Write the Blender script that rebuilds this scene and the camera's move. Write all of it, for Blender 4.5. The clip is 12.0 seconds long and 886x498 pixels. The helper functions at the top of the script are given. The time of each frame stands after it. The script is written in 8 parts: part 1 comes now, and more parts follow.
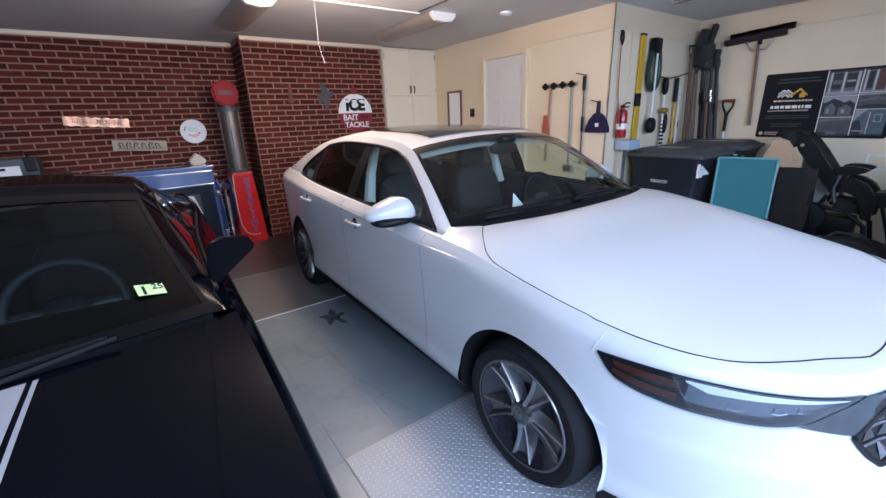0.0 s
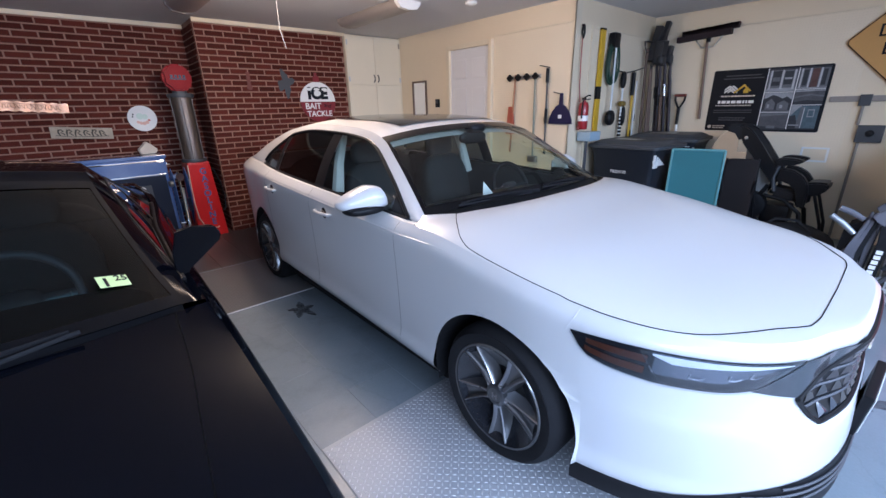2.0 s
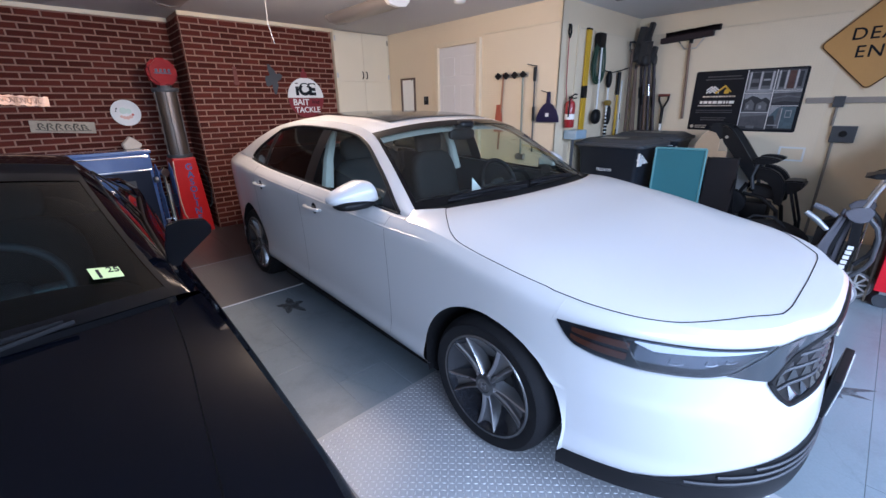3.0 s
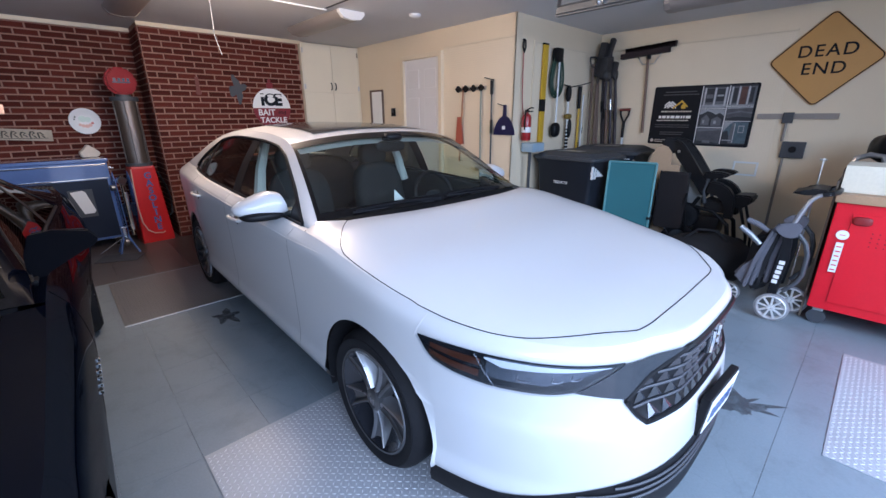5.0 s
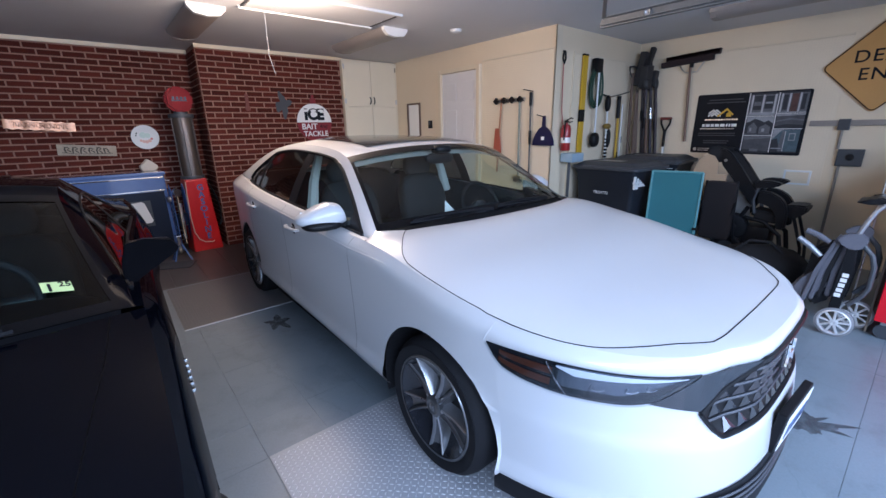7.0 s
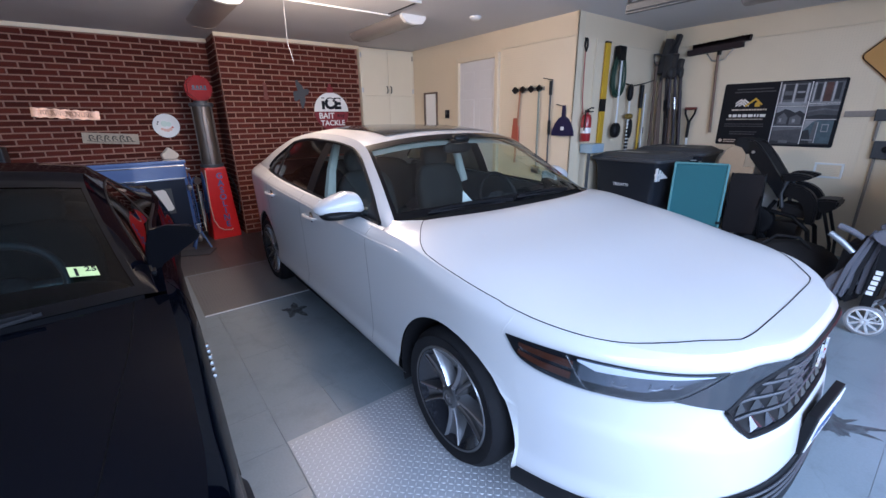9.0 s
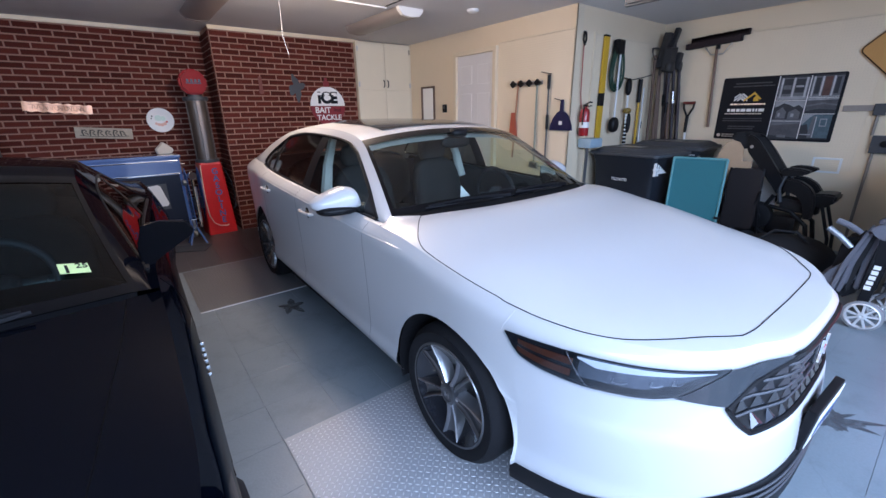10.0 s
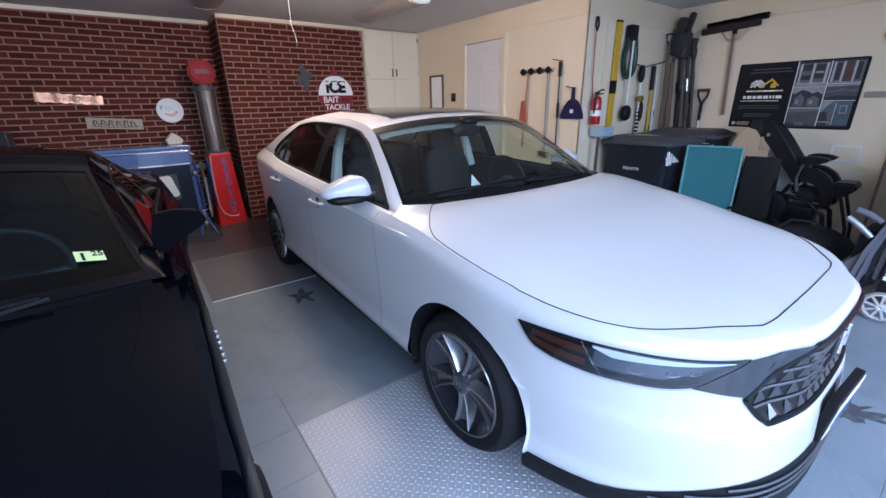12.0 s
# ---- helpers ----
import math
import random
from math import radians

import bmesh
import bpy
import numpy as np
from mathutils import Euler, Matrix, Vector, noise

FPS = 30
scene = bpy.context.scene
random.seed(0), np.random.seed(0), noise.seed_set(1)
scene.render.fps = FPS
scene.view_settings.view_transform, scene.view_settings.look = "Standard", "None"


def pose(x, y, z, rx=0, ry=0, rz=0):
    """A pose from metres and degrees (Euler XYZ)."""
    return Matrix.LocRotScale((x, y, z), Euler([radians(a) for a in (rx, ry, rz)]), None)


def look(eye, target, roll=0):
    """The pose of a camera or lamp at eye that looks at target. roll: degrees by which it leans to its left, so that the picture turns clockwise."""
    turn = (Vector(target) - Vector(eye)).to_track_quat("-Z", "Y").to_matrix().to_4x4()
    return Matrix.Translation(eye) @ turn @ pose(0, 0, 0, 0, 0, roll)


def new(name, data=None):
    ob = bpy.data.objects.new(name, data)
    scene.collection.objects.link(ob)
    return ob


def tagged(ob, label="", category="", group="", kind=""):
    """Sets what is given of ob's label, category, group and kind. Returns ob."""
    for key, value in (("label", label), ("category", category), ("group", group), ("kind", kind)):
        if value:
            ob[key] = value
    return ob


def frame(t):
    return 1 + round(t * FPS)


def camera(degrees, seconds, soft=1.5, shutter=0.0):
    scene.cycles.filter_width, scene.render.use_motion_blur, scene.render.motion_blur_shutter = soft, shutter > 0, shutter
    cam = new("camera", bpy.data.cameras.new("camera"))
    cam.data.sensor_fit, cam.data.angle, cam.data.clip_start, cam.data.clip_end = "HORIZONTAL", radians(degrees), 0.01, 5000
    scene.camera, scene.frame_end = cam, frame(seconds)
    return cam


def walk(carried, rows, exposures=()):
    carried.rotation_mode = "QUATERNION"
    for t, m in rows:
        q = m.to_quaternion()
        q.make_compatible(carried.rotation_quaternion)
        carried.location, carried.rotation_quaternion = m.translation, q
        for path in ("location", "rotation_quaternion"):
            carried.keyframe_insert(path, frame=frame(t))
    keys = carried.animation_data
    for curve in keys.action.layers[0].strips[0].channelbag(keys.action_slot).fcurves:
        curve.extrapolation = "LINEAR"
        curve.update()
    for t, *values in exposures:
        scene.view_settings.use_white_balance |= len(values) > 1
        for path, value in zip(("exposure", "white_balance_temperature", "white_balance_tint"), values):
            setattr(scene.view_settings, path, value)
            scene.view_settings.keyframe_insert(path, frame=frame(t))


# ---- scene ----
cam = camera(95.3, 12.0)
PATH = [
    (0, (1.679, 0.185, 1.521), (2.789, 1.73, 0.903), -2.3),
    (0.5, (1.674, 0.183, 1.519), (2.798, 1.714, 0.893), -2.2),
    (1, (1.664, 0.188, 1.518), (2.819, 1.692, 0.883), -1.9),
    (1.5, (1.668, 0.193, 1.509), (2.86, 1.662, 0.859), -1.7),
    (2, (1.63, 0.198, 1.505), (2.868, 1.624, 0.846), -1.5),
    (2.5, (1.576, 0.196, 1.503), (2.855, 1.58, 0.832), -1.1),
    (4.5, (1.859, -0.06, 1.483), (3.132, 1.338, 0.831), -0.5),
    (5, (1.949, -0.14, 1.501), (3.251, 1.245, 0.88), -0.3),
    (5.5, (1.905, -0.085, 1.516), (3.218, 1.301, 0.92), -0.5),
    (6, (1.86, -0.057, 1.511), (3.163, 1.344, 0.929), -0.8),
    (6.5, (1.832, -0.065, 1.516), (3.101, 1.371, 0.945), -1.0),
    (7, (1.809, -0.067, 1.512), (3.027, 1.413, 0.94), -1.1),
    (7.5, (1.799, -0.06, 1.512), (2.978, 1.45, 0.937), -1.0),
    (9.5, (1.809, -0.031, 1.501), (2.964, 1.478, 0.877), -0.8),
    (10, (1.815, -0.022, 1.499), (2.976, 1.478, 0.864), -0.9),
    (10.5, (1.819, -0.021, 1.496), (2.976, 1.477, 0.851), -0.9),
    (11, (1.815, -0.016, 1.495), (2.96, 1.488, 0.842), -0.9),
    (11.5, (1.814, -0.019, 1.49), (2.949, 1.489, 0.829), -0.9),
    (12, (1.804, -0.002, 1.486), (2.927, 1.508, 0.81), -1.2),
]
walk(cam, [(t, look(eye, target, roll)) for t, eye, target, roll in PATH],
     [(t, stops, kelvin, 14) for t, stops, kelvin in ((0, 0.57, 5650), (2.5, 0.54, 5650), (4.5, 0.51, 5650), (5.0, 0.44, 5650), (5.5, 0.34, 5650), (6.5, 0.31, 5600), (7.5, 0.36, 5530), (10.5, 0.44, 5530), (12, 0.45, 5530))])

# ---- world, sun, large lights ----
world = bpy.data.worlds.new("world")
scene.world = world
world.use_nodes = True
wn = world.node_tree.nodes
sky = wn.new("ShaderNodeTexSky")
sky.sky_type = "NISHITA"
sky.sun_disc = False
sky.sun_elevation, sky.sun_rotation = radians(72), radians(190)
wn["Background"].inputs[1].default_value = 0.15
world.node_tree.links.new(sky.outputs[0], wn["Background"].inputs[0])

sun = new("sun", bpy.data.lights.new("sun", "SUN"))
sun.data.energy, sun.data.angle, sun.data.color = 5.0, radians(0.6), (1.0, 0.95, 0.90)
sun.matrix_world = look((-0.28, -1.5, 4.7), (0, 0, 0))

# unseen area lamp added outside the doorway to strengthen the daylight
door_light = new("daylight_stand_in", bpy.data.lights.new("daylight_stand_in", "AREA"))
door_light.data.shape, door_light.data.size, door_light.data.size_y = "RECTANGLE", 7.0, 1.5
door_light.data.energy, door_light.data.color = 410.0, (0.65, 0.79, 1.0)
door_light.matrix_world = look((1.80, -2.25, 2.42), (1.80, 1.0, 0.40))

# ---- materials ----
MATS = {}


def mat(name, color, rough=0.5, metal=0.0, large=0.12, fine=0.08, scale=3.0, fscale=60.0, bump=0.1, coat=0.0, spec=0.5, island=0.0, rvar=0.1):
    """A surface with colour variation at two scales, fine relief and uneven gloss."""
    if name in MATS:
        return MATS[name]
    m = bpy.data.materials.new(name)
    m.use_nodes = True
    nt = m.node_tree
    N, L = nt.nodes, nt.links
    b = N["Principled BSDF"]
    tc = N.new("ShaderNodeTexCoord")
    n1, n2 = N.new("ShaderNodeTexNoise"), N.new("ShaderNodeTexNoise")
    n1.inputs["Scale"].default_value, n1.inputs["Detail"].default_value = scale, 5
    n2.inputs["Scale"].default_value, n2.inputs["Detail"].default_value = fscale, 3
    L.new(tc.outputs["Object"], n1.inputs["Vector"])
    L.new(tc.outputs["Object"], n2.inputs["Vector"])
    val = N.new("ShaderNodeMath")
    val.operation = "MULTIPLY_ADD"
    val.inputs[1].default_value, val.inputs[2].default_value = 2 * large, 1 - large
    L.new(n1.outputs[0], val.inputs[0])
    val2 = N.new("ShaderNodeMath")
    val2.operation = "MULTIPLY_ADD"
    val2.inputs[1].default_value, val2.inputs[2].default_value = 2 * fine, -fine
    L.new(n2.outputs[0], val2.inputs[0])
    add = N.new("ShaderNodeMath")
    L.new(val.outputs[0], add.inputs[0])
    L.new(val2.outputs[0], add.inputs[1])
    last = add.outputs[0]
    if island:
        oi = N.new("ShaderNodeObjectInfo")
        ge = N.new("ShaderNodeNewGeometry")
        s1 = N.new("ShaderNodeMath")
        L.new(oi.outputs["Random"], s1.inputs[0])
        L.new(ge.outputs["Random Per Island"], s1.inputs[1])
        fr = N.new("ShaderNodeMath")
        fr.operation = "FRACT"
        L.new(s1.outputs[0], fr.inputs[0])
        k = N.new("ShaderNodeMath")
        k.operation = "MULTIPLY_ADD"
        k.inputs[1].default_value, k.inputs[2].default_value = 2 * island, -island
        L.new(fr.outputs[0], k.inputs[0])
        a2 = N.new("ShaderNodeMath")
        L.new(last, a2.inputs[0])
        L.new(k.outputs[0], a2.inputs[1])
        last = a2.outputs[0]
    vm = N.new("ShaderNodeVectorMath")
    vm.operation = "SCALE"
    vm.inputs[0].default_value = color
    L.new(last, vm.inputs["Scale"])
    L.new(vm.outputs[0], b.inputs["Base Color"])
    rr = N.new("ShaderNodeMath")
    rr.operation = "MULTIPLY_ADD"
    rr.use_clamp = True
    rr.inputs[1].default_value, rr.inputs[2].default_value = 2 * rvar * rough, rough * (1 - rvar)
    L.new(n1.outputs[0], rr.inputs[0])
    L.new(rr.outputs[0], b.inputs["Roughness"])
    b.inputs["Metallic"].default_value = metal
    b.inputs["Specular IOR Level"].default_value = spec
    b.inputs["Coat Weight"].default_value = coat
    b.inputs["Coat Roughness"].default_value = 0.04
    if bump:
        bp = N.new("ShaderNodeBump")
        bp.inputs["Strength"].default_value, bp.inputs["Distance"].default_value = bump, 0.004
        L.new(n2.outputs[0], bp.inputs["Height"])
        L.new(bp.outputs[0], b.inputs["Normal"])
    MATS[name] = m
    return m


def glass(name, tint, gloss=0.02, ior=1.5):
    m = bpy.data.materials.new(name)
    m.use_nodes = True
    nt = m.node_tree
    N, L = nt.nodes, nt.links
    N.remove(N["Principled BSDF"])
    tr, gl, mx, lw = N.new("ShaderNodeBsdfTransparent"), N.new("ShaderNodeBsdfGlossy"), N.new("ShaderNodeMixShader"), N.new("ShaderNodeLayerWeight")
    tr.inputs[0].default_value = (*tint, 1)
    gl.inputs["Roughness"].default_value = gloss
    # the same gloss from both sides of the pane
    f0 = ((ior - 1) / (ior + 1)) ** 2
    lw.inputs["Blend"].default_value = 0.5
    rise, fac = N.new("ShaderNodeMath"), N.new("ShaderNodeMath")
    rise.operation, fac.operation = "POWER", "MULTIPLY_ADD"
    rise.inputs[1].default_value = 5.0
    fac.inputs[1].default_value, fac.inputs[2].default_value = 1 - f0, f0
    L.new(lw.outputs["Facing"], rise.inputs[0])
    L.new(rise.outputs[0], fac.inputs[0])
    L.new(fac.outputs[0], mx.inputs[0])
    L.new(tr.outputs[0], mx.inputs[1])
    L.new(gl.outputs[0], mx.inputs[2])
    L.new(mx.outputs[0], N["Material Output"].inputs[0])
    MATS[name] = m
    return m


def glow(name, color, strength):
    m = bpy.data.materials.new(name)
    m.use_nodes = True
    b = m.node_tree.nodes["Principled BSDF"]
    b.inputs["Base Color"].default_value = (*color, 1)
    b.inputs["Emission Color"].default_value = (*color, 1)
    b.inputs["Emission Strength"].default_value = strength
    MATS[name] = m
    return m


def pegboard(name, hole):
    """Painted hardboard with a square raster of small holes 25 mm apart."""
    m = mat(name, (0.77, 0.655, 0.485), 0.55, large=0.05, fine=0.03, bump=0)
    N, L = m.node_tree.nodes, m.node_tree.links
    b = N["Principled BSDF"]
    tc = N.new("ShaderNodeTexCoord")
    sep = N.new("ShaderNodeSeparateXYZ")
    L.new(tc.outputs["Object"], sep.inputs[0])

    def wave(sock):
        f = N.new("ShaderNodeMath")
        f.operation = "MULTIPLY"
        f.inputs[1].default_value = 1 / 0.0254
        L.new(sock, f.inputs[0])
        g = N.new("ShaderNodeMath")
        g.operation = "FRACT"
        L.new(f.outputs[0], g.inputs[0])
        h = N.new("ShaderNodeMath")
        h.operation = "SUBTRACT"
        h.inputs[1].default_value = 0.5
        L.new(g.outputs[0], h.inputs[0])
        q = N.new("ShaderNodeMath")
        q.operation = "POWER"
        q.inputs[1].default_value = 2.0
        L.new(h.outputs[0], q.inputs[0])
        return q.outputs[0]
    a = N.new("ShaderNodeMath")
    L.new(wave(sep.outputs["Y"]), a.inputs[0])
    L.new(wave(sep.outputs["Z"]), a.inputs[1])
    lt = N.new("ShaderNodeMath")
    lt.operation = "LESS_THAN"
    lt.inputs[1].default_value = 0.028
    L.new(a.outputs[0], lt.inputs[0])
    mix = N.new("ShaderNodeMix")
    mix.data_type = "RGBA"
    old = b.inputs["Base Color"].links[0].from_socket
    L.new(lt.outputs[0], mix.inputs[0])
    L.new(old, mix.inputs[6])
    mix.inputs[7].default_value = hole
    L.new(mix.outputs[2], b.inputs["Base Color"])
    return m


M_CUT = mat("floor_cut", (0.09, 0.095, 0.10), 0.9, large=0.2, fine=0.1)


def floor_paint():
    """Worn grey-blue floor paint with broad stains and scuffs."""
    m = mat("floor_paint", (0.195, 0.232, 0.258), 0.36, large=0.22, fine=0.10, scale=1.3, fscale=90, bump=0.15, rvar=0.35)
    N, L = m.node_tree.nodes, m.node_tree.links
    b = N["Principled BSDF"]
    tc = N.new("ShaderNodeTexCoord")
    n = N.new("ShaderNodeTexNoise")
    n.inputs["Scale"].default_value, n.inputs["Detail"].default_value, n.inputs["Roughness"].default_value = 4.0, 8, 0.7
    L.new(tc.outputs["Object"], n.inputs["Vector"])
    ramp = N.new("ShaderNodeValToRGB")
    ramp.color_ramp.elements[0].position, ramp.color_ramp.elements[1].position = 0.50, 0.68
    ramp.color_ramp.elements[0].color, ramp.color_ramp.elements[1].color = (1, 1, 1, 1), (0.84, 0.83, 0.82, 1)
    L.new(n.outputs[0], ramp.inputs[0])
    mul = N.new("ShaderNodeVectorMath")
    mul.operation = "MULTIPLY"
    L.new(b.inputs["Base Color"].links[0].from_socket, mul.inputs[0])
    L.new(ramp.outputs[0], mul.inputs[1])
    v = N.new("ShaderNodeTexVoronoi")
    v.feature = "DISTANCE_TO_EDGE"
    v.inputs["Scale"].default_value = 1.1
    warp = N.new("ShaderNodeMixRGB")
    warp.inputs[0].default_value = 0.12
    L.new(tc.outputs["Object"], warp.inputs[1])
    L.new(n.outputs["Color"], warp.inputs[2])
    L.new(warp.outputs[0], v.inputs["Vector"])
    crack = N.new("ShaderNodeMapRange")
    crack.inputs["From Max"].default_value = 0.006
    crack.inputs["To Min"].default_value = 0.90
    L.new(v.outputs["Distance"], crack.inputs["Value"])
    mul2 = N.new("ShaderNodeVectorMath")
    mul2.operation = "SCALE"
    L.new(mul.outputs[0], mul2.inputs[0])
    L.new(crack.outputs[0], mul2.inputs["Scale"])
    L.new(mul2.outputs[0], b.inputs["Base Color"])
    return m


def stain_film(name, density):
    """Oil soaked into the concrete, uneven in its depth."""
    m = mat(name, (0.060, 0.061, 0.066), 0.45, large=0.3, fine=0.2, scale=12, bump=0.05)
    N, L = m.node_tree.nodes, m.node_tree.links
    tc, n = N.new("ShaderNodeTexCoord"), N.new("ShaderNodeTexNoise")
    n.inputs["Scale"].default_value, n.inputs["Detail"].default_value = 16.0, 6
    L.new(tc.outputs["Object"], n.inputs["Vector"])
    r = N.new("ShaderNodeMapRange")
    r.inputs["From Min"].default_value, r.inputs["From Max"].default_value = 0.30, 0.55
    r.inputs["To Min"].default_value, r.inputs["To Max"].default_value = 0.45 * density, density
    L.new(n.outputs[0], r.inputs["Value"])
    L.new(r.outputs[0], N["Principled BSDF"].inputs["Alpha"])
    return m


M_FLOOR = floor_paint()
# rear floor paint browned: the brick wall's reflection is put into its colour
M_FLOOR_BACK = mat("brick_reflection_floor_paint", (0.080, 0.068, 0.067), 0.4, large=0.3, fine=0.15, scale=2.0, fscale=90, bump=0.15, rvar=0.3)
M_PEG = pegboard("pegboard_paint", (0.64, 0.535, 0.385, 1))
M_PEG_FAINT = pegboard("pegboard_paint_faint", (0.72, 0.61, 0.45, 1))
M_WALL = mat("cream_wall_paint", (0.77, 0.645, 0.465), 0.6, large=0.06, fine=0.03, scale=1.5, fscale=120, bump=0.06)
M_TRIM = mat("cream_trim_paint", (0.74, 0.63, 0.46), 0.45, large=0.05, fine=0.02, bump=0.03)
M_CEIL = mat("grey_ceiling_paint", (0.70, 0.70, 0.72), 0.8, large=0.07, fine=0.05, scale=1.0, fscale=150, bump=0.15)
M_BRICK = mat("red_brick", (0.084, 0.0185, 0.0125), 0.85, large=0.25, fine=0.22, scale=9, fscale=110, bump=0.5, island=0.30, spec=0.15)
M_MORTAR = mat("mortar", (0.30, 0.165, 0.120), 0.9, large=0.2, fine=0.15, scale=5, fscale=120, bump=0.5)
M_DOOR = mat("white_door_paint", (0.72, 0.70, 0.69), 0.35, large=0.04, fine=0.02, bump=0.02)
M_CAB = mat("cream_cabinet_paint", (0.76, 0.68, 0.52), 0.4, large=0.05, fine=0.02, bump=0.03)
M_BLACK = mat("black_plastic", (0.009, 0.009, 0.0105), 0.42, large=0.2, fine=0.1, bump=0.06, spec=0.18)
M_RUBBER = mat("black_rubber", (0.013, 0.013, 0.015), 0.75, large=0.25, fine=0.15, bump=0.2, spec=0.2)
M_STEEL = mat("steel", (0.55, 0.55, 0.56), 0.28, 1.0, large=0.12, fine=0.1, bump=0.05)
M_CHROME = mat("chrome", (0.80, 0.80, 0.82), 0.08, 1.0, large=0.05, fine=0.03, bump=0)
M_LUG = mat("bright_tread_lugs", (0.60, 0.61, 0.63), 0.4, 0.2, large=0.1, fine=0.05, bump=0)
M_DPLATE = mat("aluminium_tread_plate", (0.37, 0.38, 0.40), 0.5, 0.15, large=0.16, fine=0.12, scale=2.5, fscale=140, bump=0.12, rvar=0.3)
M_WHITE = mat("white_paint", (0.78, 0.78, 0.77), 0.45, large=0.04, fine=0.02, bump=0.02)
M_WOOD = mat("ash_handle_wood", (0.36, 0.22, 0.12), 0.5, large=0.25, fine=0.15, scale=6, fscale=70, bump=0.1)
M_DKWOOD = mat("old_handle_wood", (0.13, 0.08, 0.055), 0.6, large=0.25, fine=0.15, scale=6, fscale=70, bump=0.1)
M_RED = mat("red_enamel", (0.62, 0.008, 0.020), 0.35, large=0.10, fine=0.05, bump=0.02, coat=0.15, spec=0.3)
M_PUMP = mat("orange_red_enamel", (0.50, 0.012, 0.012), 0.30, large=0.14, fine=0.06, bump=0.03, coat=0.4)
M_BLUE = mat("blue_enamel", (0.085, 0.145, 0.34), 0.25, large=0.15, fine=0.05, bump=0.01, coat=1.0)
M_BLUE_DK = mat("dark_blue_enamel", (0.010, 0.014, 0.03), 0.35, large=0.15, fine=0.05, bump=0.02, coat=0.08, spec=0.2)
M_YEL = mat("yellow_plastic", (0.60, 0.36, 0.02), 0.4, large=0.1, fine=0.05, bump=0.03)
M_SIGN_Y = mat("faded_sign_yellow", (0.533, 0.284, 0.081), 0.5, large=0.1, fine=0.05, bump=0.02)
M_TEAL = mat("teal_canvas", (0.028, 0.145, 0.17), 0.8, large=0.1, fine=0.12, fscale=220, bump=0.3)
M_FABRIC = mat("black_fabric", (0.020, 0.020, 0.022), 0.9, large=0.2, fine=0.2, fscale=200, bump=0.4, spec=0.2)
M_GREYF = mat("grey_fabric", (0.11, 0.11, 0.13), 0.85, large=0.2, fine=0.2, fscale=200, bump=0.4)
M_BIN = mat("dark_bin_plastic", (0.013, 0.016, 0.023), 0.5, large=0.15, fine=0.12, fscale=160, bump=0.15, spec=0.3)
M_LID = mat("grey_lid_plastic", (0.05, 0.054, 0.062), 0.5, large=0.12, fine=0.1, fscale=160, bump=0.15)
M_CARD = mat("cardboard", (0.42, 0.30, 0.19), 0.85, large=0.12, fine=0.08, bump=0.15)
M_NAVY = mat("navy_plastic", (0.008, 0.008, 0.05), 0.4, large=0.1, fine=0.05, bump=0.03)
M_GREEN = mat("green_hose", (0.015, 0.05, 0.03), 0.5, large=0.2, fine=0.1, bump=0.05)
M_AMBER = mat("amber_lens", (0.075, 0.026, 0.015), 0.12, large=0.1, fine=0.05, bump=0, coat=1.0)
M_WPAINT = mat("white_car_paint", (0.55, 0.55, 0.56), 0.32, large=0.003, fine=0.0, bump=0, coat=0.45)
M_BPAINT = mat("black_car_paint", (0.0012, 0.0018, 0.0042), 0.5, large=0.1, fine=0.05, bump=0, coat=0.40, spec=0.0)
M_BPAINT.node_tree.nodes["Principled BSDF"].inputs["Coat Tint"].default_value = (0.72, 0.82, 1.0, 1)
M_STUD = mat("black_gloss_plastic", (0.012, 0.013, 0.016), 0.16, large=0.1, fine=0.05, bump=0, coat=0.9)
M_SATIN = mat("satin_black_paint", (0.0022, 0.0025, 0.0042), 0.32, large=0.1, fine=0.05, bump=0, coat=0.05, spec=0.07)
M_REFL = mat("lamp_reflector", (0.27, 0.29, 0.33), 0.25, 0.9, large=0.1, fine=0.05, bump=0)
M_GREYGLOSS = mat("grey_gloss_plastic", (0.020, 0.021, 0.026), 0.2, large=0.1, fine=0.05, bump=0, coat=0.6)
M_ALLOY_DK = mat("dark_alloy", (0.15, 0.152, 0.16), 0.30, 0.8, large=0.1, fine=0.05, bump=0, coat=0.4)
M_WSEAM = mat("white_panel_gap", (0.10, 0.10, 0.11), 0.8, large=0.1, fine=0.05, bump=0)
M_FRIT = mat("black_glass_border", (0.004, 0.004, 0.005), 0.07, large=0.1, fine=0.05, bump=0, spec=0.15)
M_ALLOY = mat("machined_alloy", (0.36, 0.36, 0.38), 0.28, 1.0, large=0.08, fine=0.05, bump=0)
M_SEAT = mat("dark_seat_fabric", (0.016, 0.017, 0.018), 0.8, large=0.1, fine=0.2, fscale=150, bump=0.3)
M_LINER = mat("light_headliner", (0.52, 0.53, 0.50), 0.9, large=0.05, fine=0.08, bump=0.1)
M_SEAM = mat("panel_gap", (0.004, 0.004, 0.005), 0.8, large=0.1, fine=0.05, bump=0, spec=0.05)
M_ASPHALT = mat("driveway", (0.31, 0.30, 0.29), 0.9, large=0.2, fine=0.2, scale=0.6, fscale=60, bump=0.4)
M_STAIN = stain_film("oil_stain", 0.66)
M_SMEAR = stain_film("oil_smear", 0.62)
M_INK = mat("dark_print", (0.010, 0.0115, 0.016), 0.5, large=0.1, fine=0.05, bump=0, spec=0.12)
G_CLEAR = glass("windscreen_glass", (0.74, 0.84, 0.78))
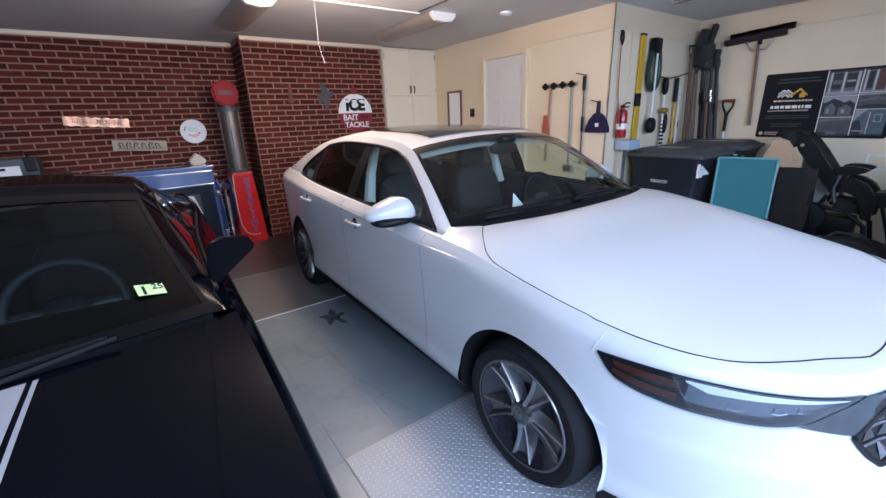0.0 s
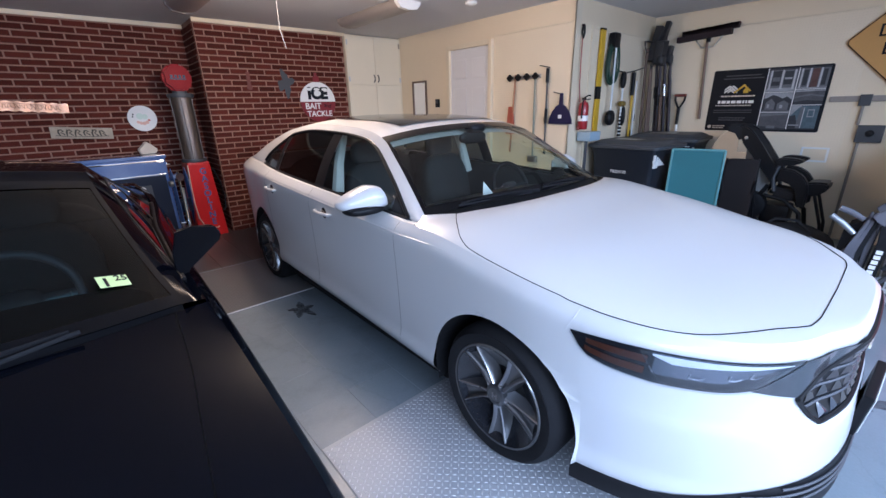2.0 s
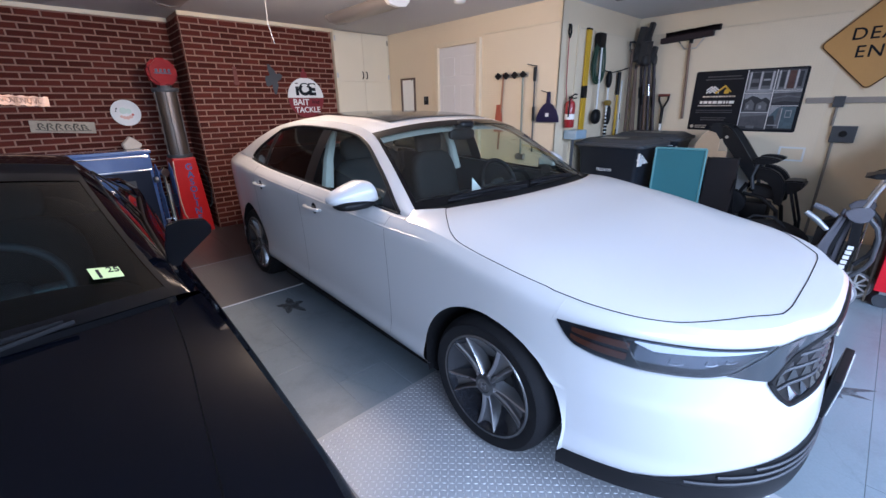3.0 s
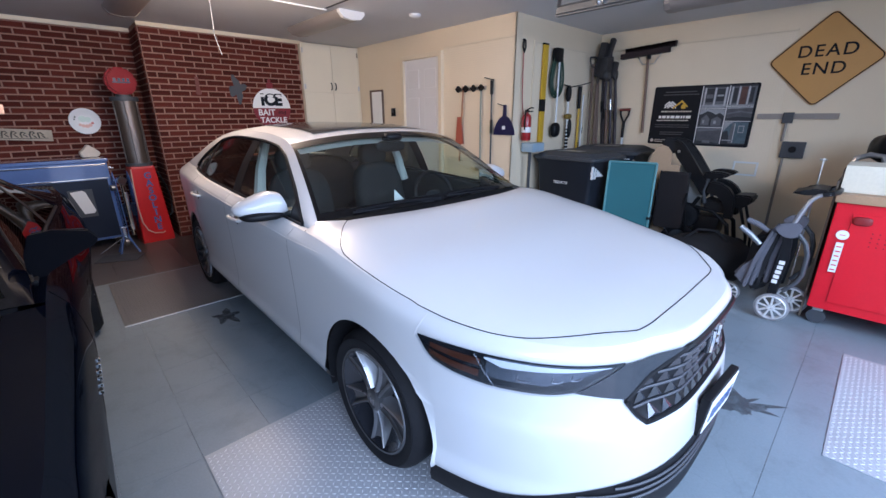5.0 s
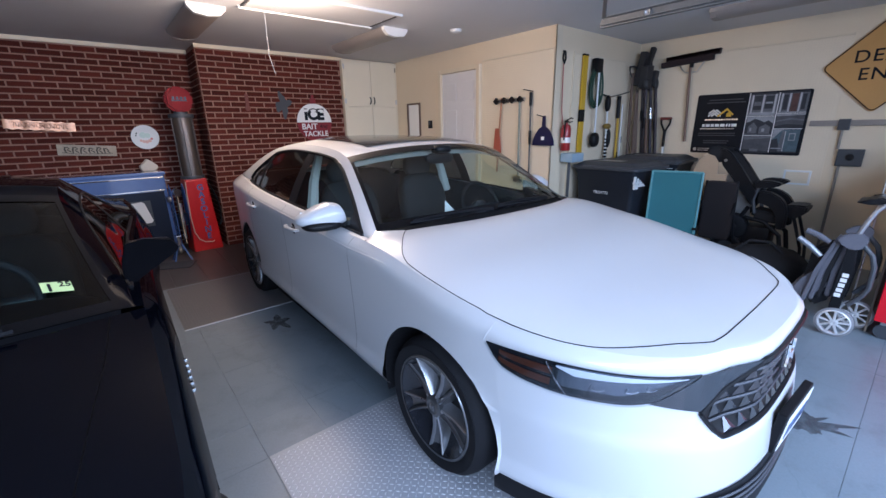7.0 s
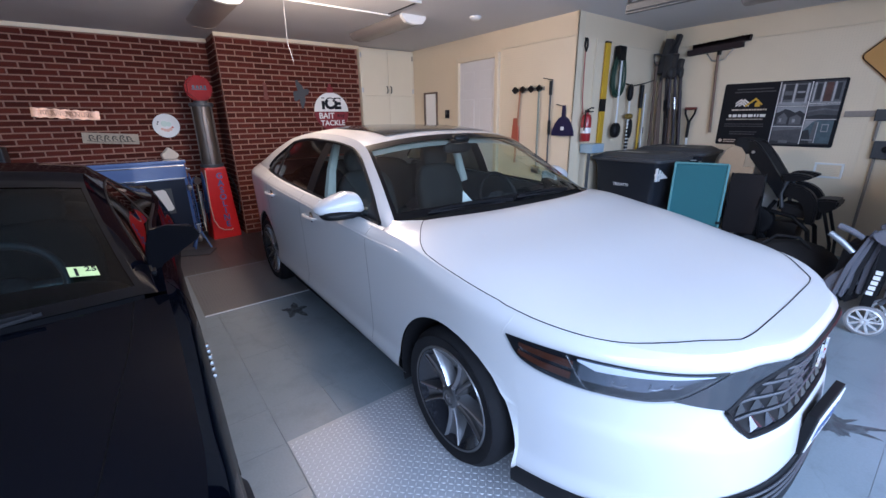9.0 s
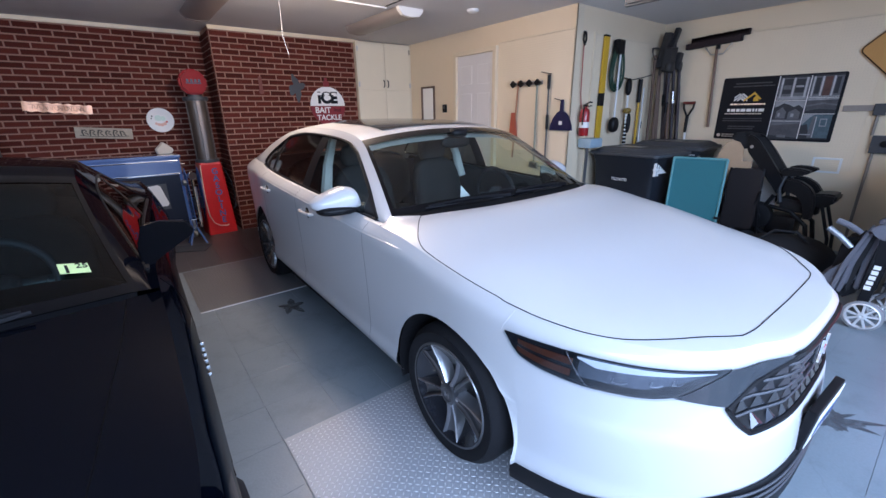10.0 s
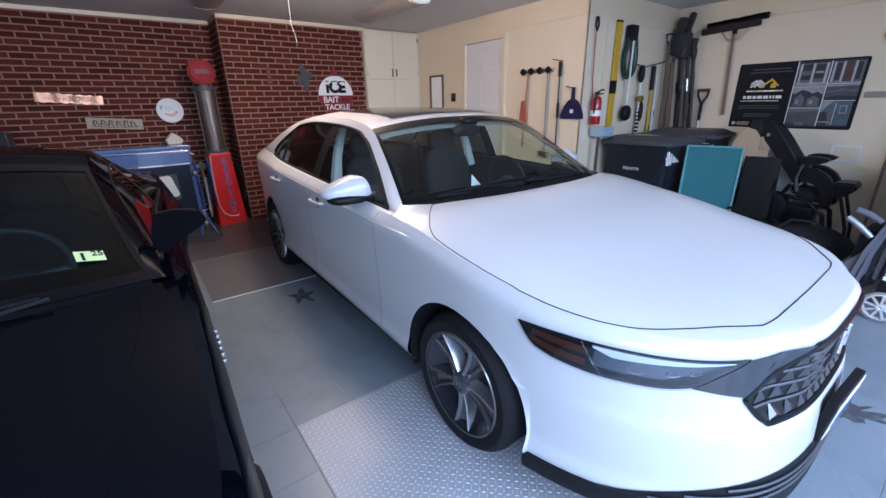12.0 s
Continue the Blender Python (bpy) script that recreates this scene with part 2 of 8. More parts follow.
G_SIDE = glass("side_glass", (0.82, 0.89, 0.85))
G_DARK = glass("privacy_glass", (0.10, 0.11, 0.11), 0.06)
# these deep tints put the darkness of the coupe's cabin into the glass
G_SMOKE = glass("black_car_glass", (0.13, 0.19, 0.19), 0.02, 1.4)
G_BSIDE = glass("black_car_side_glass", (0.05, 0.055, 0.055), 0.01, 1.7)
G_LAMP = glass("lamp_cover", (0.75, 0.77, 0.80))


# ---- mesh helpers ----
def bmn():
    return bmesh.new()


def part(name, bm, material, parent=None, label="", smooth=False):
    me = bpy.data.meshes.new(name)
    bmesh.ops.recalc_face_normals(bm, faces=bm.faces)
    bm.to_mesh(me)
    bm.free()
    me.materials.append(material)
    if smooth:
        for p in me.polygons:
            p.use_smooth = True
        if smooth != 2:
            me.set_sharp_from_angle(angle=radians(38))
    ob = new(name, me)
    if parent:
        ob.parent = parent
    if label:
        ob["label"] = label
    return ob


def thing(name, label, category, m=None, group="", kind=""):
    e = new(name)
    e.empty_display_size = 0.1
    if m is not None:
        e.matrix_world = m
    return tagged(e, label, category, group, kind)


def box(bm, x0, x1, y0, y1, z0, z1, bevel=0.0, m=None):
    r = bmesh.ops.create_cube(bm, size=1.0)
    vs = r["verts"]
    for v in vs:
        v.co = Vector(((x0 + x1) / 2 + v.co.x * (x1 - x0), (y0 + y1) / 2 + v.co.y * (y1 - y0), (z0 + z1) / 2 + v.co.z * (z1 - z0)))
    if bevel:
        es = {e for v in vs for e in v.link_edges}
        o = bmesh.ops.bevel(bm, geom=list(es), offset=bevel, segments=2, affect="EDGES", profile=0.6)
        vs = list({v for f in o["faces"] for v in f.verts} | {v for v in vs if v.is_valid})
    if m is not None:
        bmesh.ops.transform(bm, matrix=m, verts=[v for v in vs if v.is_valid])
    return vs


def cyl(bm, p0, p1, r0, r1=None, seg=16, caps=True):
    p0, p1 = Vector(p0), Vector(p1)
    r1 = r0 if r1 is None else r1
    d = p1 - p0
    q = d.to_track_quat("Z", "Y").to_matrix()
    a, b = [], []
    for i in range(seg):
        t = 2 * math.pi * i / seg
        o = q @ Vector((math.cos(t), math.sin(t), 0))
        a.append(bm.verts.new(p0 + o * r0))
        b.append(bm.verts.new(p1 + o * r1))
    for i in range(seg):
        j = (i + 1) % seg
        bm.faces.new((a[i], a[j], b[j], b[i]))
    if caps:
        bm.faces.new(a[::-1])
        bm.faces.new(b)


def tube(bm, pts, r, seg=8, closed=False):
    pts = [Vector(p) for p in pts]
    n = len(pts)
    rings = []
    nrm = None
    for i, p in enumerate(pts):
        if closed:
            d = pts[(i + 1) % n] - pts[i - 1]
        else:
            d = pts[min(i + 1, n - 1)] - pts[max(i - 1, 0)]
        d.normalize()
        if nrm is None:
            nrm = d.orthogonal().normalized()
        nrm = (nrm - d * nrm.dot(d))
        nrm = nrm.normalized() if nrm.length > 1e-6 else d.orthogonal().normalized()
        bi = d.cross(nrm)
        rad = r[i] if isinstance(r, (list, tuple)) else r
        rings.append([bm.verts.new(p + (nrm * math.cos(t) + bi * math.sin(t)) * rad) for t in (2 * math.pi * k / seg for k in range(seg))])
    for i in range(n if closed else n - 1):
        A, B = rings[i], rings[(i + 1) % n]
        for k in range(seg):
            j = (k + 1) % seg
            bm.faces.new((A[k], A[j], B[j], B[k]))
    if not closed:
        bm.faces.new(rings[0][::-1])
        bm.faces.new(rings[-1])


def arc(cx, cy, r, a0, a1, n, f):
    """Points of an arc, through f(u, v)."""
    return [f(cx + r * math.cos(radians(a0 + (a1 - a0) * i / n)), cy + r * math.sin(radians(a0 + (a1 - a0) * i / n))) for i in range(n + 1)]


def sheet(bm, rows, close=False):
    """A grid of quads over rows of points."""
    vs = [[bm.verts.new(p) for p in r] for r in rows]
    for a, b in zip(vs, vs[1:]):
        n = len(a)
        for k in range(n if close else n - 1):
            j = (k + 1) % n
            try:
                bm.faces.new((a[k], a[j], b[j], b[k]))
            except ValueError:
                pass
    return vs


def lathe(bm, prof, m, seg=32):
    """A profile of (radius, height) turned round the z axis of m."""
    rows = [[m @ Vector((r * math.cos(2 * math.pi * k / seg), r * math.sin(2 * math.pi * k / seg), h)) for k in range(seg)] for r, h in prof]
    sheet(bm, rows, True)


def prism(bm, pts, d0, d1, f):
    """An outline pts (u, v) drawn out from depth d0 to d1; f(u, v, d) gives the place."""
    a = [bm.verts.new(f(u, v, d0)) for u, v in pts]
    b = [bm.verts.new(f(u, v, d1)) for u, v in pts]
    n = len(a)
    bm.faces.new(a[::-1])
    bm.faces.new(b)
    for i in range(n):
        j = (i + 1) % n
        bm.faces.new((a[i], a[j], b[j], b[i]))


def text(body, size, m, material, parent, name="lettering", depth=0.0015, align="CENTER", bold=0.0, gap=1.0):
    c = bpy.data.curves.new(name, "FONT")
    c.body, c.size, c.extrude, c.align_x, c.align_y, c.offset, c.space_character = body, size, depth, align, "CENTER", bold, gap
    tmp = bpy.data.objects.new("tmp", c)
    scene.collection.objects.link(tmp)
    dg = bpy.context.evaluated_depsgraph_get()
    dg.update()
    me = bpy.data.meshes.new_from_object(tmp.evaluated_get(dg))
    bpy.data.objects.remove(tmp)
    bpy.data.curves.remove(c)
    me.materials.clear()
    me.materials.append(material)
    ob = new(name, me)
    if parent:
        ob.parent = parent
    ob.matrix_local = m
    return ob


# ---- the garage: floor, walls, ceiling ----
CEIL = 2.565
WX, RY, RX, BY, FY, LX = 5.87, 2.86, 7.80, 6.62, -1.45, -1.9  # door wall, return wall, right wall, back wall, front, left
CX0, CX1, CY = 2.96, 4.88, 6.05  # chimney breast


def slab(name, x0, x1, y0, y1, z0, z1, material, label="", category="wall"):
    bm = bmn()
    box(bm, x0, x1, y0, y1, z0, z1)
    return tagged(part(name, bm, material), label, category, kind="structure")


# floor: slabs with recessed saw cuts between them
floor = slab("floor", LX - 0.2, RX + 0.2, FY - 0.2, BY + 0.3, -0.25, -0.012, M_CUT, "grey-blue painted concrete floor with saw cuts", "floor")
cuts_x = [-1.9, -0.32, 1.845, 2.152, 2.459, 2.766, 3.70, 5.25, 7.80]
cuts_y = [-1.45, -0.09, 1.094, 1.401, 1.708, 2.020, 2.330, 2.640, 2.950, 3.26, 4.16, 4.66, 6.62]
rnd = random.Random(7)
for i in range(len(cuts_x) - 1):
    for j in range(len(cuts_y) - 1):
        bm = bmn()
        small = 2 <= i <= 4 and 2 <= j <= 8
        g = rnd.choice((0.0002, 0.0003, 0.0006, 0.0009)) if small else 0.0011
        if i in (1, 5, 6, 7) and j in (1, 2, 3, 4, 5, 6, 7, 8):
            g = 0.0002
        box(bm, cuts_x[i] + g, cuts_x[i + 1] - g, cuts_y[j] + g, cuts_y[j + 1] - g, -0.012, 0.0, 0.0004 if g < 0.0005 else 0.0010)
        part("floor_tile" if small else "concrete_panel", bm, M_FLOOR if j < 11 else M_FLOOR_BACK, floor)

slab("ground", -300, 300, -300, FY - 0.2, -0.4, -0.03, M_ASPHALT, "pale concrete driveway outside the garage", "ground")
slab("ceiling", LX - 0.2, RX + 0.2, FY - 0.35, BY + 0.3, CEIL, CEIL + 0.25, M_CEIL, "grey painted plasterboard ceiling", "ceiling")
slab("wall_left", LX - 0.2, LX, FY - 0.2, BY + 0.3, -0.1, CEIL, M_WALL, "plain cream painted wall beside the dark coupe")
slab("wall_right", RX, RX + 0.2, FY - 0.2, RY + 0.2, -0.1, CEIL, M_WALL, "cream painted wall with tools and a poster")
slab("wall_return", WX + 0.2, RX + 0.2, RY, RY + 0.2, -0.1, CEIL, M_WALL, "cream painted wall with hanging garden tools")
slab("wall_house", WX, WX + 0.2, RY, BY + 0.3, -0.1, CEIL, M_WALL, "cream painted wall with a pegboard and a door")
wall_back = slab("wall_back", LX - 0.2, WX, BY, BY + 0.3, -0.1, CEIL, M_MORTAR, "dark red brick back wall with pale mortar")
chimney = slab("chimney_breast", CX0, CX1, CY, BY, -0.1, CEIL, M_MORTAR, "dark red brick chimney breast with pale mortar", "chimney")
# unseen front wall, its open garage doorway sized by the light it lets in
slab("wall_front", LX, -1.5, FY - 0.15, FY, -0.1, CEIL, M_WALL, "cream wall beside the open garage doorway")
slab("wall_front_pier", 5.50, RX, FY - 0.15, FY, -0.1, CEIL, M_WALL, "cream wall pier beside the open garage doorway")
slab("wall_front_lintel", -1.5, 5.50, FY - 0.15, FY, 2.38, CEIL, M_WALL, "cream lintel over the open garage doorway")


# ---- cars ----
def spl(x, ks):
    """A smooth curve through keys (x, y)."""
    n = len(ks)
    if x <= ks[0][0]:
        return ks[0][1]
    if x >= ks[-1][0]:
        return ks[-1][1]
    i = 0
    while x > ks[i + 1][0]:
        i += 1

    def slope(j):
        if j == 0 or j == n - 1:
            k = min(max(j, 1), n - 1)
            return (ks[k][1] - ks[k - 1][1]) / (ks[k][0] - ks[k - 1][0])
        a = (ks[j][1] - ks[j - 1][1]) / (ks[j][0] - ks[j - 1][0])
        b = (ks[j + 1][1] - ks[j][1]) / (ks[j + 1][0] - ks[j][0])
        return 0.0 if a * b <= 0 else 2 * a * b / (a + b)
    h = ks[i + 1][0] - ks[i][0]
    t = (x - ks[i][0]) / h
    return ((2 * t**3 - 3 * t**2 + 1) * ks[i][1] + (t**3 - 2 * t**2 + t) * h * slope(i)
            + (-2 * t**3 + 3 * t**2) * ks[i + 1][1] + (t**3 - t**2) * h * slope(i + 1))


class Shape:
    """The outer skin of a car: Y runs back from the front axle, x to the side, z up."""

    def __init__(self, z0, Yf, Yr, wb, hub, arch, p, q, cuts, F, R, w, hip, ztop, wtop, bow, crown, bow_h, crown_h, rail_x, rail_z, Ya, Yw, Yb, Ye, Yd, shut, frame_w, panes):
        self.z0, self.Yf, self.Yr, self.wb, self.hub, self.arch, self.p, self.q, self.cuts, self.F, self.R, self.w, self.hip, self.ztop, self.wtop, self.bow, self.crown, self.bow_h, self.crown_h, self.rail_x, self.rail_z, self.Ya, self.Yw, self.Yb, self.Ye, self.Yd, self.shut, self.frame_w, self.panes = z0, Yf, Yr, wb, hub, arch, p, q, cuts, F, R, w, hip, ztop, wtop, bow, crown, bow_h, crown_h, rail_x, rail_z, Ya, Yw, Yb, Ye, Yd, shut, frame_w, panes

    lift = [(0.0, 0.0), (1.0, 0.0)]
    taper = [(0.0, 0.0), (1.0, 0.0)]
    beak = 0.0
    full = 2.2
    curl = 2.0

    def z(self, Y, v):
        low = self.z0 + spl(Y, self.lift)
        return low + (spl(Y, self.ztop) - low) * v

    def wid(self, Y, v):
        return spl(v, self.w + [(1.0, spl(Y, self.wtop))]) + spl(Y, self.hip) * max(0.0, 1 - ((v - 0.62) / 0.42) ** 2) - spl(Y, self.taper)

    def nose(self, x, Y, z):
        """How far the nose falls back beside its flat middle."""
        a = abs(x)
        g = min(max(0.0, (a - 0.265) / 0.13), 1.0) * max(0.0, min(1.0, (0.74 - a) / 0.32))
        h = min(1.0, max(0.0, (z - 0.50) / 0.12))
        k = min(1.0, max(0.0, (-0.45 - Y) / 0.40))
        return self.beak * g * h * h * (3 - 2 * h) * k

    def front(self, a, v):
        F = spl(v, self.F)
        x = self.wid(self.Yf, v) * math.sin(a) ** (2 / self.p)
        Y = F + (self.Yf - F) * (1 - max(0.0, math.cos(a)) ** (2 / self.q))
        z = self.z(Y, v)
        return Vector((x, Y + self.nose(x, Y, z), z))

    def side(self, Y, v):
        return Vector((self.wid(Y, v), Y, self.z(Y, v)))

    def rear(self, a, v):
        R = spl(v, self.R)
        x = self.wid(self.Yr, v) * math.sin(a) ** (2 / self.p)
        Y = R - (R - self.Yr) * (1 - max(0.0, math.cos(a)) ** (2 / self.q))
        return Vector((x, Y, self.z(Y, v)))

    def skin(self, x, z):
        """The place on the front skin at x and z."""
        Y = -1.0
        for _ in range(5):
            v = min(1.0, (z - self.z0) / (spl(Y, self.ztop) - self.z0))
            s = min(0.9999, abs(x) / self.wid(self.Yf, v))
            F = spl(v, self.F)
            ca = math.sqrt(max(0.0, 1 - s ** self.p))
            Y = F + (self.Yf - F) * (1 - ca ** (2 / self.q))
        return Vector((x, Y + self.nose(x, Y, z), z))

    def cols(self):
        c = [("f", math.pi / 2 * i / 26) for i in range(26)]
        ys = list(np.linspace(self.Yf, self.Yr, int((self.Yr - self.Yf) / 0.03)))
        for cut in self.cuts:
            k = min(range(len(ys)), key=lambda i: abs(ys[i] - cut))
            ys[k] = cut
        c += [("s", float(y)) for y in ys]
        c += [("r", math.pi / 2 * (1 - i / 18)) for i in range(1, 19)]
        return c

    def at(self, c, v):
        return {"f": self.front, "s": self.side, "r": self.rear}[c[0]](c[1], v)

    def skin_x(self, Y):
        """Half width of the lower body at Y."""
        F = self.F[1][1]
        if Y < self.Yf:
            return self.wid(self.Yf, 0.2) * (1 - min(1.0, max(0.0, (self.Yf - Y) / (self.Yf - F))) ** self.q) ** (1 / self.p)
        return self.wid(Y, 0.2)

    def top_x(self, Y):
        """Half width of the upper edge behind the doors."""
        if Y <= self.Yr:
            return self.wid(Y, 1.0)
        k = min(1.0, (Y - self.Yr) / (self.R[-1][1] - self.Yr))
        return self.wid(self.Yr, 1.0) * max(0.0, 1 - k**self.q) ** (1 / self.p)

    def edge(self, Y):
        """Half width of the upper edge at Y."""
        if Y < self.Yf:
            F = self.F[-1][1]
            k = 1 - (Y - F) / (self.Yf - F)
            return self.wid(self.Yf, 1) * (1 - min(1, max(0, k)) ** self.q) ** (1 / self.p)
        return self.wid(Y, 1)


def body_panels(S, root, paint, bumper_y, seam=M_SEAM, seam_r=0.0026):
    """The skin below the windows, as bumper, wings, doors and quarters on both sides, cut out round the wheels."""
    cols = S.cols()
    nv = 44
    vs = [j / nv for j in range(nv + 1)]
    pts = [[S.at(c, v) for v in vs] for c in cols]
    inside = [[False] * (nv + 1) for _ in cols]
    for i, col in enumerate(pts):
        for j, p in enumerate(col):
            for Ya in (0.0, S.wb):
                d = Vector((0, p.y - Ya, p.z - S.hub))
                if d.length < S.arch and p.x > 0.5:
                    inside[i][j] = True
                    q = d.normalized() * S.arch if d.length > 1e-4 else Vector((0, 0, S.arch))
                    p.y, p.z = Ya + q.y, S.hub + q.z
    cuts = [bumper_y] + S.cuts + [S.wb + 0.42]
    names = ["front_bumper", "front_wing"] + (["front_door", "rear_door", "rear_quarter"] if len(S.cuts) == 3 else ["door", "rear_quarter"]) + ["rear_bumper"]
    orig = [S.at(c, 0.5).y for c in cols]
    for sgn in (1, -1):
        for k, nm in enumerate(names):
            lo = cuts[k - 1] if k else -99
            hi = cuts[k] if k < len(cuts) else 99
            bm = bmn()
            cache = {}

            def vert(i, j):
                if (i, j) not in cache:
                    p = pts[i][j]
                    cache[(i, j)] = bm.verts.new((sgn * p.x, p.y, p.z))
                return cache[(i, j)]
            for i in range(len(cols) - 1):
                mid = (orig[i] + orig[i + 1]) / 2
                if not lo <= mid < hi:
                    continue
                for j in range(nv):
                    q = ((i, j), (i + 1, j), (i + 1, j + 1), (i, j + 1))
                    if all(inside[a][b] for a, b in q):
                        continue
                    bm.faces.new([vert(a, b) for a, b in q])
            bmesh.ops.remove_doubles(bm, verts=bm.verts, dist=0.0008)
            part(nm, bm, paint, root, smooth=2)
        # seams
        for cut in [bumper_y] + S.cuts:
            if cut < S.Yf:
                continue
            bm = bmn()
            line = [S.side(cut, v) - Vector((seam_r * 0.55, 0, 0)) for v in np.linspace(0.09, 0.99, 24)]
            line = [Vector((sgn * p.x, p.y, p.z)) for p in line if all((p.y - a) ** 2 + (p.z - S.hub) ** 2 > S.arch**2 for a in (0, S.wb))]
            if len(line) > 2:
                tube(bm, line, seam_r, 6)
                part("door_seam", bm, seam, root)
        # wheel houses
        for Ya in (0.0, S.wb):
            bm = bmn()
            xo = S.wid(Ya, 0.5) - 0.012
            rows = []
            for x in (xo, xo - 0.03, xo - 0.34):
                r = []
                for t in np.linspace(-0.28, math.pi + 0.28, 40):
                    y = Ya + (S.arch + 0.004) * math.cos(t)
                    r.append(Vector((sgn * min(x, S.skin_x(y) - 0.012), y, S.hub + (S.arch + 0.004) * math.sin(t))))
                rows.append(r)
            rows.append([Vector((sgn * (xo - 0.34), Ya + 0.02 * math.cos(t), S.hub + 0.02 * math.sin(t))) for t in np.linspace(-0.28, math.pi + 0.28, 40)])
            sheet(bm, rows)
            part("wheel_house", bm, M_RUBBER, root)
        # sill
        bm = bmn()
        ys = np.linspace(S.arch + 0.01, S.wb - S.arch - 0.01, 40)
        sheet(bm, [[Vector((sgn * (S.wid(y, 0.0) + o), y, S.z(y, 0.0) + dz)) for y in ys] for o, dz in ((-0.02, 0.03), (-0.003, 0.003), (-0.03, -0.018), (-0.12, -0.05))])
        part("sill", bm, M_BLACK, root, smooth=True)
    return names


def top_rows(S, y0, y1, n, f0=-1.0, f1=1.0, m=24, half=None, fs=None):
    """Rows across the top of the car between two places, over the fractions f0 to f1 of its width."""
    rows = []
    for i in range(n + 1):
        Y = y0 + (y1 - y0) * i / n
        h = half(Y)
        zE = S.edge_z(Y) if half is not S.xg else S.zg(Y)
        a, b = (fs(Y) if fs else (f0, f1))
        r = []
        for j in range(m + 1):
            c = a + (b - a) * j / m
            k = 1 - abs(c) ** 2.0
            r.append(Vector((c * h, Y + spl(Y, S.bow) * k, zE + spl(Y, S.crown) * (1 - abs(c) ** 2.4))))
        rows.append(r)
    return rows


def greenhouse(S, root, paint, glass_f, glass_r, ws_glass, post=1.0, trim=0.011):
    S.xg = lambda Y: spl(Y, S.rail_x)
    S.zg = lambda Y: spl(Y, S.rail_z)
    S.edge_z = lambda Y: S.z(Y, 1.0)
    A, W, B, E = S.Ya, S.Yw, S.Yb, S.Ye  # pillar foot, screen top, rear glass top, its foot
    bm = bmn()
    sheet(bm, top_rows(S, A, W, 16, half=S.xg))
    part("windscreen", bm, ws_glass, root, "windscreen glass", smooth=2).visible_shadow = False
    bm = bmn()
    rr = top_rows(S, W, B, 30, half=S.xg)
    sheet(bm, rr)
    sheet(bm, [[p + Vector((0, 0, -0.03)) for p in r] for r in rr])
    part("roof", bm, paint, root, smooth=2)
    bm = bmn()
    sheet(bm, top_rows(S, B, E, 14, half=S.xg))
    part("rear_window", bm, glass_r, root, "tinted rear window", smooth=2)
    # black band round the windscreen
    bm = bmn()
    for t, rows in (("b", top_rows(S, A + 0.002, A + 0.05, 3, half=S.xg)), ("t", top_rows(S, W - 0.065, W + 0.004, 3, half=S.xg))):
        sheet(bm, [[p + Vector((0, -0.002, 0.002)) for p in r] for r in rows])
    for f in ((-1.0, -0.975), (0.975, 1.0)):
        sheet(bm, [[p + Vector((0, -0.002, 0.002)) for p in r] for r in top_rows(S, A, W, 14, f[0], f[1], 2, half=S.xg)])
    part("windscreen_band", bm, M_FRIT, root, smooth=True)

    ys = [A + (E - A) * i / 110 for i in range(111)]

    def low(Y):
        return Vector((S.top_x(Y) - 0.03, Y, S.z(Y, 1.0) + 0.004))

    def up(Y):
        return Vector((S.xg(Y), Y, S.zg(Y)))

    def pt(Y, v):
        p = low(Y).lerp(up(Y), v)
        p.x += 0.018 * math.sin(math.pi * v)
        return p

    def tg(Y):
        h = max(0.001, S.zg(Y) - S.z(Y, 1.0))
        if Y >= S.Yd:
            return 0.0
        fw = S.frame_w * (1 + (post - 1) * min(1.0, max(0.0, (W + 0.12 - Y) / 0.2)))
        return max(0.0, min(1 - fw / h, ((S.Yd - Y) / S.shut) ** 0.50))
    for sgn in (1, -1):
        def sd(p):
            return Vector((sgn * p.x, p.y, p.z))
        bm = bmn()
        rows = []
        for Y in ys:
            t = tg(Y)
            rows.append([sd(pt(Y, t + (1 - t) * k / 4)) for k in range(5)])
        sheet(bm, rows)
        part("window_frame", bm, paint, root, smooth=2)
        panes = S.panes
        for (a, b, nm) in panes:
            bm = bmn()
            rows = [[sd(pt(Y, max(0.0, tg(Y)) * k / 6)) for k in range(7)] for Y in ys if a <= Y <= b and tg(Y) > 0.005]
            sheet(bm, rows)
            part("side_window", bm, glass_f if nm == "f" else glass_r, root, "side window glass" if nm == "f" else "dark tinted side window", smooth=2)
        for (a, b, nm), (c, d, _) in zip(panes, panes[1:]):
            bm = bmn()
            sheet(bm, [[sd(pt(Y, tg(Y) * k / 6)) + Vector((sgn * 0.002, 0, 0)) for k in range(7)] for Y in np.linspace(b - 0.012, c + 0.012, 5)])
            part("door_pillar", bm, M_BLACK, root, smooth=True)
        if post > 1:
            bm = bmn()
            sheet(bm, [[sd(pt(Y, tg(Y) * k / 6)) + Vector((sgn * 0.003, 0, 0)) for k in range(7)] for Y in np.linspace(A + 0.04, A + 0.235, 12)])
            part("mirror_sail", bm, M_BLACK, root, "black corner piece behind the mirror", smooth=True)
        bm = bmn()
        sheet(bm, [[sd(low(Y) + Vector((d, 0, -0.004 * k))) for d, k in ((0.0, 0), (0.018, 0), (0.03, 1))] for Y in ys])
        part("belt_ledge", bm, paint, root, smooth=2)
        good = [Y for Y in ys if tg(Y) > 0.01]
        bm = bmn()
        tube(bm, [sd(pt(Y, tg(Y))) for Y in good], trim, 6)
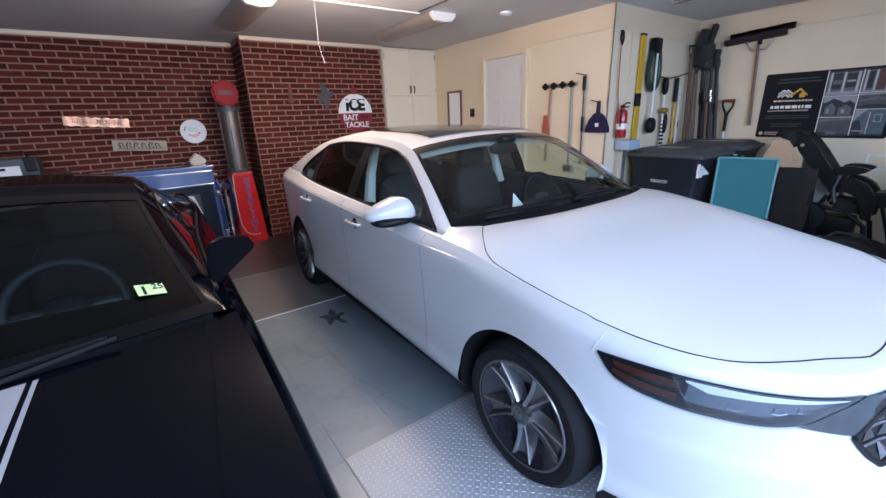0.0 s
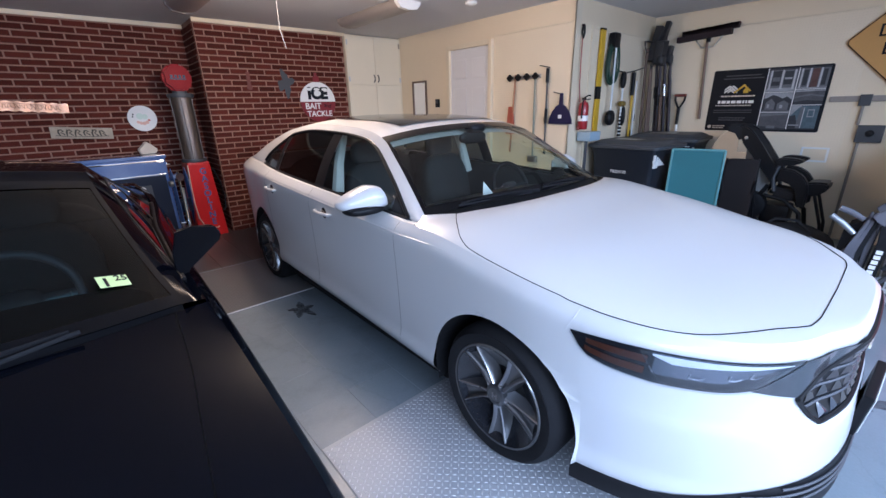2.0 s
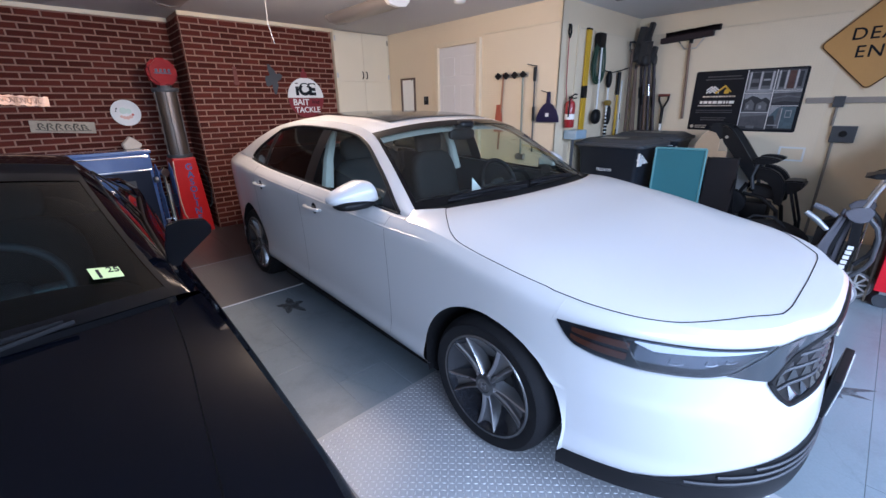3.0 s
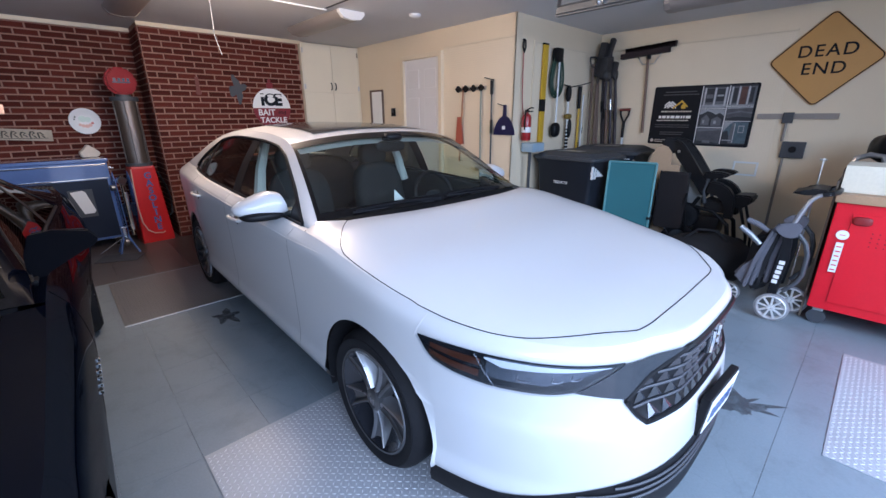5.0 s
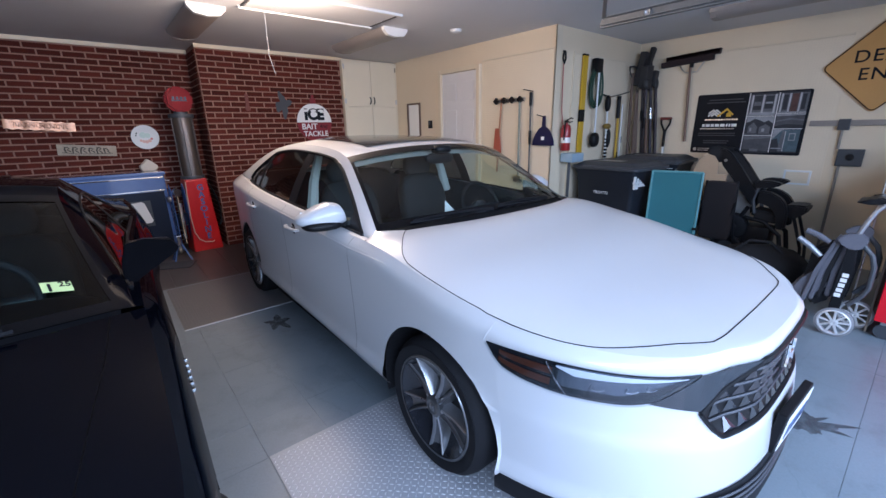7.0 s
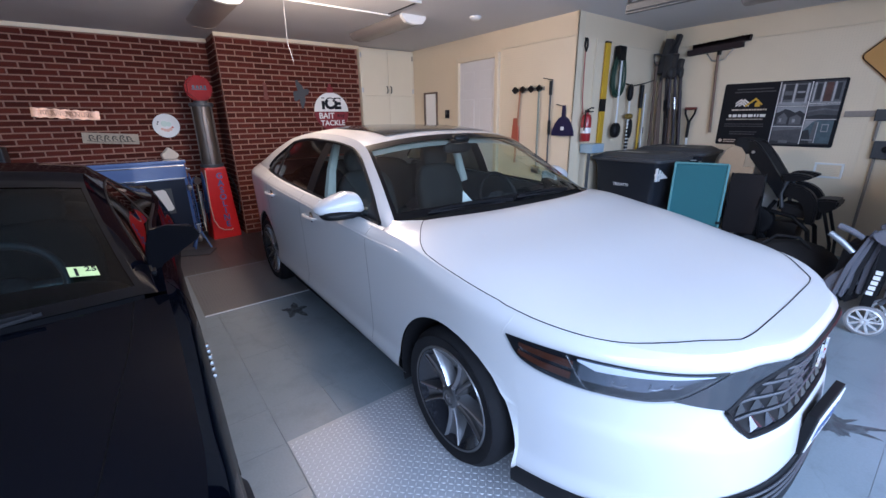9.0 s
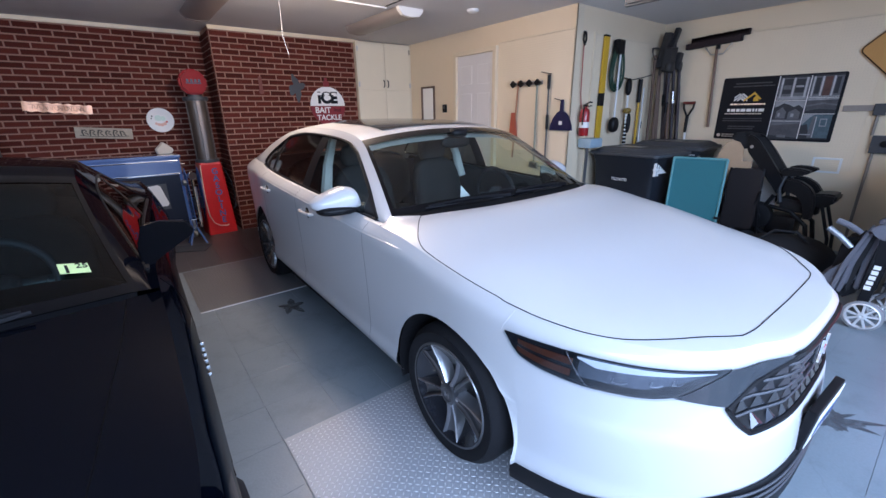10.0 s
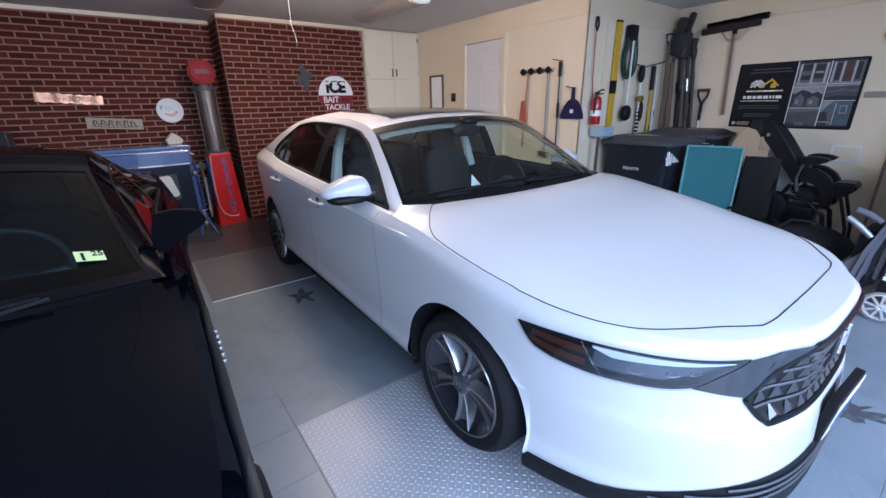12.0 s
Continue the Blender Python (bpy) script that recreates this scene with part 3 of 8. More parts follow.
        tube(bm, [sd(pt(Y, 0.0)) + Vector((sgn * 0.003, 0, 0.004)) for Y in good], 0.008, 6)
        part("window_trim", bm, M_BLACK, root, "black window surround", smooth=True)


def hood_deck(S, root, paint, hood_f, hood_end, deck_start, lap=None, rise=True):
    F0 = S.F[-1][1]
    ys0 = [F0 + (S.Yf - F0) * (1 - math.cos(math.pi / 2 * i / 26) ** (2 / S.q)) for i in range(26)] + list(np.linspace(S.Yf, hood_end, 20))

    def rows(fs, m):
        out = []
        for Y in ys0:
            h = max(S.edge(Y), 1e-4)
            a, b = fs(Y)
            out.append([Vector((c * h, Y + spl(Y, S.bow_h) * (1 - abs(c) ** S.curl) + S.nose(c * h, Y, S.z(Y, 1)), S.z(Y, 1) + spl(Y, S.crown_h) * (1 - abs(c) ** S.full))) for c in (a + (b - a) * j / m for j in range(m + 1))])
        return out
    bm = bmn()
    sheet(bm, rows(lambda Y: (-spl(Y, hood_f), spl(Y, hood_f)), 34))
    bmesh.ops.remove_doubles(bm, verts=bm.verts, dist=0.0005)
    part("hood", bm, paint, root, smooth=2)
    # each wing top rises at its back end into the foot of the screen pillar
    A = S.Ya
    lo = Vector((S.top_x(A) - 0.028, A + 0.012, S.z(A, 1.0) + 0.007))
    hi = Vector((S.xg(A) + 0.004, A + 0.012, S.zg(A) + 0.007))
    for sgn in (1, -1):
        wing = rows(lambda Y: (sgn * spl(Y, hood_f), sgn), 10)
        back = []
        for j in range(11):
            u = j / 10
            if u < 0.6:
                q = wing[-1][0]
                p = Vector((abs(q.x), q.y + 0.012, q.z)).lerp(hi, u / 0.6)
            else:
                p = hi.lerp(lo, (u - 0.6) / 0.4)
            back.append(Vector((sgn * p.x, p.y, p.z)))
        last = wing[-1]
        for f in (0.25, 0.5, 0.75, 1.0) if rise else ():
            e = f * f * (3 - 2 * f)
            wing.append([Vector((p.x + (q.x - p.x) * f, p.y + (q.y - p.y) * f, p.z + (q.z - p.z) * e)) for p, q in zip(last, back)])
        bm = bmn()
        sheet(bm, wing)
        bmesh.ops.remove_doubles(bm, verts=bm.verts, dist=0.0005)
        part("wing_top", bm, paint, root, smooth=2)
    bm = bmn()
    L = rows(lambda Y: (-spl(Y, hood_f), spl(Y, hood_f)), 2)
    line = [r[0] for r in L][::-1] + [r[2] for r in L]
    if lap:
        # the lid ends short of the nose, so its gap runs inside the front edge
        front = []
        for i in range(-90, 91):
            x = lap[-1][0] * i / 90
            Y = spl(abs(x), lap)
            x = math.copysign(min(abs(x), S.edge(Y) + 0.002), x)
            c = min(1.0, abs(x) / max(S.edge(Y), 1e-4))
            U = Y - S.nose(x, Y, S.z(Y, 1))
            front.append(Vector((x, Y, S.z(U, 1) + spl(U, S.crown_h) * (1 - abs(c) ** S.full) + 0.0005)))
        line = [p for p in line[:len(line) // 2] if p.y > lap[-1][1] + 0.03] + front + [p for p in line[len(line) // 2:] if p.y > lap[-1][1] + 0.03]
    tube(bm, line, 0.0019, 6)
    part("hood_seam", bm, M_SEAM, root)
    # boot lid
    R = S.R[-1][1]
    bm = bmn()
    rs = []
    for i in range(29):
        Y = deck_start + (R - deck_start) * math.sin(math.pi / 2 * i / 28)
        h = max(S.top_x(Y), 1e-4)
        rs.append([Vector((c * h, Y, S.z(Y, 1) + spl(Y, S.crown) * (1 - abs(c) ** 2.2))) for c in np.linspace(-1, 1, 21)])
    sheet(bm, rs)
    bmesh.ops.remove_doubles(bm, verts=bm.verts, dist=0.0005)
    part("boot_lid", bm, paint, root, smooth=2)
    # cowl under the screen
    bm = bmn()
    rows2 = []
    for d, dz in ((-0.13, -0.066), (-0.05, -0.034), (0.0, -0.014), (0.04, 0.0)):
        Y = S.Ya + d
        rows2.append([Vector((c * (S.xg(S.Ya) - 0.012), Y + spl(S.Ya, S.bow) * (1 - c * c), S.zg(S.Ya) + dz + spl(S.Ya, S.crown) * (1 - abs(c) ** 2.4))) for c in np.linspace(-1, 1, 25)])
    sheet(bm, rows2)
    part("cowl", bm, M_BLACK, root, "black plastic windscreen cowl", smooth=True)
    # flat floor and bulkheads that shut the body below
    bm = bmn()
    box(bm, -0.70, 0.70, -0.55, S.wb + 0.75, 0.19, 0.24)
    # lower, wider box added to keep light off the floor beside the sills
    box(bm, -0.80, 0.80, 0.42, S.wb - 0.42, 0.125, 0.21)
    box(bm, -0.62, 0.62, -0.40, S.wb + 0.40, 0.14, 0.21)
    box(bm, -0.76, 0.76, S.Ya - 0.12, S.Ya - 0.10, 0.24, S.z(S.Ya, 1) - 0.06)
    box(bm, -0.76, 0.76, S.Yb + 0.1, S.Yb + 0.12, 0.24, S.z(S.Yb, 1) - 0.02)
    part("underbody", bm, M_RUBBER, root)


def wheel(S, root, x, Y, rim_mat, face_mat, r=0.328, rim=0.222, width=0.215, spokes=5):
    sg = 1 if x > 0 else -1
    m = Matrix.Translation((x, Y, r)) @ Matrix.Rotation(radians(90 * sg), 4, "Y")
    hold = new("wheel")
    hold.parent = root
    hold.matrix_local = m
    bm = bmn()
    w = width
    lathe(bm, [(rim - 0.004, -w), (rim + 0.03, -w - 0.004), (r - 0.035, -w + 0.002), (r - 0.008, -w + 0.018), (r, -w + 0.045), (r, -0.048), (r - 0.008, -0.02), (r - 0.035, 0.0), (rim + 0.05, 0.008), (rim + 0.012, 0.004), (rim - 0.004, -0.006)], Matrix(), 64)
    part("tyre", bm, M_RUBBER, hold, "black rubber tyre", smooth=True)
    # barrel black and dish dark: the shade between the spokes is in their colours
    bm = bmn()
    lathe(bm, [(rim + 0.004, -0.002), (rim - 0.006, 0.002), (rim - 0.016, -0.006), (rim - 0.022, -0.03), (rim - 0.03, -0.16), (0.05, -0.165)], Matrix(), 64)
    part("rim", bm, M_BLACK, hold, smooth=True)
    bm = bmn()
    lathe(bm, [(rim + 0.0045, 0.0), (rim + 0.001, 0.0045), (rim - 0.007, 0.003)], Matrix(), 64)
    part("rim_lip", bm, rim_mat, hold, smooth=True)
    bm = bmn()
    lathe(bm, [(0.155, -0.10), (0.155, -0.085), (0.06, -0.08), (0.06, -0.10)], Matrix(), 40)
    part("brake_disc", bm, M_ALLOY_DK, hold, smooth=True)
    bm = bmn()
    lathe(bm, [(rim - 0.010, 0.000), (rim - 0.020, -0.010), (rim - 0.045, -0.034), (rim - 0.085, -0.058), (rim - 0.120, -0.070), (rim - 0.126, -0.100)], Matrix(), 64)
    part("rim_dish", bm, M_GREYGLOSS, hold, "dark grey dished rim", smooth=True)
    for k in range(spokes):
        R0 = Matrix.Rotation(2 * math.pi * (k + 0.57) / spokes, 4, "Z")
        # a broad arm, hollow along the middle, with a narrow raised ridge on either side
        keys = ((0.030, 0.017, -0.012), (0.070, 0.020, -0.016), (0.110, 0.025, -0.018), (0.150, 0.032, -0.015), (0.190, 0.041, -0.008), (0.215, 0.048, -0.004), (rim - 0.006, 0.056, -0.001))
        bm = bmn()
        sheet(bm, [[R0 @ Vector((rr, a * hw + e, zt - d)) for a, e, d in ((-1, -0.020, 0.052), (-1, -0.007, 0.020), (-1, -0.003, 0.005), (-1, 0.0, 0.0), (-1, 0.004, 0.001), (-0.80, 0.003, 0.010), (-0.45, 0, 0.017), (0, 0, 0.020), (0.45, 0, 0.017), (0.80, -0.003, 0.010), (1, -0.004, 0.001), (1, 0.0, 0.0), (1, 0.003, 0.005), (1, 0.007, 0.020), (1, 0.020, 0.052))] for rr, hw, zt in keys])
        part("spoke", bm, rim_mat, hold, smooth=True)
        for s in (-1, 1):
            bm = bmn()
            sheet(bm, [[R0 @ Vector((rr, s * (hw + e), zt - d)) for e, d in ((-0.0150, 0.0085), (-0.0095, 0.0030), (-0.005, -0.0008), (0.0002, -0.0012), (0.0030, 0.0030))] for rr, hw, zt in keys])
            part("spoke_face", bm, face_mat, hold, "machined spoke face", smooth=True)
    bm = bmn()
    lathe(bm, [(0.052, -0.03), (0.050, -0.008), (0.034, -0.003), (0.030, -0.006), (0.0005, -0.004)], Matrix(), 32)
    part("hub_cap", bm, rim_mat, hold, smooth=True)
    bm = bmn()
    for s in (-1, 1):
        box(bm, -0.014, 0.014, s * 0.011 - 0.0028, s * 0.011 + 0.0028, -0.005, -0.0015)
    box(bm, -0.003, 0.003, -0.010, 0.010, -0.005, -0.002)
    part("hub_emblem", bm, face_mat, hold)
    for k in range(5):
        bm = bmn()
        t = 2 * math.pi * (k + 0.75) / 5
        cyl(bm, (0.056 * math.cos(t), 0.056 * math.sin(t), -0.03), (0.056 * math.cos(t), 0.056 * math.sin(t), -0.012), 0.008, 0.007, 8)
        part("wheel_nut", bm, M_STEEL, hold, smooth=True)
    return hold


def blob(bm, c, r, e=2.6, n=20, zcut=None):
    """A rounded box (superellipsoid)."""
    def f(t, k):
        return math.copysign(abs(t) ** (2 / k), t)
    rows = []
    for i in range(n + 1):
        a = -math.pi / 2 + math.pi * i / n
        rows.append([Vector((c[0] + r[0] * f(math.cos(a), e) * f(math.cos(b), e), c[1] + r[1] * f(math.cos(a), e) * f(math.sin(b), e), c[2] + r[2] * f(math.sin(a), e))) for b in (2 * math.pi * j / (2 * n) for j in range(2 * n))])
    sheet(bm, rows, True)
    bmesh.ops.remove_doubles(bm, verts=bm.verts, dist=0.0003)


def seats(S, root, y_front, y_rear, zc, head):
    for x in (-0.36, 0.36):
        h = new("front_seat")
        h.parent = root
        bm = bmn()
        blob(bm, (x, y_front - 0.22, zc), (0.25, 0.27, 0.09), 3.5, 14)
        part("cushion", bm, M_SEAT, h, smooth=True)
        bm = bmn()
        blob(bm, (0, 0, 0.29), (0.245, 0.08, 0.32), 3.2, 14)
        bmesh.ops.transform(bm, matrix=pose(x, y_front, zc + 0.02, -14, 0, 0), verts=bm.verts)
        part("backrest", bm, M_SEAT, h, smooth=True)
        bm = bmn()
        blob(bm, (x, y_front + 0.17, head), (0.135, 0.06, 0.095), 3.0, 12)
        part("headrest", bm, M_SEAT, h, smooth=True)
        for s in (-0.05, 0.05):
            bm = bmn()
            cyl(bm, (x + s, y_front + 0.15, head - 0.16), (x + s, y_front + 0.165, head - 0.06), 0.006, seg=8)
            part("headrest_post", bm, M_STEEL, h)
    bm = bmn()
    blob(bm, (0, y_rear - 0.22, zc - 0.02), (0.66, 0.28, 0.10), 4, 14)
    blob(bm, (0, y_rear + 0.10, zc + 0.32), (0.66, 0.10, 0.30), 4, 14)
    part("rear_bench", bm, M_SEAT, root, smooth=True)


def steering(root, x, Y, z, r=0.185, ring=M_BLACK):
    hold = new("steering_wheel")
    hold.parent = root
    hold.matrix_local = pose(x, Y, z, 68, 0, 0)
    bm = bmn()
    tube(bm, [(r * math.cos(t), r * math.sin(t), 0) for t in (2 * math.pi * i / 36 for i in range(36))], 0.016, 10, True)
    part("wheel_ring", bm, ring, hold, smooth=True)
    bm = bmn()
    blob(bm, (0, -0.01, -0.01), (0.075, 0.06, 0.03), 3, 10)
    box(bm, -r, -0.06, -0.018, 0.018, -0.012, 0.006, 0.004)
    box(bm, 0.06, r, -0.018, 0.018, -0.012, 0.006, 0.004)
    box(bm, -0.02, 0.02, -r, -0.05, -0.012, 0.006, 0.004)
    part("wheel_hub", bm, M_GREYGLOSS, hold, smooth=True)


def wiper(root, p0, p1, up=0.012):
    hold = new("wiper")
    hold.parent = root
    p0, p1 = Vector(p0), Vector(p1)
    bm = bmn()
    d = p1 - p0
    tube(bm, [p0 + d * t + Vector((0, 0, up * (1 + 0.8 * math.sin(math.pi * t)))) for t in np.linspace(0, 1, 10)], [0.011 - 0.006 * t for t in np.linspace(0, 1, 10)], 6)
    part("wiper_arm", bm, M_BLACK, hold, smooth=True)
    bm = bmn()
    tube(bm, [p0 + d * t + Vector((0, -0.012, up * 0.5)) for t in np.linspace(0.12, 1.05, 10)], 0.006, 6)
    part("wiper_blade", bm, M_RUBBER, hold, smooth=True)


# the white saloon
WS = Shape(
    z0=0.20, Yf=-0.03, Yr=2.95, wb=2.83, hub=0.314, arch=0.384, p=3.05, q=2.0, cuts=[0.665, 1.66, 2.52],
    F=[(0.0, -1.030), (0.10, -1.046), (0.25, -1.042), (0.42, -1.034), (0.50, -1.026), (0.57, -0.994), (0.70, -0.985), (0.82, -0.990), (0.92, -1.004), (0.97, -1.006), (1.0, -0.988)],
    R=[(0.0, 3.86), (0.2, 3.95), (0.5, 3.97), (0.8, 3.98), (1.0, 3.93)],
    w=[(0.0, 0.885), (0.04, 0.914), (0.09, 0.926), (0.20, 0.914), (0.42, 0.916), (0.68, 0.922), (0.88, 0.928), (0.93, 0.924)],
    hip=[(-1, 0.0), (0.0, 0.006), (0.6, 0.0), (1.8, 0.0), (2.6, 0.004), (2.95, 0.0)],
    ztop=[(-0.99, 0.816), (-0.5, 0.847), (0.0, 0.915), (0.42, 0.970), (0.67, 0.978), (1.5, 1.012), (2.4, 1.052), (2.9, 1.075), (3.4, 1.085), (3.95, 1.05)],
    wtop=[(-0.5, 0.882), (0.0, 0.891), (0.45, 0.882), (0.7, 0.874), (2.0, 0.874), (2.6, 0.862), (2.95, 0.845)],
    bow=[(0.40, -0.19), (0.55, -0.185), (1.05, -0.10), (1.8, 0.0), (2.55, 0.10), (3.3, 0.12)],
    crown=[(0.4, 0.035), (0.6, 0.045), (1.05, 0.058), (1.8, 0.048), (2.2, 0.046), (2.6, 0.05), (3.3, 0.03), (4.0, 0.01)],
    bow_h=[(-0.95, 0.0), (-0.1, 0.0), (0.34, -0.11), (0.565, -0.240)],
    crown_h=[(-0.98, 0.003), (-0.5, 0.036), (0.0, 0.064), (0.35, 0.064), (0.565, 0.058)],
    rail_x=[(0.50, 0.820), (0.68, 0.764), (0.92, 0.698), (1.13, 0.648), (1.4, 0.622), (1.9, 0.612), (2.5, 0.612), (3.0, 0.655), (3.38, 0.715)],
    rail_z=[(0.50, 0.975), (0.56, 1.005), (0.68, 1.080), (0.92, 1.235), (1.13, 1.348), (1.30, 1.384), (1.6, 1.408), (2.0, 1.416), (2.5, 1.372), (3.0, 1.245), (3.38, 1.092)],
    Ya=0.555, Yw=1.13, Yb=2.55, Ye=3.36, Yd=2.86, shut=0.60, frame_w=0.048,
    panes=[(0.62, 1.60, "f"), (1.70, 2.44, "r"), (2.48, 2.86, "r")])

WS.beak, WS.full, WS.curl = 0.030, 7.0, 3.2
WS.taper = [(1.7, 0.0), (2.2, 0.004), (2.6, 0.020), (2.95, 0.050)]
WS.lift = [(-1.0, 0.0), (0.22, 0.0), (0.36, 0.040), (2.30, 0.075), (2.52, 0.060), (2.70, 0.0), (4.0, 0.0)]
white_car = thing("car", "white four-door saloon parked with its nose to the doorway", "car", pose(3.635, 1.153, 0))
body_panels(WS, white_car, M_WPAINT, -0.36, M_WSEAM, 0.0018)
greenhouse(WS, white_car, M_WPAINT, G_SIDE, G_DARK, G_CLEAR, 1.35)
hood_deck(WS, white_car, M_WPAINT, [(-0.9, 0.992), (-0.5, 0.992), (0.05, 0.991), (0.17, 0.988), (0.25, 0.966), (0.36, 0.905), (0.45, 0.856), (0.56, 0.800)], 0.548, 3.36,
          [(0.0, -0.889), (0.30, -0.885), (0.40, -0.873), (0.43, -0.859), (0.52, -0.805), (0.612, -0.751), (0.722, -0.664), (0.783, -0.576), (0.842, -0.418), (0.867, -0.294)])
for x in (-0.906, 0.906):
    for Y in (0.0, 2.83):
        wheel(WS, white_car, x if Y < 1 else x * 0.955, Y, M_ALLOY_DK, M_ALLOY, 0.320, 0.238)
seats(WS, white_car, 1.62, 2.55, 0.52, 1.20)
steering(white_car, 0.37, 0.98, 0.93)


def on_front(S, x, z, out=0.004):
    """A place a little proud of the front skin."""
    p = S.skin(x, z)
    q = S.skin(x + (0.01 if x < 0 else -0.01), z) - p
    n = q.cross(Vector((0, 0, 1)))
    n.normalize()
    if n.y > 0:
        n = -n
    return p + n * out


def front_patch(S, xs, zb, zt, out, m=6):
    return [[on_front(S, x, zb(x) + (zt(x) - zb(x)) * k / m, out) for k in range(m + 1)] for x in xs]


def white_front(S, root):
    # grille: a six-sided black panel with ribs and small faceted studs
    def gt(x):
        a = abs(x)
        return 0.770 if a < 0.275 else 0.770 - (a - 0.275) * (0.770 - 0.612) / 0.215

    def gb(x):
        a = abs(x)
        return 0.532 if a < 0.445 else 0.532 + (a - 0.445) * (0.612 - 0.532) / 0.045
    hold = new("grille")
    hold.parent = root
    bm = bmn()
    xs = np.linspace(-0.489, 0.489, 61)
    sheet(bm, front_patch(S, xs, gb, gt, 0.003))
    part("grille_back", bm, M_BLACK, hold, smooth=True)
    bm = bmn()
    ring = [on_front(S, x, gt(x), 0.006) for x in xs] + [on_front(S, x, gb(x), 0.006) for x in xs[::-1]]
    tube(bm, ring, 0.009, 6, True)
    part("grille_surround", bm, M_BLACK, hold, smooth=True)
    for z in (0.584, 0.636, 0.688, 0.738):
        bm = bmn()
        line = [on_front(S, x, z, 0.010) for x in xs if gb(x) < z < gt(x)]
        tube(bm, line, 0.0050, 6)
        part("grille_rib", bm, mat("grey_rib_plastic", (0.055, 0.057, 0.066), 0.42, large=0.06, fine=0.04, bump=0, spec=0.3), hold, smooth=True)
    stud = mat("grey_gloss_stud", (0.030, 0.033, 0.042), 0.24, large=0.05, fine=0.03, bump=0, coat=0.5)
    for r, z in enumerate((0.558, 0.610, 0.662, 0.714)):
        for i in range(-7, 8):
            x = i * 0.066 + (0.033 if r % 2 else 0)
            if not gb(x) + 0.010 < z < gt(x) - 0.010 or abs(x) > 0.465 or (abs(x) < 0.080 and z > 0.60):
                continue
            bm = bmn()
            a, b = on_front(S, x - 0.030, z - 0.022, 0.004), on_front(S, x + 0.030, z - 0.022, 0.004)
            c, d = on_front(S, x, z + 0.024, 0.004), on_front(S, x + 0.003, z - 0.008, 0.017)
            va = [bm.verts.new(p) for p in (a, b, c, d)]
            for t in ((0, 1, 3), (1, 2, 3), (2, 0, 3)):
                bm.faces.new([va[q] for q in t])
            part("grille_stud", bm, stud, hold)
    bm = bmn()
    box(bm, -0.062, 0.062, -1.012, -0.988, 0.648, 0.762, 0.005)
    part("badge_plate", bm, M_GREYGLOSS, hold)
    bm = bmn()
    for s in (-1, 1):
        tube(bm, [(s * 0.036, -1.015, 0.740), (s * 0.030, -1.015, 0.70), (s * 0.044, -1.015, 0.652)], 0.006, 6)
    tube(bm, [(-0.032, -1.015, 0.697), (0.032, -1.015, 0.697)], 0.005, 6)
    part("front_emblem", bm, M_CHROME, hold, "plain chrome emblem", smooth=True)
    for sgn in (-1, 1):
        lamp = new("headlight")
        lamp.parent = root

        def zt(x):
            return spl(abs(x), [(0.45, 0.774), (0.6, 0.779), (0.7, 0.783), (0.8, 0.787), (0.901, 0.794)])

        def zb(x):
            return spl(abs(x), [(0.535, 0.773), (0.60, 0.716), (0.66, 0.678), (0.72, 0.669), (0.80, 0.671), (0.855, 0.686), (0.884, 0.712), (0.894, 0.745), (0.901, 0.788)])
        xo = [sgn * (0.901 - 0.365 * (i / 48) ** 1.25) for i in range(49)]
        bm = bmn()
        sheet(bm, front_patch(S, xo, zb, zt, 0.006, 10))
        part("lamp_bowl", bm, M_STUD, lamp, smooth=True)
        bm = bmn()
        sheet(bm, front_patch(S, [sgn * (0.822 - 0.222 * i / 20) for i in range(21)], lambda x: zb(x) + (0.30 + 0.5 * max(0.0, (0.72 - abs(x)) / 0.13)) * (zt(x) - zb(x)), lambda x: zt(x) - 0.004, 0.0085, 4))
        part("lamp_reflector", bm, M_REFL, lamp, "silver lamp reflector", smooth=True)
        # thin alloy lines, put in as the glints inside the lamp
        for xm, k in ((0.765, 0.40), (0.704, 0.46), (0.664, 0.52)):
            bm = bmn()
            pts = [on_front(S, sgn * x, zb(x) + (zt(x) - zb(x)) * q, 0.0110) for x, q in ((xm + 0.008, k + 0.12), (xm + 0.010, k - 0.02), (xm - 0.004, k - 0.04), (xm - 0.014, k + 0.03))]
            tube(bm, pts, 0.0009, 5)
            part("lamp_edge", bm, M_ALLOY, lamp)
        # amber reflector at the corner
        xa = [sgn * (0.889 - 0.059 * i / 14) for i in range(15)]
        for lo, hi in ((0.20, 0.44), (0.58, 0.82)):
            bm = bmn()
            sheet(bm, front_patch(S, xa, lambda x: zb(x) + (zt(x) - zb(x)) * lo, lambda x: zb(x) + (zt(x) - zb(x)) * hi, 0.0090, 3))
            part("amber_reflector", bm, M_AMBER, lamp, "amber side reflector", smooth=True)
        xd = [sgn * (0.825 - 0.245 * i / 20) for i in range(21)]
        bm = bmn()
        sheet(bm, front_patch(S, xd, lambda x: zt(x) - 0.010 - 0.024 * min(1, (abs(x) - 0.575) / 0.22, (0.83 - abs(x)) / 0.03), lambda x: zt(x) - 0.008, 0.0110, 3))
        part("day_light_strip", bm, mat("light_guide", (0.72, 0.76, 0.82), 0.15, large=0.1, fine=0.05, bump=0, coat=0.6), lamp, "white daytime light strip", smooth=True)
        # slanted edge between the amber corner and the main lamp
        bm = bmn()
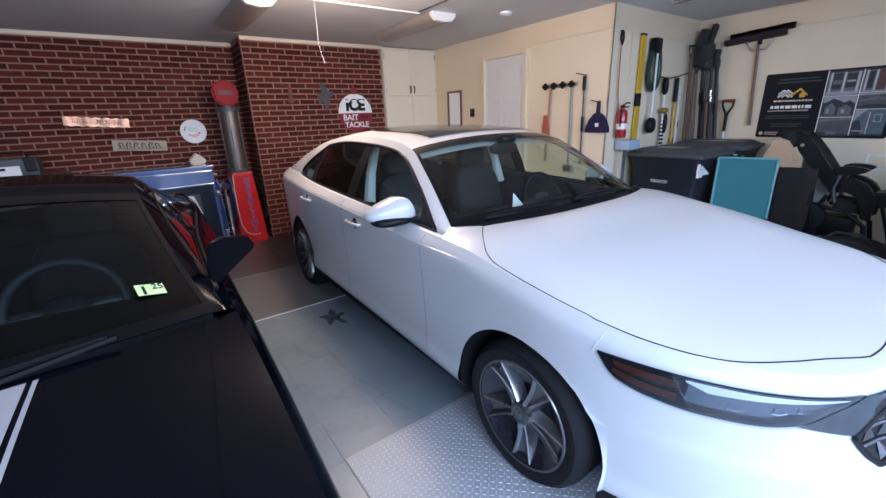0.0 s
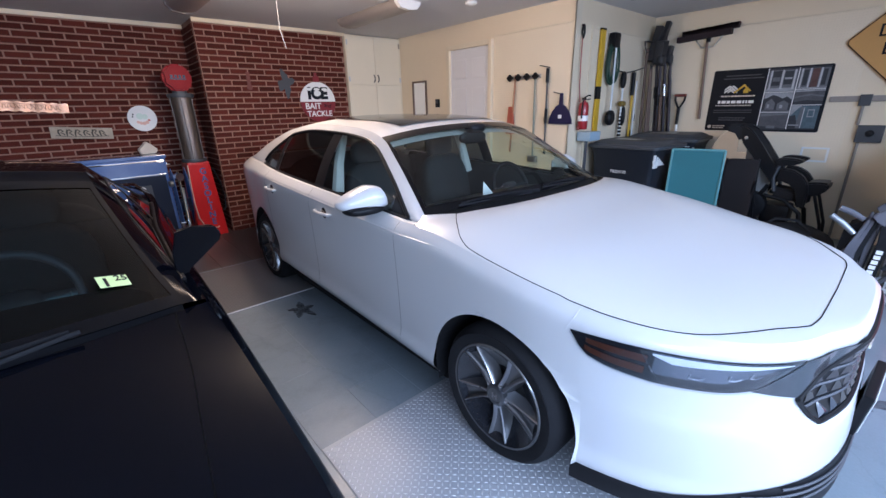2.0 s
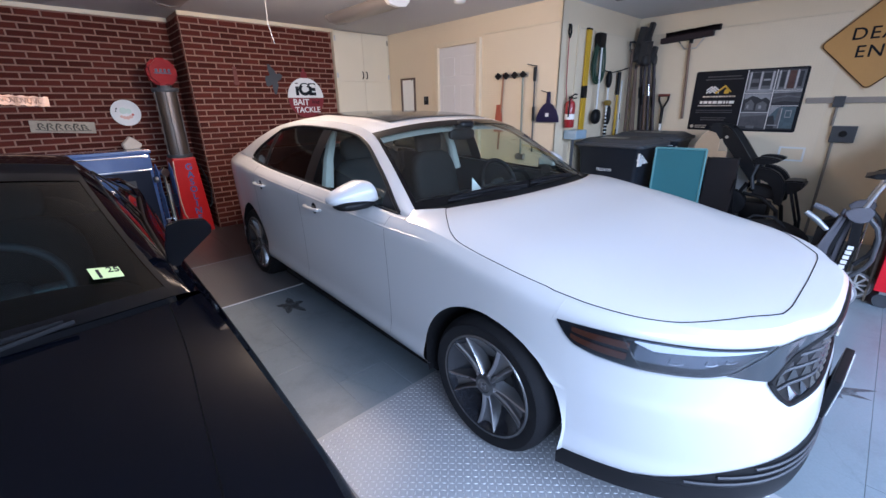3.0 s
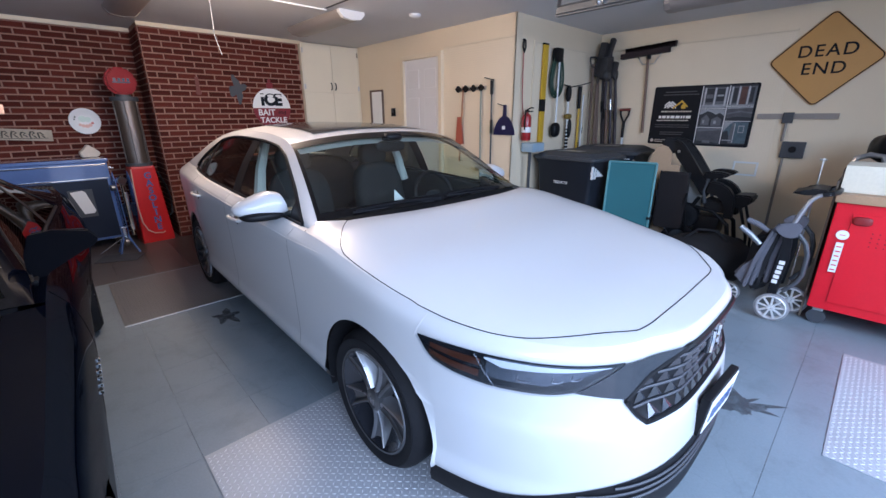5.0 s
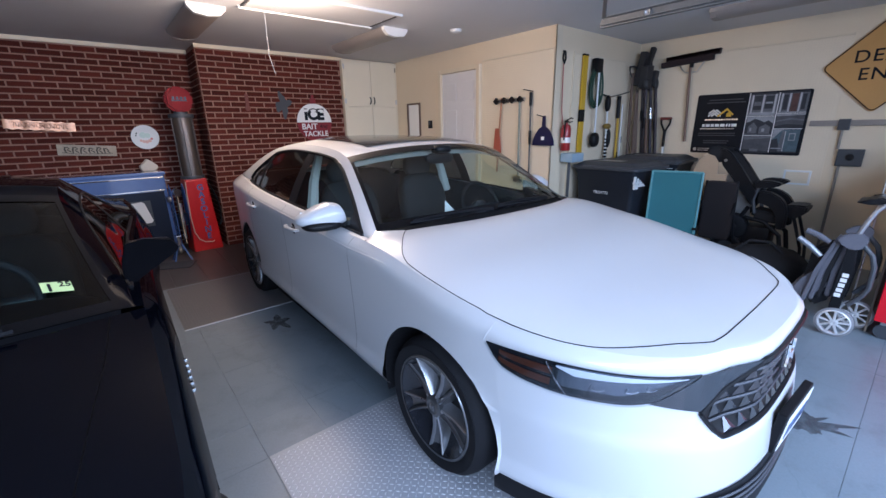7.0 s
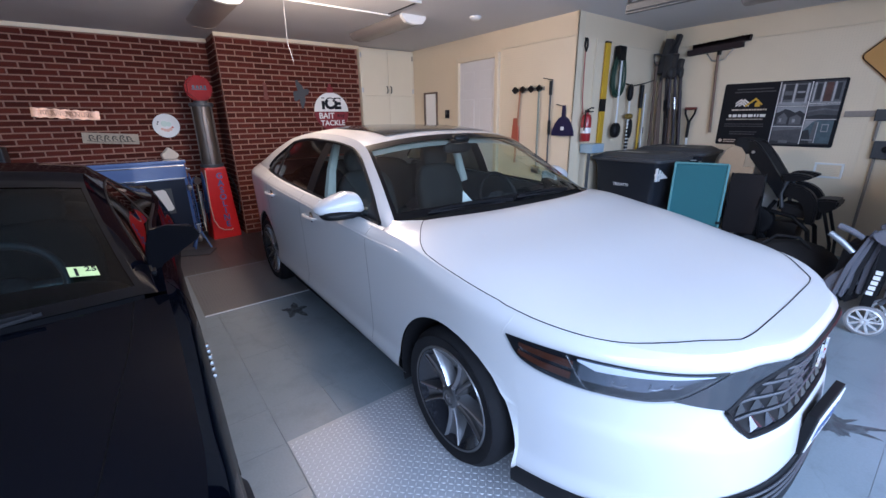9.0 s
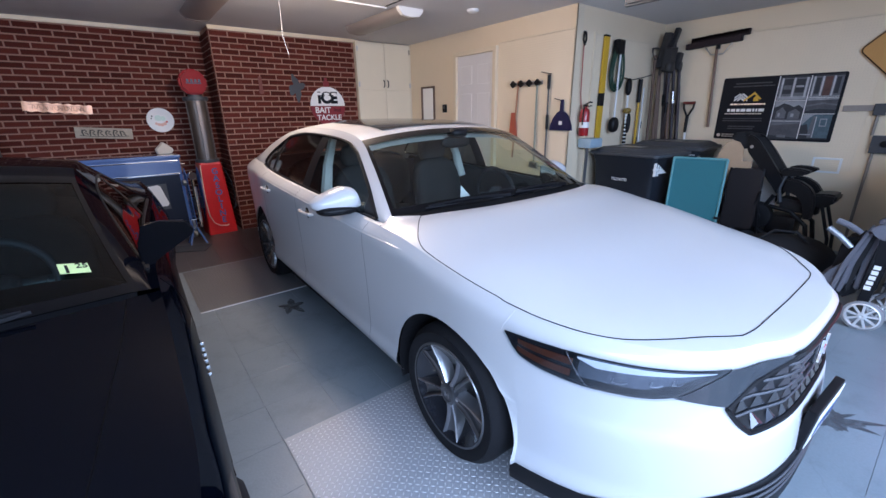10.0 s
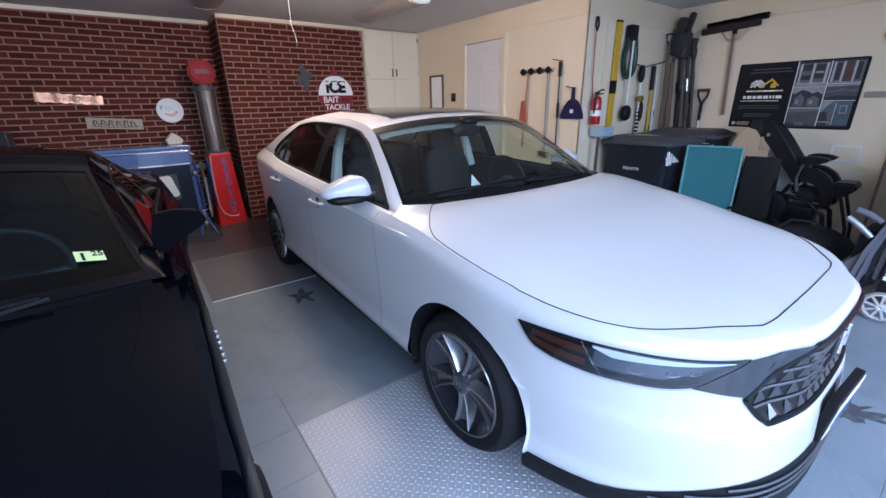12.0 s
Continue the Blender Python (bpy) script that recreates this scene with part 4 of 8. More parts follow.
        tube(bm, [on_front(S, sgn * u, zb(u) + (zt(u) - zb(u)) * k, 0.0115) for u, k in ((0.838, 0.96), (0.822, 0.40), (0.806, 0.05))], 0.0016, 6)
        part("lamp_fin", bm, M_ALLOY, lamp)
        bm = bmn()
        sheet(bm, front_patch(S, xo, zb, zt, 0.016, 8))
        part("lamp_cover", bm, G_LAMP, lamp, "clear lamp cover", smooth=2).visible_shadow = False
        # grey filler between lamp and grille
        xf = [sgn * (0.66 - 0.375 * i / 36) for i in range(37)]
        bm = bmn()
        sheet(bm, front_patch(S, xf, lambda x: gt(x) if abs(x) < 0.489 else 0.618 + (abs(x) - 0.489) / 0.171 * 0.060, lambda x: zb(x) if abs(x) > 0.536 else max(0.773, gt(x) + 0.001), 0.0085, 4))
        part("grille_wing", bm, M_GREYGLOSS, root, "dark grey panel beside the grille", smooth=True)
    # lower intake and lip
    bm = bmn()
    xl = np.linspace(-0.80, 0.80, 61)
    sheet(bm, front_patch(S, xl, lambda x: 0.235, lambda x: 0.352 - 0.106 * (abs(x) / 0.80) ** 4, 0.004, 6))
    part("lower_intake", bm, M_BLACK, root, "black lower air intake", smooth=True)
    for z in (0.264, 0.290, 0.316):
        bm = bmn()
        tube(bm, [on_front(S, x, z, 0.009) for x in np.linspace(-1, 1, 41) * 0.78 * ((0.344 - z) / 0.106) ** 0.25], 0.0045, 6)
        part("intake_bar", bm, mat("grey_rib_plastic", (0.055, 0.057, 0.066), 0.42, large=0.06, fine=0.04, bump=0, spec=0.3), root, smooth=True)
    bm = bmn()
    half = [S.front(math.pi / 2 * i / 60, 0.03) for i in range(61)]
    half = [p for p in half if p.y < -0.352]
    line = [Vector((-p.x, p.y, p.z)) for p in half[:0:-1]] + half
    out = []
    for i, p in enumerate(line):
        d = line[min(i + 1, len(line) - 1)] - line[max(i - 1, 0)]
        out.append(Vector((d.y, -d.x, 0)).normalized())
    sheet(bm, [[Vector((p.x + n.x * o, p.y + n.y * o, 0.201 + dz)) for p, n in zip(line, out)] for o, dz in ((0.003, 0.044), (0.012, 0.036), (0.019, -0.004), (0.012, -0.042), (-0.10, -0.046))])
    part("front_lip", bm, M_BLACK, root, "black plastic bumper lip", smooth=True)
    # number plate with plain bars
    plate = new("number_plate")
    plate.parent = root
    plate.matrix_local = pose(0.02, -1.056, 0.432, 6, 0, -3)
    bm = bmn()
    box(bm, -0.166, 0.166, -0.014, 0.016, -0.085, 0.085, 0.006)
    part("plate_holder", bm, M_BLACK, plate)
    bm = bmn()
    box(bm, -0.152, 0.152, -0.019, -0.0155, -0.076, 0.076, 0.002)
    part("plate_face", bm, M_WHITE, plate, "white and blue plate")
    bm = bmn()
    for i in range(6):
        box(bm, -0.12 + i * 0.042, -0.095 + i * 0.042, -0.0215, -0.0195, -0.035, 0.03)
    part("plate_bars", bm, M_BLUE, plate)


white_front(WS, white_car)


def white_fittings(root):
    # sunroof
    S = WS
    bm = bmn()
    rows = [[p + Vector((0, 0, 0.006)) for p in r] for r in top_rows(S, 1.22, 2.05, 26, -0.74, 0.74, 22, half=S.xg)]
    sheet(bm, rows)
    part("sunroof", bm, M_GREYGLOSS, root, "dark glass sunroof", smooth=True)
    for sgn in (-1, 1):
        mir = new("door_mirror")
        mir.parent = root
        bm = bmn()
        blob(bm, (0, 0, 0), (0.140, 0.085, 0.090), 2.7, 24)
        for v in bm.verts:
            t = (v.co.x * -sgn + 0.128) / 0.256
            v.co.z = v.co.z * (0.45 + 0.55 * min(1, 1.6 * t)) if v.co.z > 0 else v.co.z * 0.42
            v.co.y += 0.05 * (1 - t)
            v.co.y = min(v.co.y, 0.062)
            v.co.x = -sgn * min(-sgn * v.co.x, 0.112 - 0.30 * v.co.z)
        bmesh.ops.translate(bm, verts=bm.verts, vec=(0.975 if sgn > 0 else -0.940, 0.90, 1.040))
        part("mirror_cover", bm, M_WPAINT, mir, "white mirror cover", smooth=True)
        bm = bmn()
        blob(bm, (sgn * 0.940, 0.905, 1.010), (0.118, 0.080, 0.030), 2.6, 12)
        tube(bm, [(sgn * 0.90, 0.90, 1.005), (sgn * 0.85, 0.885, 0.998), (sgn * 0.80, 0.86, 0.995)], [0.028, 0.034, 0.042], 8)
        part("mirror_foot", bm, M_BLACK, mir, "black mirror foot", smooth=True)
        bm = bmn()
        box(bm, sgn * 0.945 - 0.095, sgn * 0.945 + 0.095, 0.961, 0.964, 1.005, 1.085)
        part("mirror_glass", bm, M_CHROME, mir)
        for Y in (1.44, 2.36):
            h = new("door_handle")
            h.parent = root
            bm = bmn()
            x = S.wid(Y, 0.83)
            z = S.z(Y, 0.845)
            tube(bm, [(sgn * (x + d), Y + s, z) for s, d in ((-0.10, -0.004), (-0.085, 0.018), (-0.03, 0.028), (0.05, 0.028), (0.095, 0.02), (0.112, -0.004))], [0.008, 0.011, 0.012, 0.012, 0.011, 0.008], 8)
            part("handle_bar", bm, M_WPAINT, h, smooth=True)
            bm = bmn()
            lathe(bm, [(0.036, 0.003), (0.030, 0.0055), (0.006, 0.0065), (0.0004, 0.0065)], Matrix.Translation((sgn * (x - 0.001), Y - 0.01, z)) @ Matrix.Rotation(radians(90 * sgn), 4, "Y"), 16)
            part("handle_cup", bm, M_GREYGLOSS, h, smooth=True)
        bm = bmn()
        yc = [float(y) for y in np.linspace(-0.03, 3.1, 64)]
        cs = [S.side(Y, 0.925 + 0.055 * max(0.0, 1 - (Y + 0.03) / 0.7) ** 1.5) for Y in yc]
        rc = [0.0075 * min(1.0, 0.15 + (Y + 0.03) / 0.9, 0.15 + (3.1 - Y) / 0.9) for Y in yc]
        tube(bm, [(sgn * (p.x - 0.0050), p.y, p.z) for p in cs], rc, 8)
        part("shoulder_crease", bm, M_WPAINT, root, smooth=True)
        bm = bmn()
        yl = [float(y) for y in np.linspace(0.60, 2.75, 24)]
        sheet(bm, [[Vector((sgn * (S.wid(Y, 1.0) - d), Y, S.z(Y, 1.0) - h)) for Y in yl] for d, h in ((0.040, 0.002), (0.075, 0.012), (0.095, 0.06), (0.085, 0.20), (0.120, 0.26), (0.110, 0.55))])
        part("door_lining", bm, M_SEAT, root, "dark inner door lining", smooth=True)
        # edge between bumper and wing above the lamp
        bm = bmn()
        run = [(1.274, 0.868), (1.268, 0.905), (1.256, 0.945), (1.244, 0.990)]
        tube(bm, [Vector((sgn * p.x, p.y, p.z)) for p in (S.front(a, v) + Vector((0.0006, -0.0006, 0)) for a, v in run)], 0.0016, 6)
        part("bumper_seam", bm, M_WPAINT, root)
    # dashboard, shelf, inside mirror, headliner, paper on the dash
    bm = bmn()
    blob(bm, (0, 0.78, 0.86), (0.72, 0.26, 0.085), 4, 16)
    box(bm, -0.70, 0.70, 0.62, 0.90, 0.45, 0.84, 0.02)
    part("dashboard", bm, M_BLACK, root, "black dashboard", smooth=True)
    bm = bmn()
    blob(bm, (0, 1.02, 1.315), (0.12, 0.022, 0.038), 3, 12)
    cyl(bm, (0, 1.02, 1.335), (0, 1.03, 1.39), 0.010, seg=8)
    blob(bm, (0, 1.0, 1.375), (0.07, 0.05, 0.03), 3, 10)
    part("inside_mirror", bm, M_BLACK, root, "black inside mirror", smooth=True)
    bm = bmn()
    sheet(bm, [[p + Vector((0, 0.02, -0.045)) for p in r] for r in top_rows(WS, 1.08, 2.5, 12, -0.93, 0.93, 10, half=WS.xg)])
    part("headliner", bm, M_LINER, root, "pale grey headliner", smooth=True)
    for sgn in (-1, 1):
        bm = bmn()
        tube(bm, [(sgn * 0.66, 1.74, 0.95), (sgn * 0.62, 1.76, 1.15), (sgn * 0.55, 1.78, 1.34)], [0.045, 0.036, 0.03], 8)
        part("pillar_trim", bm, M_LINER, root, smooth=True)
    bm = bmn()
    prism(bm, [(-0.186, 0.942), (-0.135, 0.942), (-0.090, 0.985), (-0.180, 1.072)], 0.75, 0.7512, lambda u, v, d: Vector((u, d, v)))
    part("paper_slip", bm, M_WHITE, root, "white slip of paper on the dash")
    wiper(root, (-0.12, 0.385, 1.046), (-0.61, 0.500, 1.034))
    wiper(root, (0.46, 0.440, 1.036), (-0.06, 0.395, 1.062))


white_fittings(white_car)

# the black coupe
BS = Shape(
    z0=0.17, Yf=0.02, Yr=3.2, wb=2.85, hub=0.345, arch=0.385, p=2.9, q=2.0, cuts=[0.95, 2.28],
    F=[(0.0, -0.93), (0.15, -0.96), (0.4, -0.99), (0.65, -1.0), (0.85, -0.97), (1.0, -0.93)],
    R=[(0.0, 3.70), (0.3, 3.80), (0.6, 3.84), (1.0, 3.80)],
    w=[(0.0, 0.83), (0.10, 0.875), (0.30, 0.895), (0.5, 0.898), (0.68, 0.915), (0.80, 0.908), (0.9, 0.894)],
    hip=[(-1, 0.0), (0.0, 0.002), (0.5, 0.012), (0.9, 0.018), (1.8, 0.022), (2.75, 0.078), (3.3, 0.05), (3.8, 0.0)],
    ztop=[(-1.0, 0.80), (-0.5, 0.865), (0.0, 0.905), (0.5, 0.93), (0.85, 0.94), (1.6, 0.955), (2.3, 0.985), (2.85, 1.015), (3.3, 1.02), (3.8, 0.98)],
    wtop=[(-0.5, 0.845), (0.0, 0.86), (0.5, 0.857), (0.9, 0.85), (1.8, 0.86), (2.6, 0.90), (3.3, 0.85), (3.8, 0.78)],
    bow=[(0.72, -0.17), (0.9, -0.16), (1.55, -0.12), (2.0, 0.0), (2.5, 0.06), (3.2, 0.10)],
    crown=[(0.7, 0.03), (1.0, 0.04), (1.55, 0.055), (2.0, 0.045), (2.6, 0.05), (3.3, 0.03), (4.0, 0.01)],
    bow_h=[(-0.93, 0.0), (0.2, 0.0), (0.6, -0.10), (0.82, -0.17)],
    crown_h=[(-0.93, 0.004), (-0.5, 0.02), (0.2, 0.028), (0.82, 0.03)],
    rail_x=[(0.82, 0.80), (1.0, 0.755), (1.3, 0.690), (1.55, 0.650), (1.9, 0.630), (2.3, 0.615), (2.7, 0.62), (3.15, 0.68)],
    rail_z=[(0.82, 0.945), (1.0, 1.020), (1.3, 1.165), (1.55, 1.262), (1.75, 1.293), (2.0, 1.300), (2.3, 1.272), (2.7, 1.170), (3.15, 1.03)],
    Ya=0.82, Yw=1.55, Yb=2.25, Ye=3.15, Yd=2.45, shut=0.55, frame_w=0.085,
    panes=[(0.98, 2.0, "f"), (2.03, 2.45, "r")])
black_car = thing("car", "glossy black two-door coupe with white bonnet stripes", "car", pose(0.955, 0.80, 0, 0, 0, -1.3))
body_panels(BS, black_car, M_BPAINT, -0.39)
greenhouse(BS, black_car, M_BPAINT, G_BSIDE, G_BSIDE, G_SMOKE, trim=0.005)
hood_deck(BS, black_car, M_BPAINT, [(-0.93, 0.72), (-0.5, 0.765), (-0.095, 0.81), (0.21, 0.842), (0.45, 0.868), (0.82, 0.892)], 0.80, 3.15, rise=False)
for x in (-0.925, 0.925):
    for Y in (0.0, 2.85):
        wheel(BS, black_car, x, Y, M_BLACK, M_ALLOY_DK, 0.345, 0.25, 0.235)
seats(BS, black_car, 1.95, 2.65, 0.42, 1.10)
# grey ring: the daylight on its rim is put into the colour
steering(black_car, 0.36, 1.33, 0.900, 0.175, ring=M_LID)


def black_fittings(root):
    S = BS
    # bonnet stripes: broad white with a thin outer line
    for sgn in (-1, 1):
        for a, b, nm in ((0.10, 0.381, "bonnet_stripe"), (0.392, 0.402, "stripe_edge_line")):
            bm = bmn()
            rows = []
            for Y in np.linspace(-0.70, 0.76, 42):
                h = S.edge(Y)
                r = []
                for x in np.linspace(sgn * a, sgn * b, 8):
                    c = x / h
                    r.append(Vector((x, Y + spl(Y, S.bow_h) * (1 - c * c), S.z(Y, 1) + spl(Y, S.crown_h) * (1 - abs(c) ** 2.2) + 0.0022)))
                rows.append(r)
            sheet(bm, rows)
            part(nm, bm, mat("grey_white_vinyl", (0.36, 0.36, 0.38), 0.5, large=0.05, fine=0.03, bump=0.02), root, "grey-white vinyl bonnet stripe", smooth=True)
        mir = new("door_mirror")
        mir.parent = root
        bm = bmn()
        out = [(0.811, 1.060, 0.924), (0.812, 1.060, 1.040), (0.838, 1.092, 1.115), (0.901, 1.173, 1.102), (1.001, 1.300, 1.063), (1.030, 1.337, 1.014), (1.018, 1.321, 0.988), (0.917, 1.194, 0.968), (0.860, 1.121, 0.960), (0.843, 1.100, 0.918)]
        fr = [bm.verts.new((sgn * x, y, z)) for x, y, z in out]
        bk = [bm.verts.new((sgn * (0.90 + (x - 0.90) * 0.9), y + 0.055, 1.02 + (z - 1.02) * 0.9)) for x, y, z in out]
        bm.faces.new(fr)
        bm.faces.new(bk[::-1])
        for i in range(len(out)):
            j = (i + 1) % len(out)
            bm.faces.new((fr[i], bk[i], bk[j], fr[j]))
        bmesh.ops.bevel(bm, geom=list(bm.edges), offset=0.007, segments=3, affect="EDGES")
        part("mirror_cover", bm, M_SATIN, mir, "satin black mirror cover", smooth=True)
        bm = bmn()
        tube(bm, [(sgn * 0.83, 1.08, 0.94), (sgn * 0.828, 1.07, 0.925), (sgn * 0.826, 1.06, 0.905)], [0.018, 0.022, 0.026], 8)
        part("mirror_foot", bm, M_BLACK, mir, smooth=True)
        bm = bmn()
        va = [bm.verts.new((sgn * x, y + d, z)) for d in (0.0565, 0.059) for x, y, z in ((0.86, 1.125, 1.00), (0.86, 1.125, 1.075), (0.98, 1.275, 1.045), (0.98, 1.275, 1.00))]
        for q in ((0, 1, 2, 3), (7, 6, 5, 4), (0, 4, 5, 1), (1, 5, 6, 2), (2, 6, 7, 3), (3, 7, 4, 0)):
            bm.faces.new([va[k] for k in q])
        part("mirror_glass", bm, M_CHROME, mir)
        # chrome-coloured letters on the wing, kept as plain bars
        for i in range(6):
            bm = bmn()
            Y = 0.585 + 0.045 * i
            p = S.side(Y, 0.68)
            box(bm, min(sgn * (p.x - 0.003), sgn * (p.x + 0.008)), max(sgn * (p.x - 0.003), sgn * (p.x + 0.008)), Y, Y + 0.014, p.z - 0.006, p.z + 0.006, 0.001)
            part("wing_letter", bm, M_CHROME, root)
    bm = bmn()
    blob(bm, (0, 1.12, 0.82), (0.74, 0.27, 0.085), 4, 16)
    box(bm, -0.72, 0.72, 0.95, 1.25, 0.4, 0.80, 0.02)
    part("dashboard", bm, M_BLACK, root, "black dashboard", smooth=True)
    bm = bmn()
    blob(bm, (0, 1.45, 1.235), (0.12, 0.02, 0.035), 3, 12)
    part("inside_mirror", bm, M_BLACK, root, smooth=True)
    bm = bmn()
    sheet(bm, [[p + Vector((0, 0.02, -0.04)) for p in r] for r in top_rows(S, 1.57, 2.25, 12, -0.95, 0.95, 10, half=S.xg)])
    part("headliner", bm, M_SEAT, root, "dark headliner", smooth=True)
    wiper(root, (0.12, 0.615, 0.958), (0.53, 0.735, 0.975))
    wiper(root, (-0.42, 0.65, 0.955), (0.08, 0.66, 0.985))
    # inspection sticker behind the screen
    st = new("inspection_sticker")
    st.parent = root
    p = Vector((0.640, 0.930, 1.033))
    st.matrix_local = pose(p.x, p.y, p.z, 27, 13, 18)
    bm = bmn()
    box(bm, -0.039, 0.039, -0.0255, 0.0255, -0.0005, 0.0005)
    part("sticker_sheet", bm, mat("sticker_yellow_green", (0.60, 0.76, 0.34), 0.5, large=0.04, fine=0.03, bump=0), st, "yellow-green inspection sticker")
    text("1", 0.052, pose(-0.019, -0.006, 0.001), M_INK, st, bold=0.0012)
    text("25", 0.034, pose(0.021, 0.010, 0.001), M_INK, st)


black_fittings(black_car)


# ---- fixed fittings of the garage ----
def fixed(name, bm, material, label, category, parent=None):
    return tagged(part(name, bm, material, parent), label, category, kind="structure")


bm = bmn()
box(bm, LX, CX0 - 0.002, BY - 0.035, BY - 0.012, CEIL - 0.045, CEIL - 0.001, 0.004)
fixed("ceiling_trim_back", bm, M_TRIM, "cream ceiling moulding over the brick wall", "trim")
bm = bmn()
box(bm, CX0 - 0.012, CX1 + 0.02, CY - 0.035, CY - 0.012, CEIL - 0.045, CEIL - 0.001, 0.004)
fixed("ceiling_trim_chimney", bm, M_TRIM, "cream ceiling moulding over the chimney breast", "trim")

# pegboards, each with a flat top rail
for nm, m, w, z1, lab in (("pegboard_house", pose(WX - 0.004, RY + 0.01, 0, 0, 0, 0), 1.12, 2.33, "cream painted pegboard beside the house door"),
                          ("pegboard_return", pose(6.24, RY - 0.004, 0, 0, 0, -90), 1.55, 2.30, "cream painted pegboard behind garden tools"),
                          ("pegboard_right", pose(RX - 0.004, 0.72, 0, 0, 0, 0), 2.12, 2.33, "cream painted pegboard behind a broom and poster")):
    e = thing(nm, lab, "pegboard", m, kind="structure")
    bm = bmn()
    box(bm, -0.004, 0.003, 0.0, w, 0.86, z1)
    part("board", bm, M_PEG if nm == "pegboard_house" else M_PEG_FAINT, e)
    bm = bmn()
    box(bm, -0.012, 0.003, 0.0, w, z1 + 0.001, z1 + 0.016, 0.002)
    part("top_rail", bm, M_TRIM, e)
bm = bmn()
box(bm, 6.205, 6.236, RY - 0.018, RY - 0.001, 0.05, 2.33, 0.003)
fixed("trim_return", bm, M_TRIM, "cream batten at the edge of the pegboard", "trim")
bm = bmn()
box(bm, WX - 0.012, WX - 0.001, RY - 0.012, RY + 0.006, 0.0, CEIL - 0.002, 0.002)
box(bm, WX - 0.012, WX + 0.10, RY - 0.012, RY - 0.001, 0.0, CEIL - 0.002, 0.002)
fixed("trim_corner", bm, M_TRIM, "cream corner board where two walls meet", "trim")


def house_door():
    d = thing("door_1", "white six-panel house door in a cream frame", "door", pose(WX - 0.002, 4.42, 0.26), kind="structure")
    bm = bmn()
    box(bm, -0.016, 0.0, -0.365, 0.365, 0.0, 1.99, 0.002)
    part("door_leaf", bm, M_DOOR, d)
    for y in (-0.175, 0.175):
        for z0, z1 in ((0.14, 0.72), (0.86, 1.50), (1.62, 1.86)):
            bm = bmn()
            box(bm, -0.022, -0.016, y - 0.115, y + 0.115, z0, z1, 0.0055)
            part("door_panel", bm, M_DOOR, d)
    bm = bmn()
    lathe(bm, [(0.030, 0.0), (0.028, 0.008), (0.012, 0.012), (0.012, 0.035), (0.026, 0.045), (0.026, 0.06), (0.0005, 0.066)], pose(-0.018, 0.31, 0.92, 0, -90, 0), 20)
    part("door_knob", bm, M_STEEL, d, smooth=True)
    for y0, y1, z0, z1, nm in ((-0.425, -0.367, -0.26, 2.05, "door_jamb"), (0.367, 0.425, -0.26, 2.05, "door_jamb"), (-0.367, 0.367, 1.993, 2.05, "door_head")):
        bm = bmn()
        box(bm, -0.052, 0.0, y0, y1, z0, z1, 0.004)
        part(nm, bm, M_TRIM, d)
    bm = bmn()
    box(bm, -0.028, 0.0, -0.367, 0.367, -0.26, -0.002, 0.003)
    part("threshold", bm, M_TRIM, d)
    return d


house_door()


def wall_cabinet():
    c = thing("cabinet", "tall cream built-in cabinet with black handles", "cabinet", pose(5.375, 6.0, 0))
    bm = bmn()
    box(bm, -0.487, 0.487, 0.022, 0.61, 0.0, 2.555)
    part("cabinet_body", bm, M_CAB, c)
    for z0, z1 in ((1.868, 2.545), (0.06, 1.860)):
        for s in (-1, 1):
            d = new("cabinet_door")
            d.parent = c
            bm = bmn()
            box(bm, min(s * 0.002, s * 0.462), max(s * 0.002, s * 0.462), 0.0, 0.021, z0, z1, 0.003)
            part("door_board", bm, M_CAB, d)
            if z0 > 1:
                bm = bmn()
                tube(bm, [(s * 0.035, -0.002, z0 + 0.145), (s * 0.035, -0.028, z0 + 0.130), (s * 0.035, -0.032, z0 + 0.095), (s * 0.035, -0.028, z0 + 0.060), (s * 0.035, -0.002, z0 + 0.045)], 0.0075, 8)
                part("handle", bm, M_BLACK, d, "black bow handle", smooth=True)
                for zz in (z0 + 0.08, z1 - 0.10):
                    bm = bmn()
                    box(bm, s * 0.462 - 0.012, s * 0.462 + 0.012, -0.006, 0.004, zz - 0.035, zz + 0.035, 0.002)
                    part("hinge", bm, M_STEEL, d)
    for x0, x1 in ((-0.487, -0.465), (0.465, 0.487)):
        bm = bmn()
        box(bm, x0, x1, -0.002, 0.022, 0.0, 2.555, 0.003)
        part("face_frame", bm, M_CAB, c)
    return c


wall_cabinet()


def framed_mirror():
    t = thing("mirror", "narrow wall mirror in a dark wooden frame", "mirror", pose(WX - 0.001, 5.53, 1.34))
    bm = bmn()
    for y0, y1, z0, z1 in ((-0.175, -0.148, 0, 0.57), (0.148, 0.175, 0, 0.57), (-0.148, 0.148, 0, 0.027), (-0.148, 0.148, 0.543, 0.57)):
        box(bm, -0.022, 0.0, y0, y1, z0, z1, 0.004)
    part("mirror_frame", bm, M_DKWOOD, t)
    bm = bmn()
    box(bm, -0.010, -0.004, -0.148, 0.148, 0.027, 0.543)
    part("mirror_pane", bm, M_CHROME, t)


framed_mirror()
t = thing("keypad", "small black keypad beside the house door", "keypad", pose(WX - 0.001, 5.10, 1.575))
bm = bmn()
box(bm, -0.03, 0.0, -0.038, 0.038, -0.058, 0.058, 0.006)
part("keypad_case", bm, M_BLACK, t)
bm = bmn()
box(bm, -0.034, -0.030, -0.024, 0.024, -0.005, 0.045, 0.002)
part("keypad_cover", bm, M_LID, t)

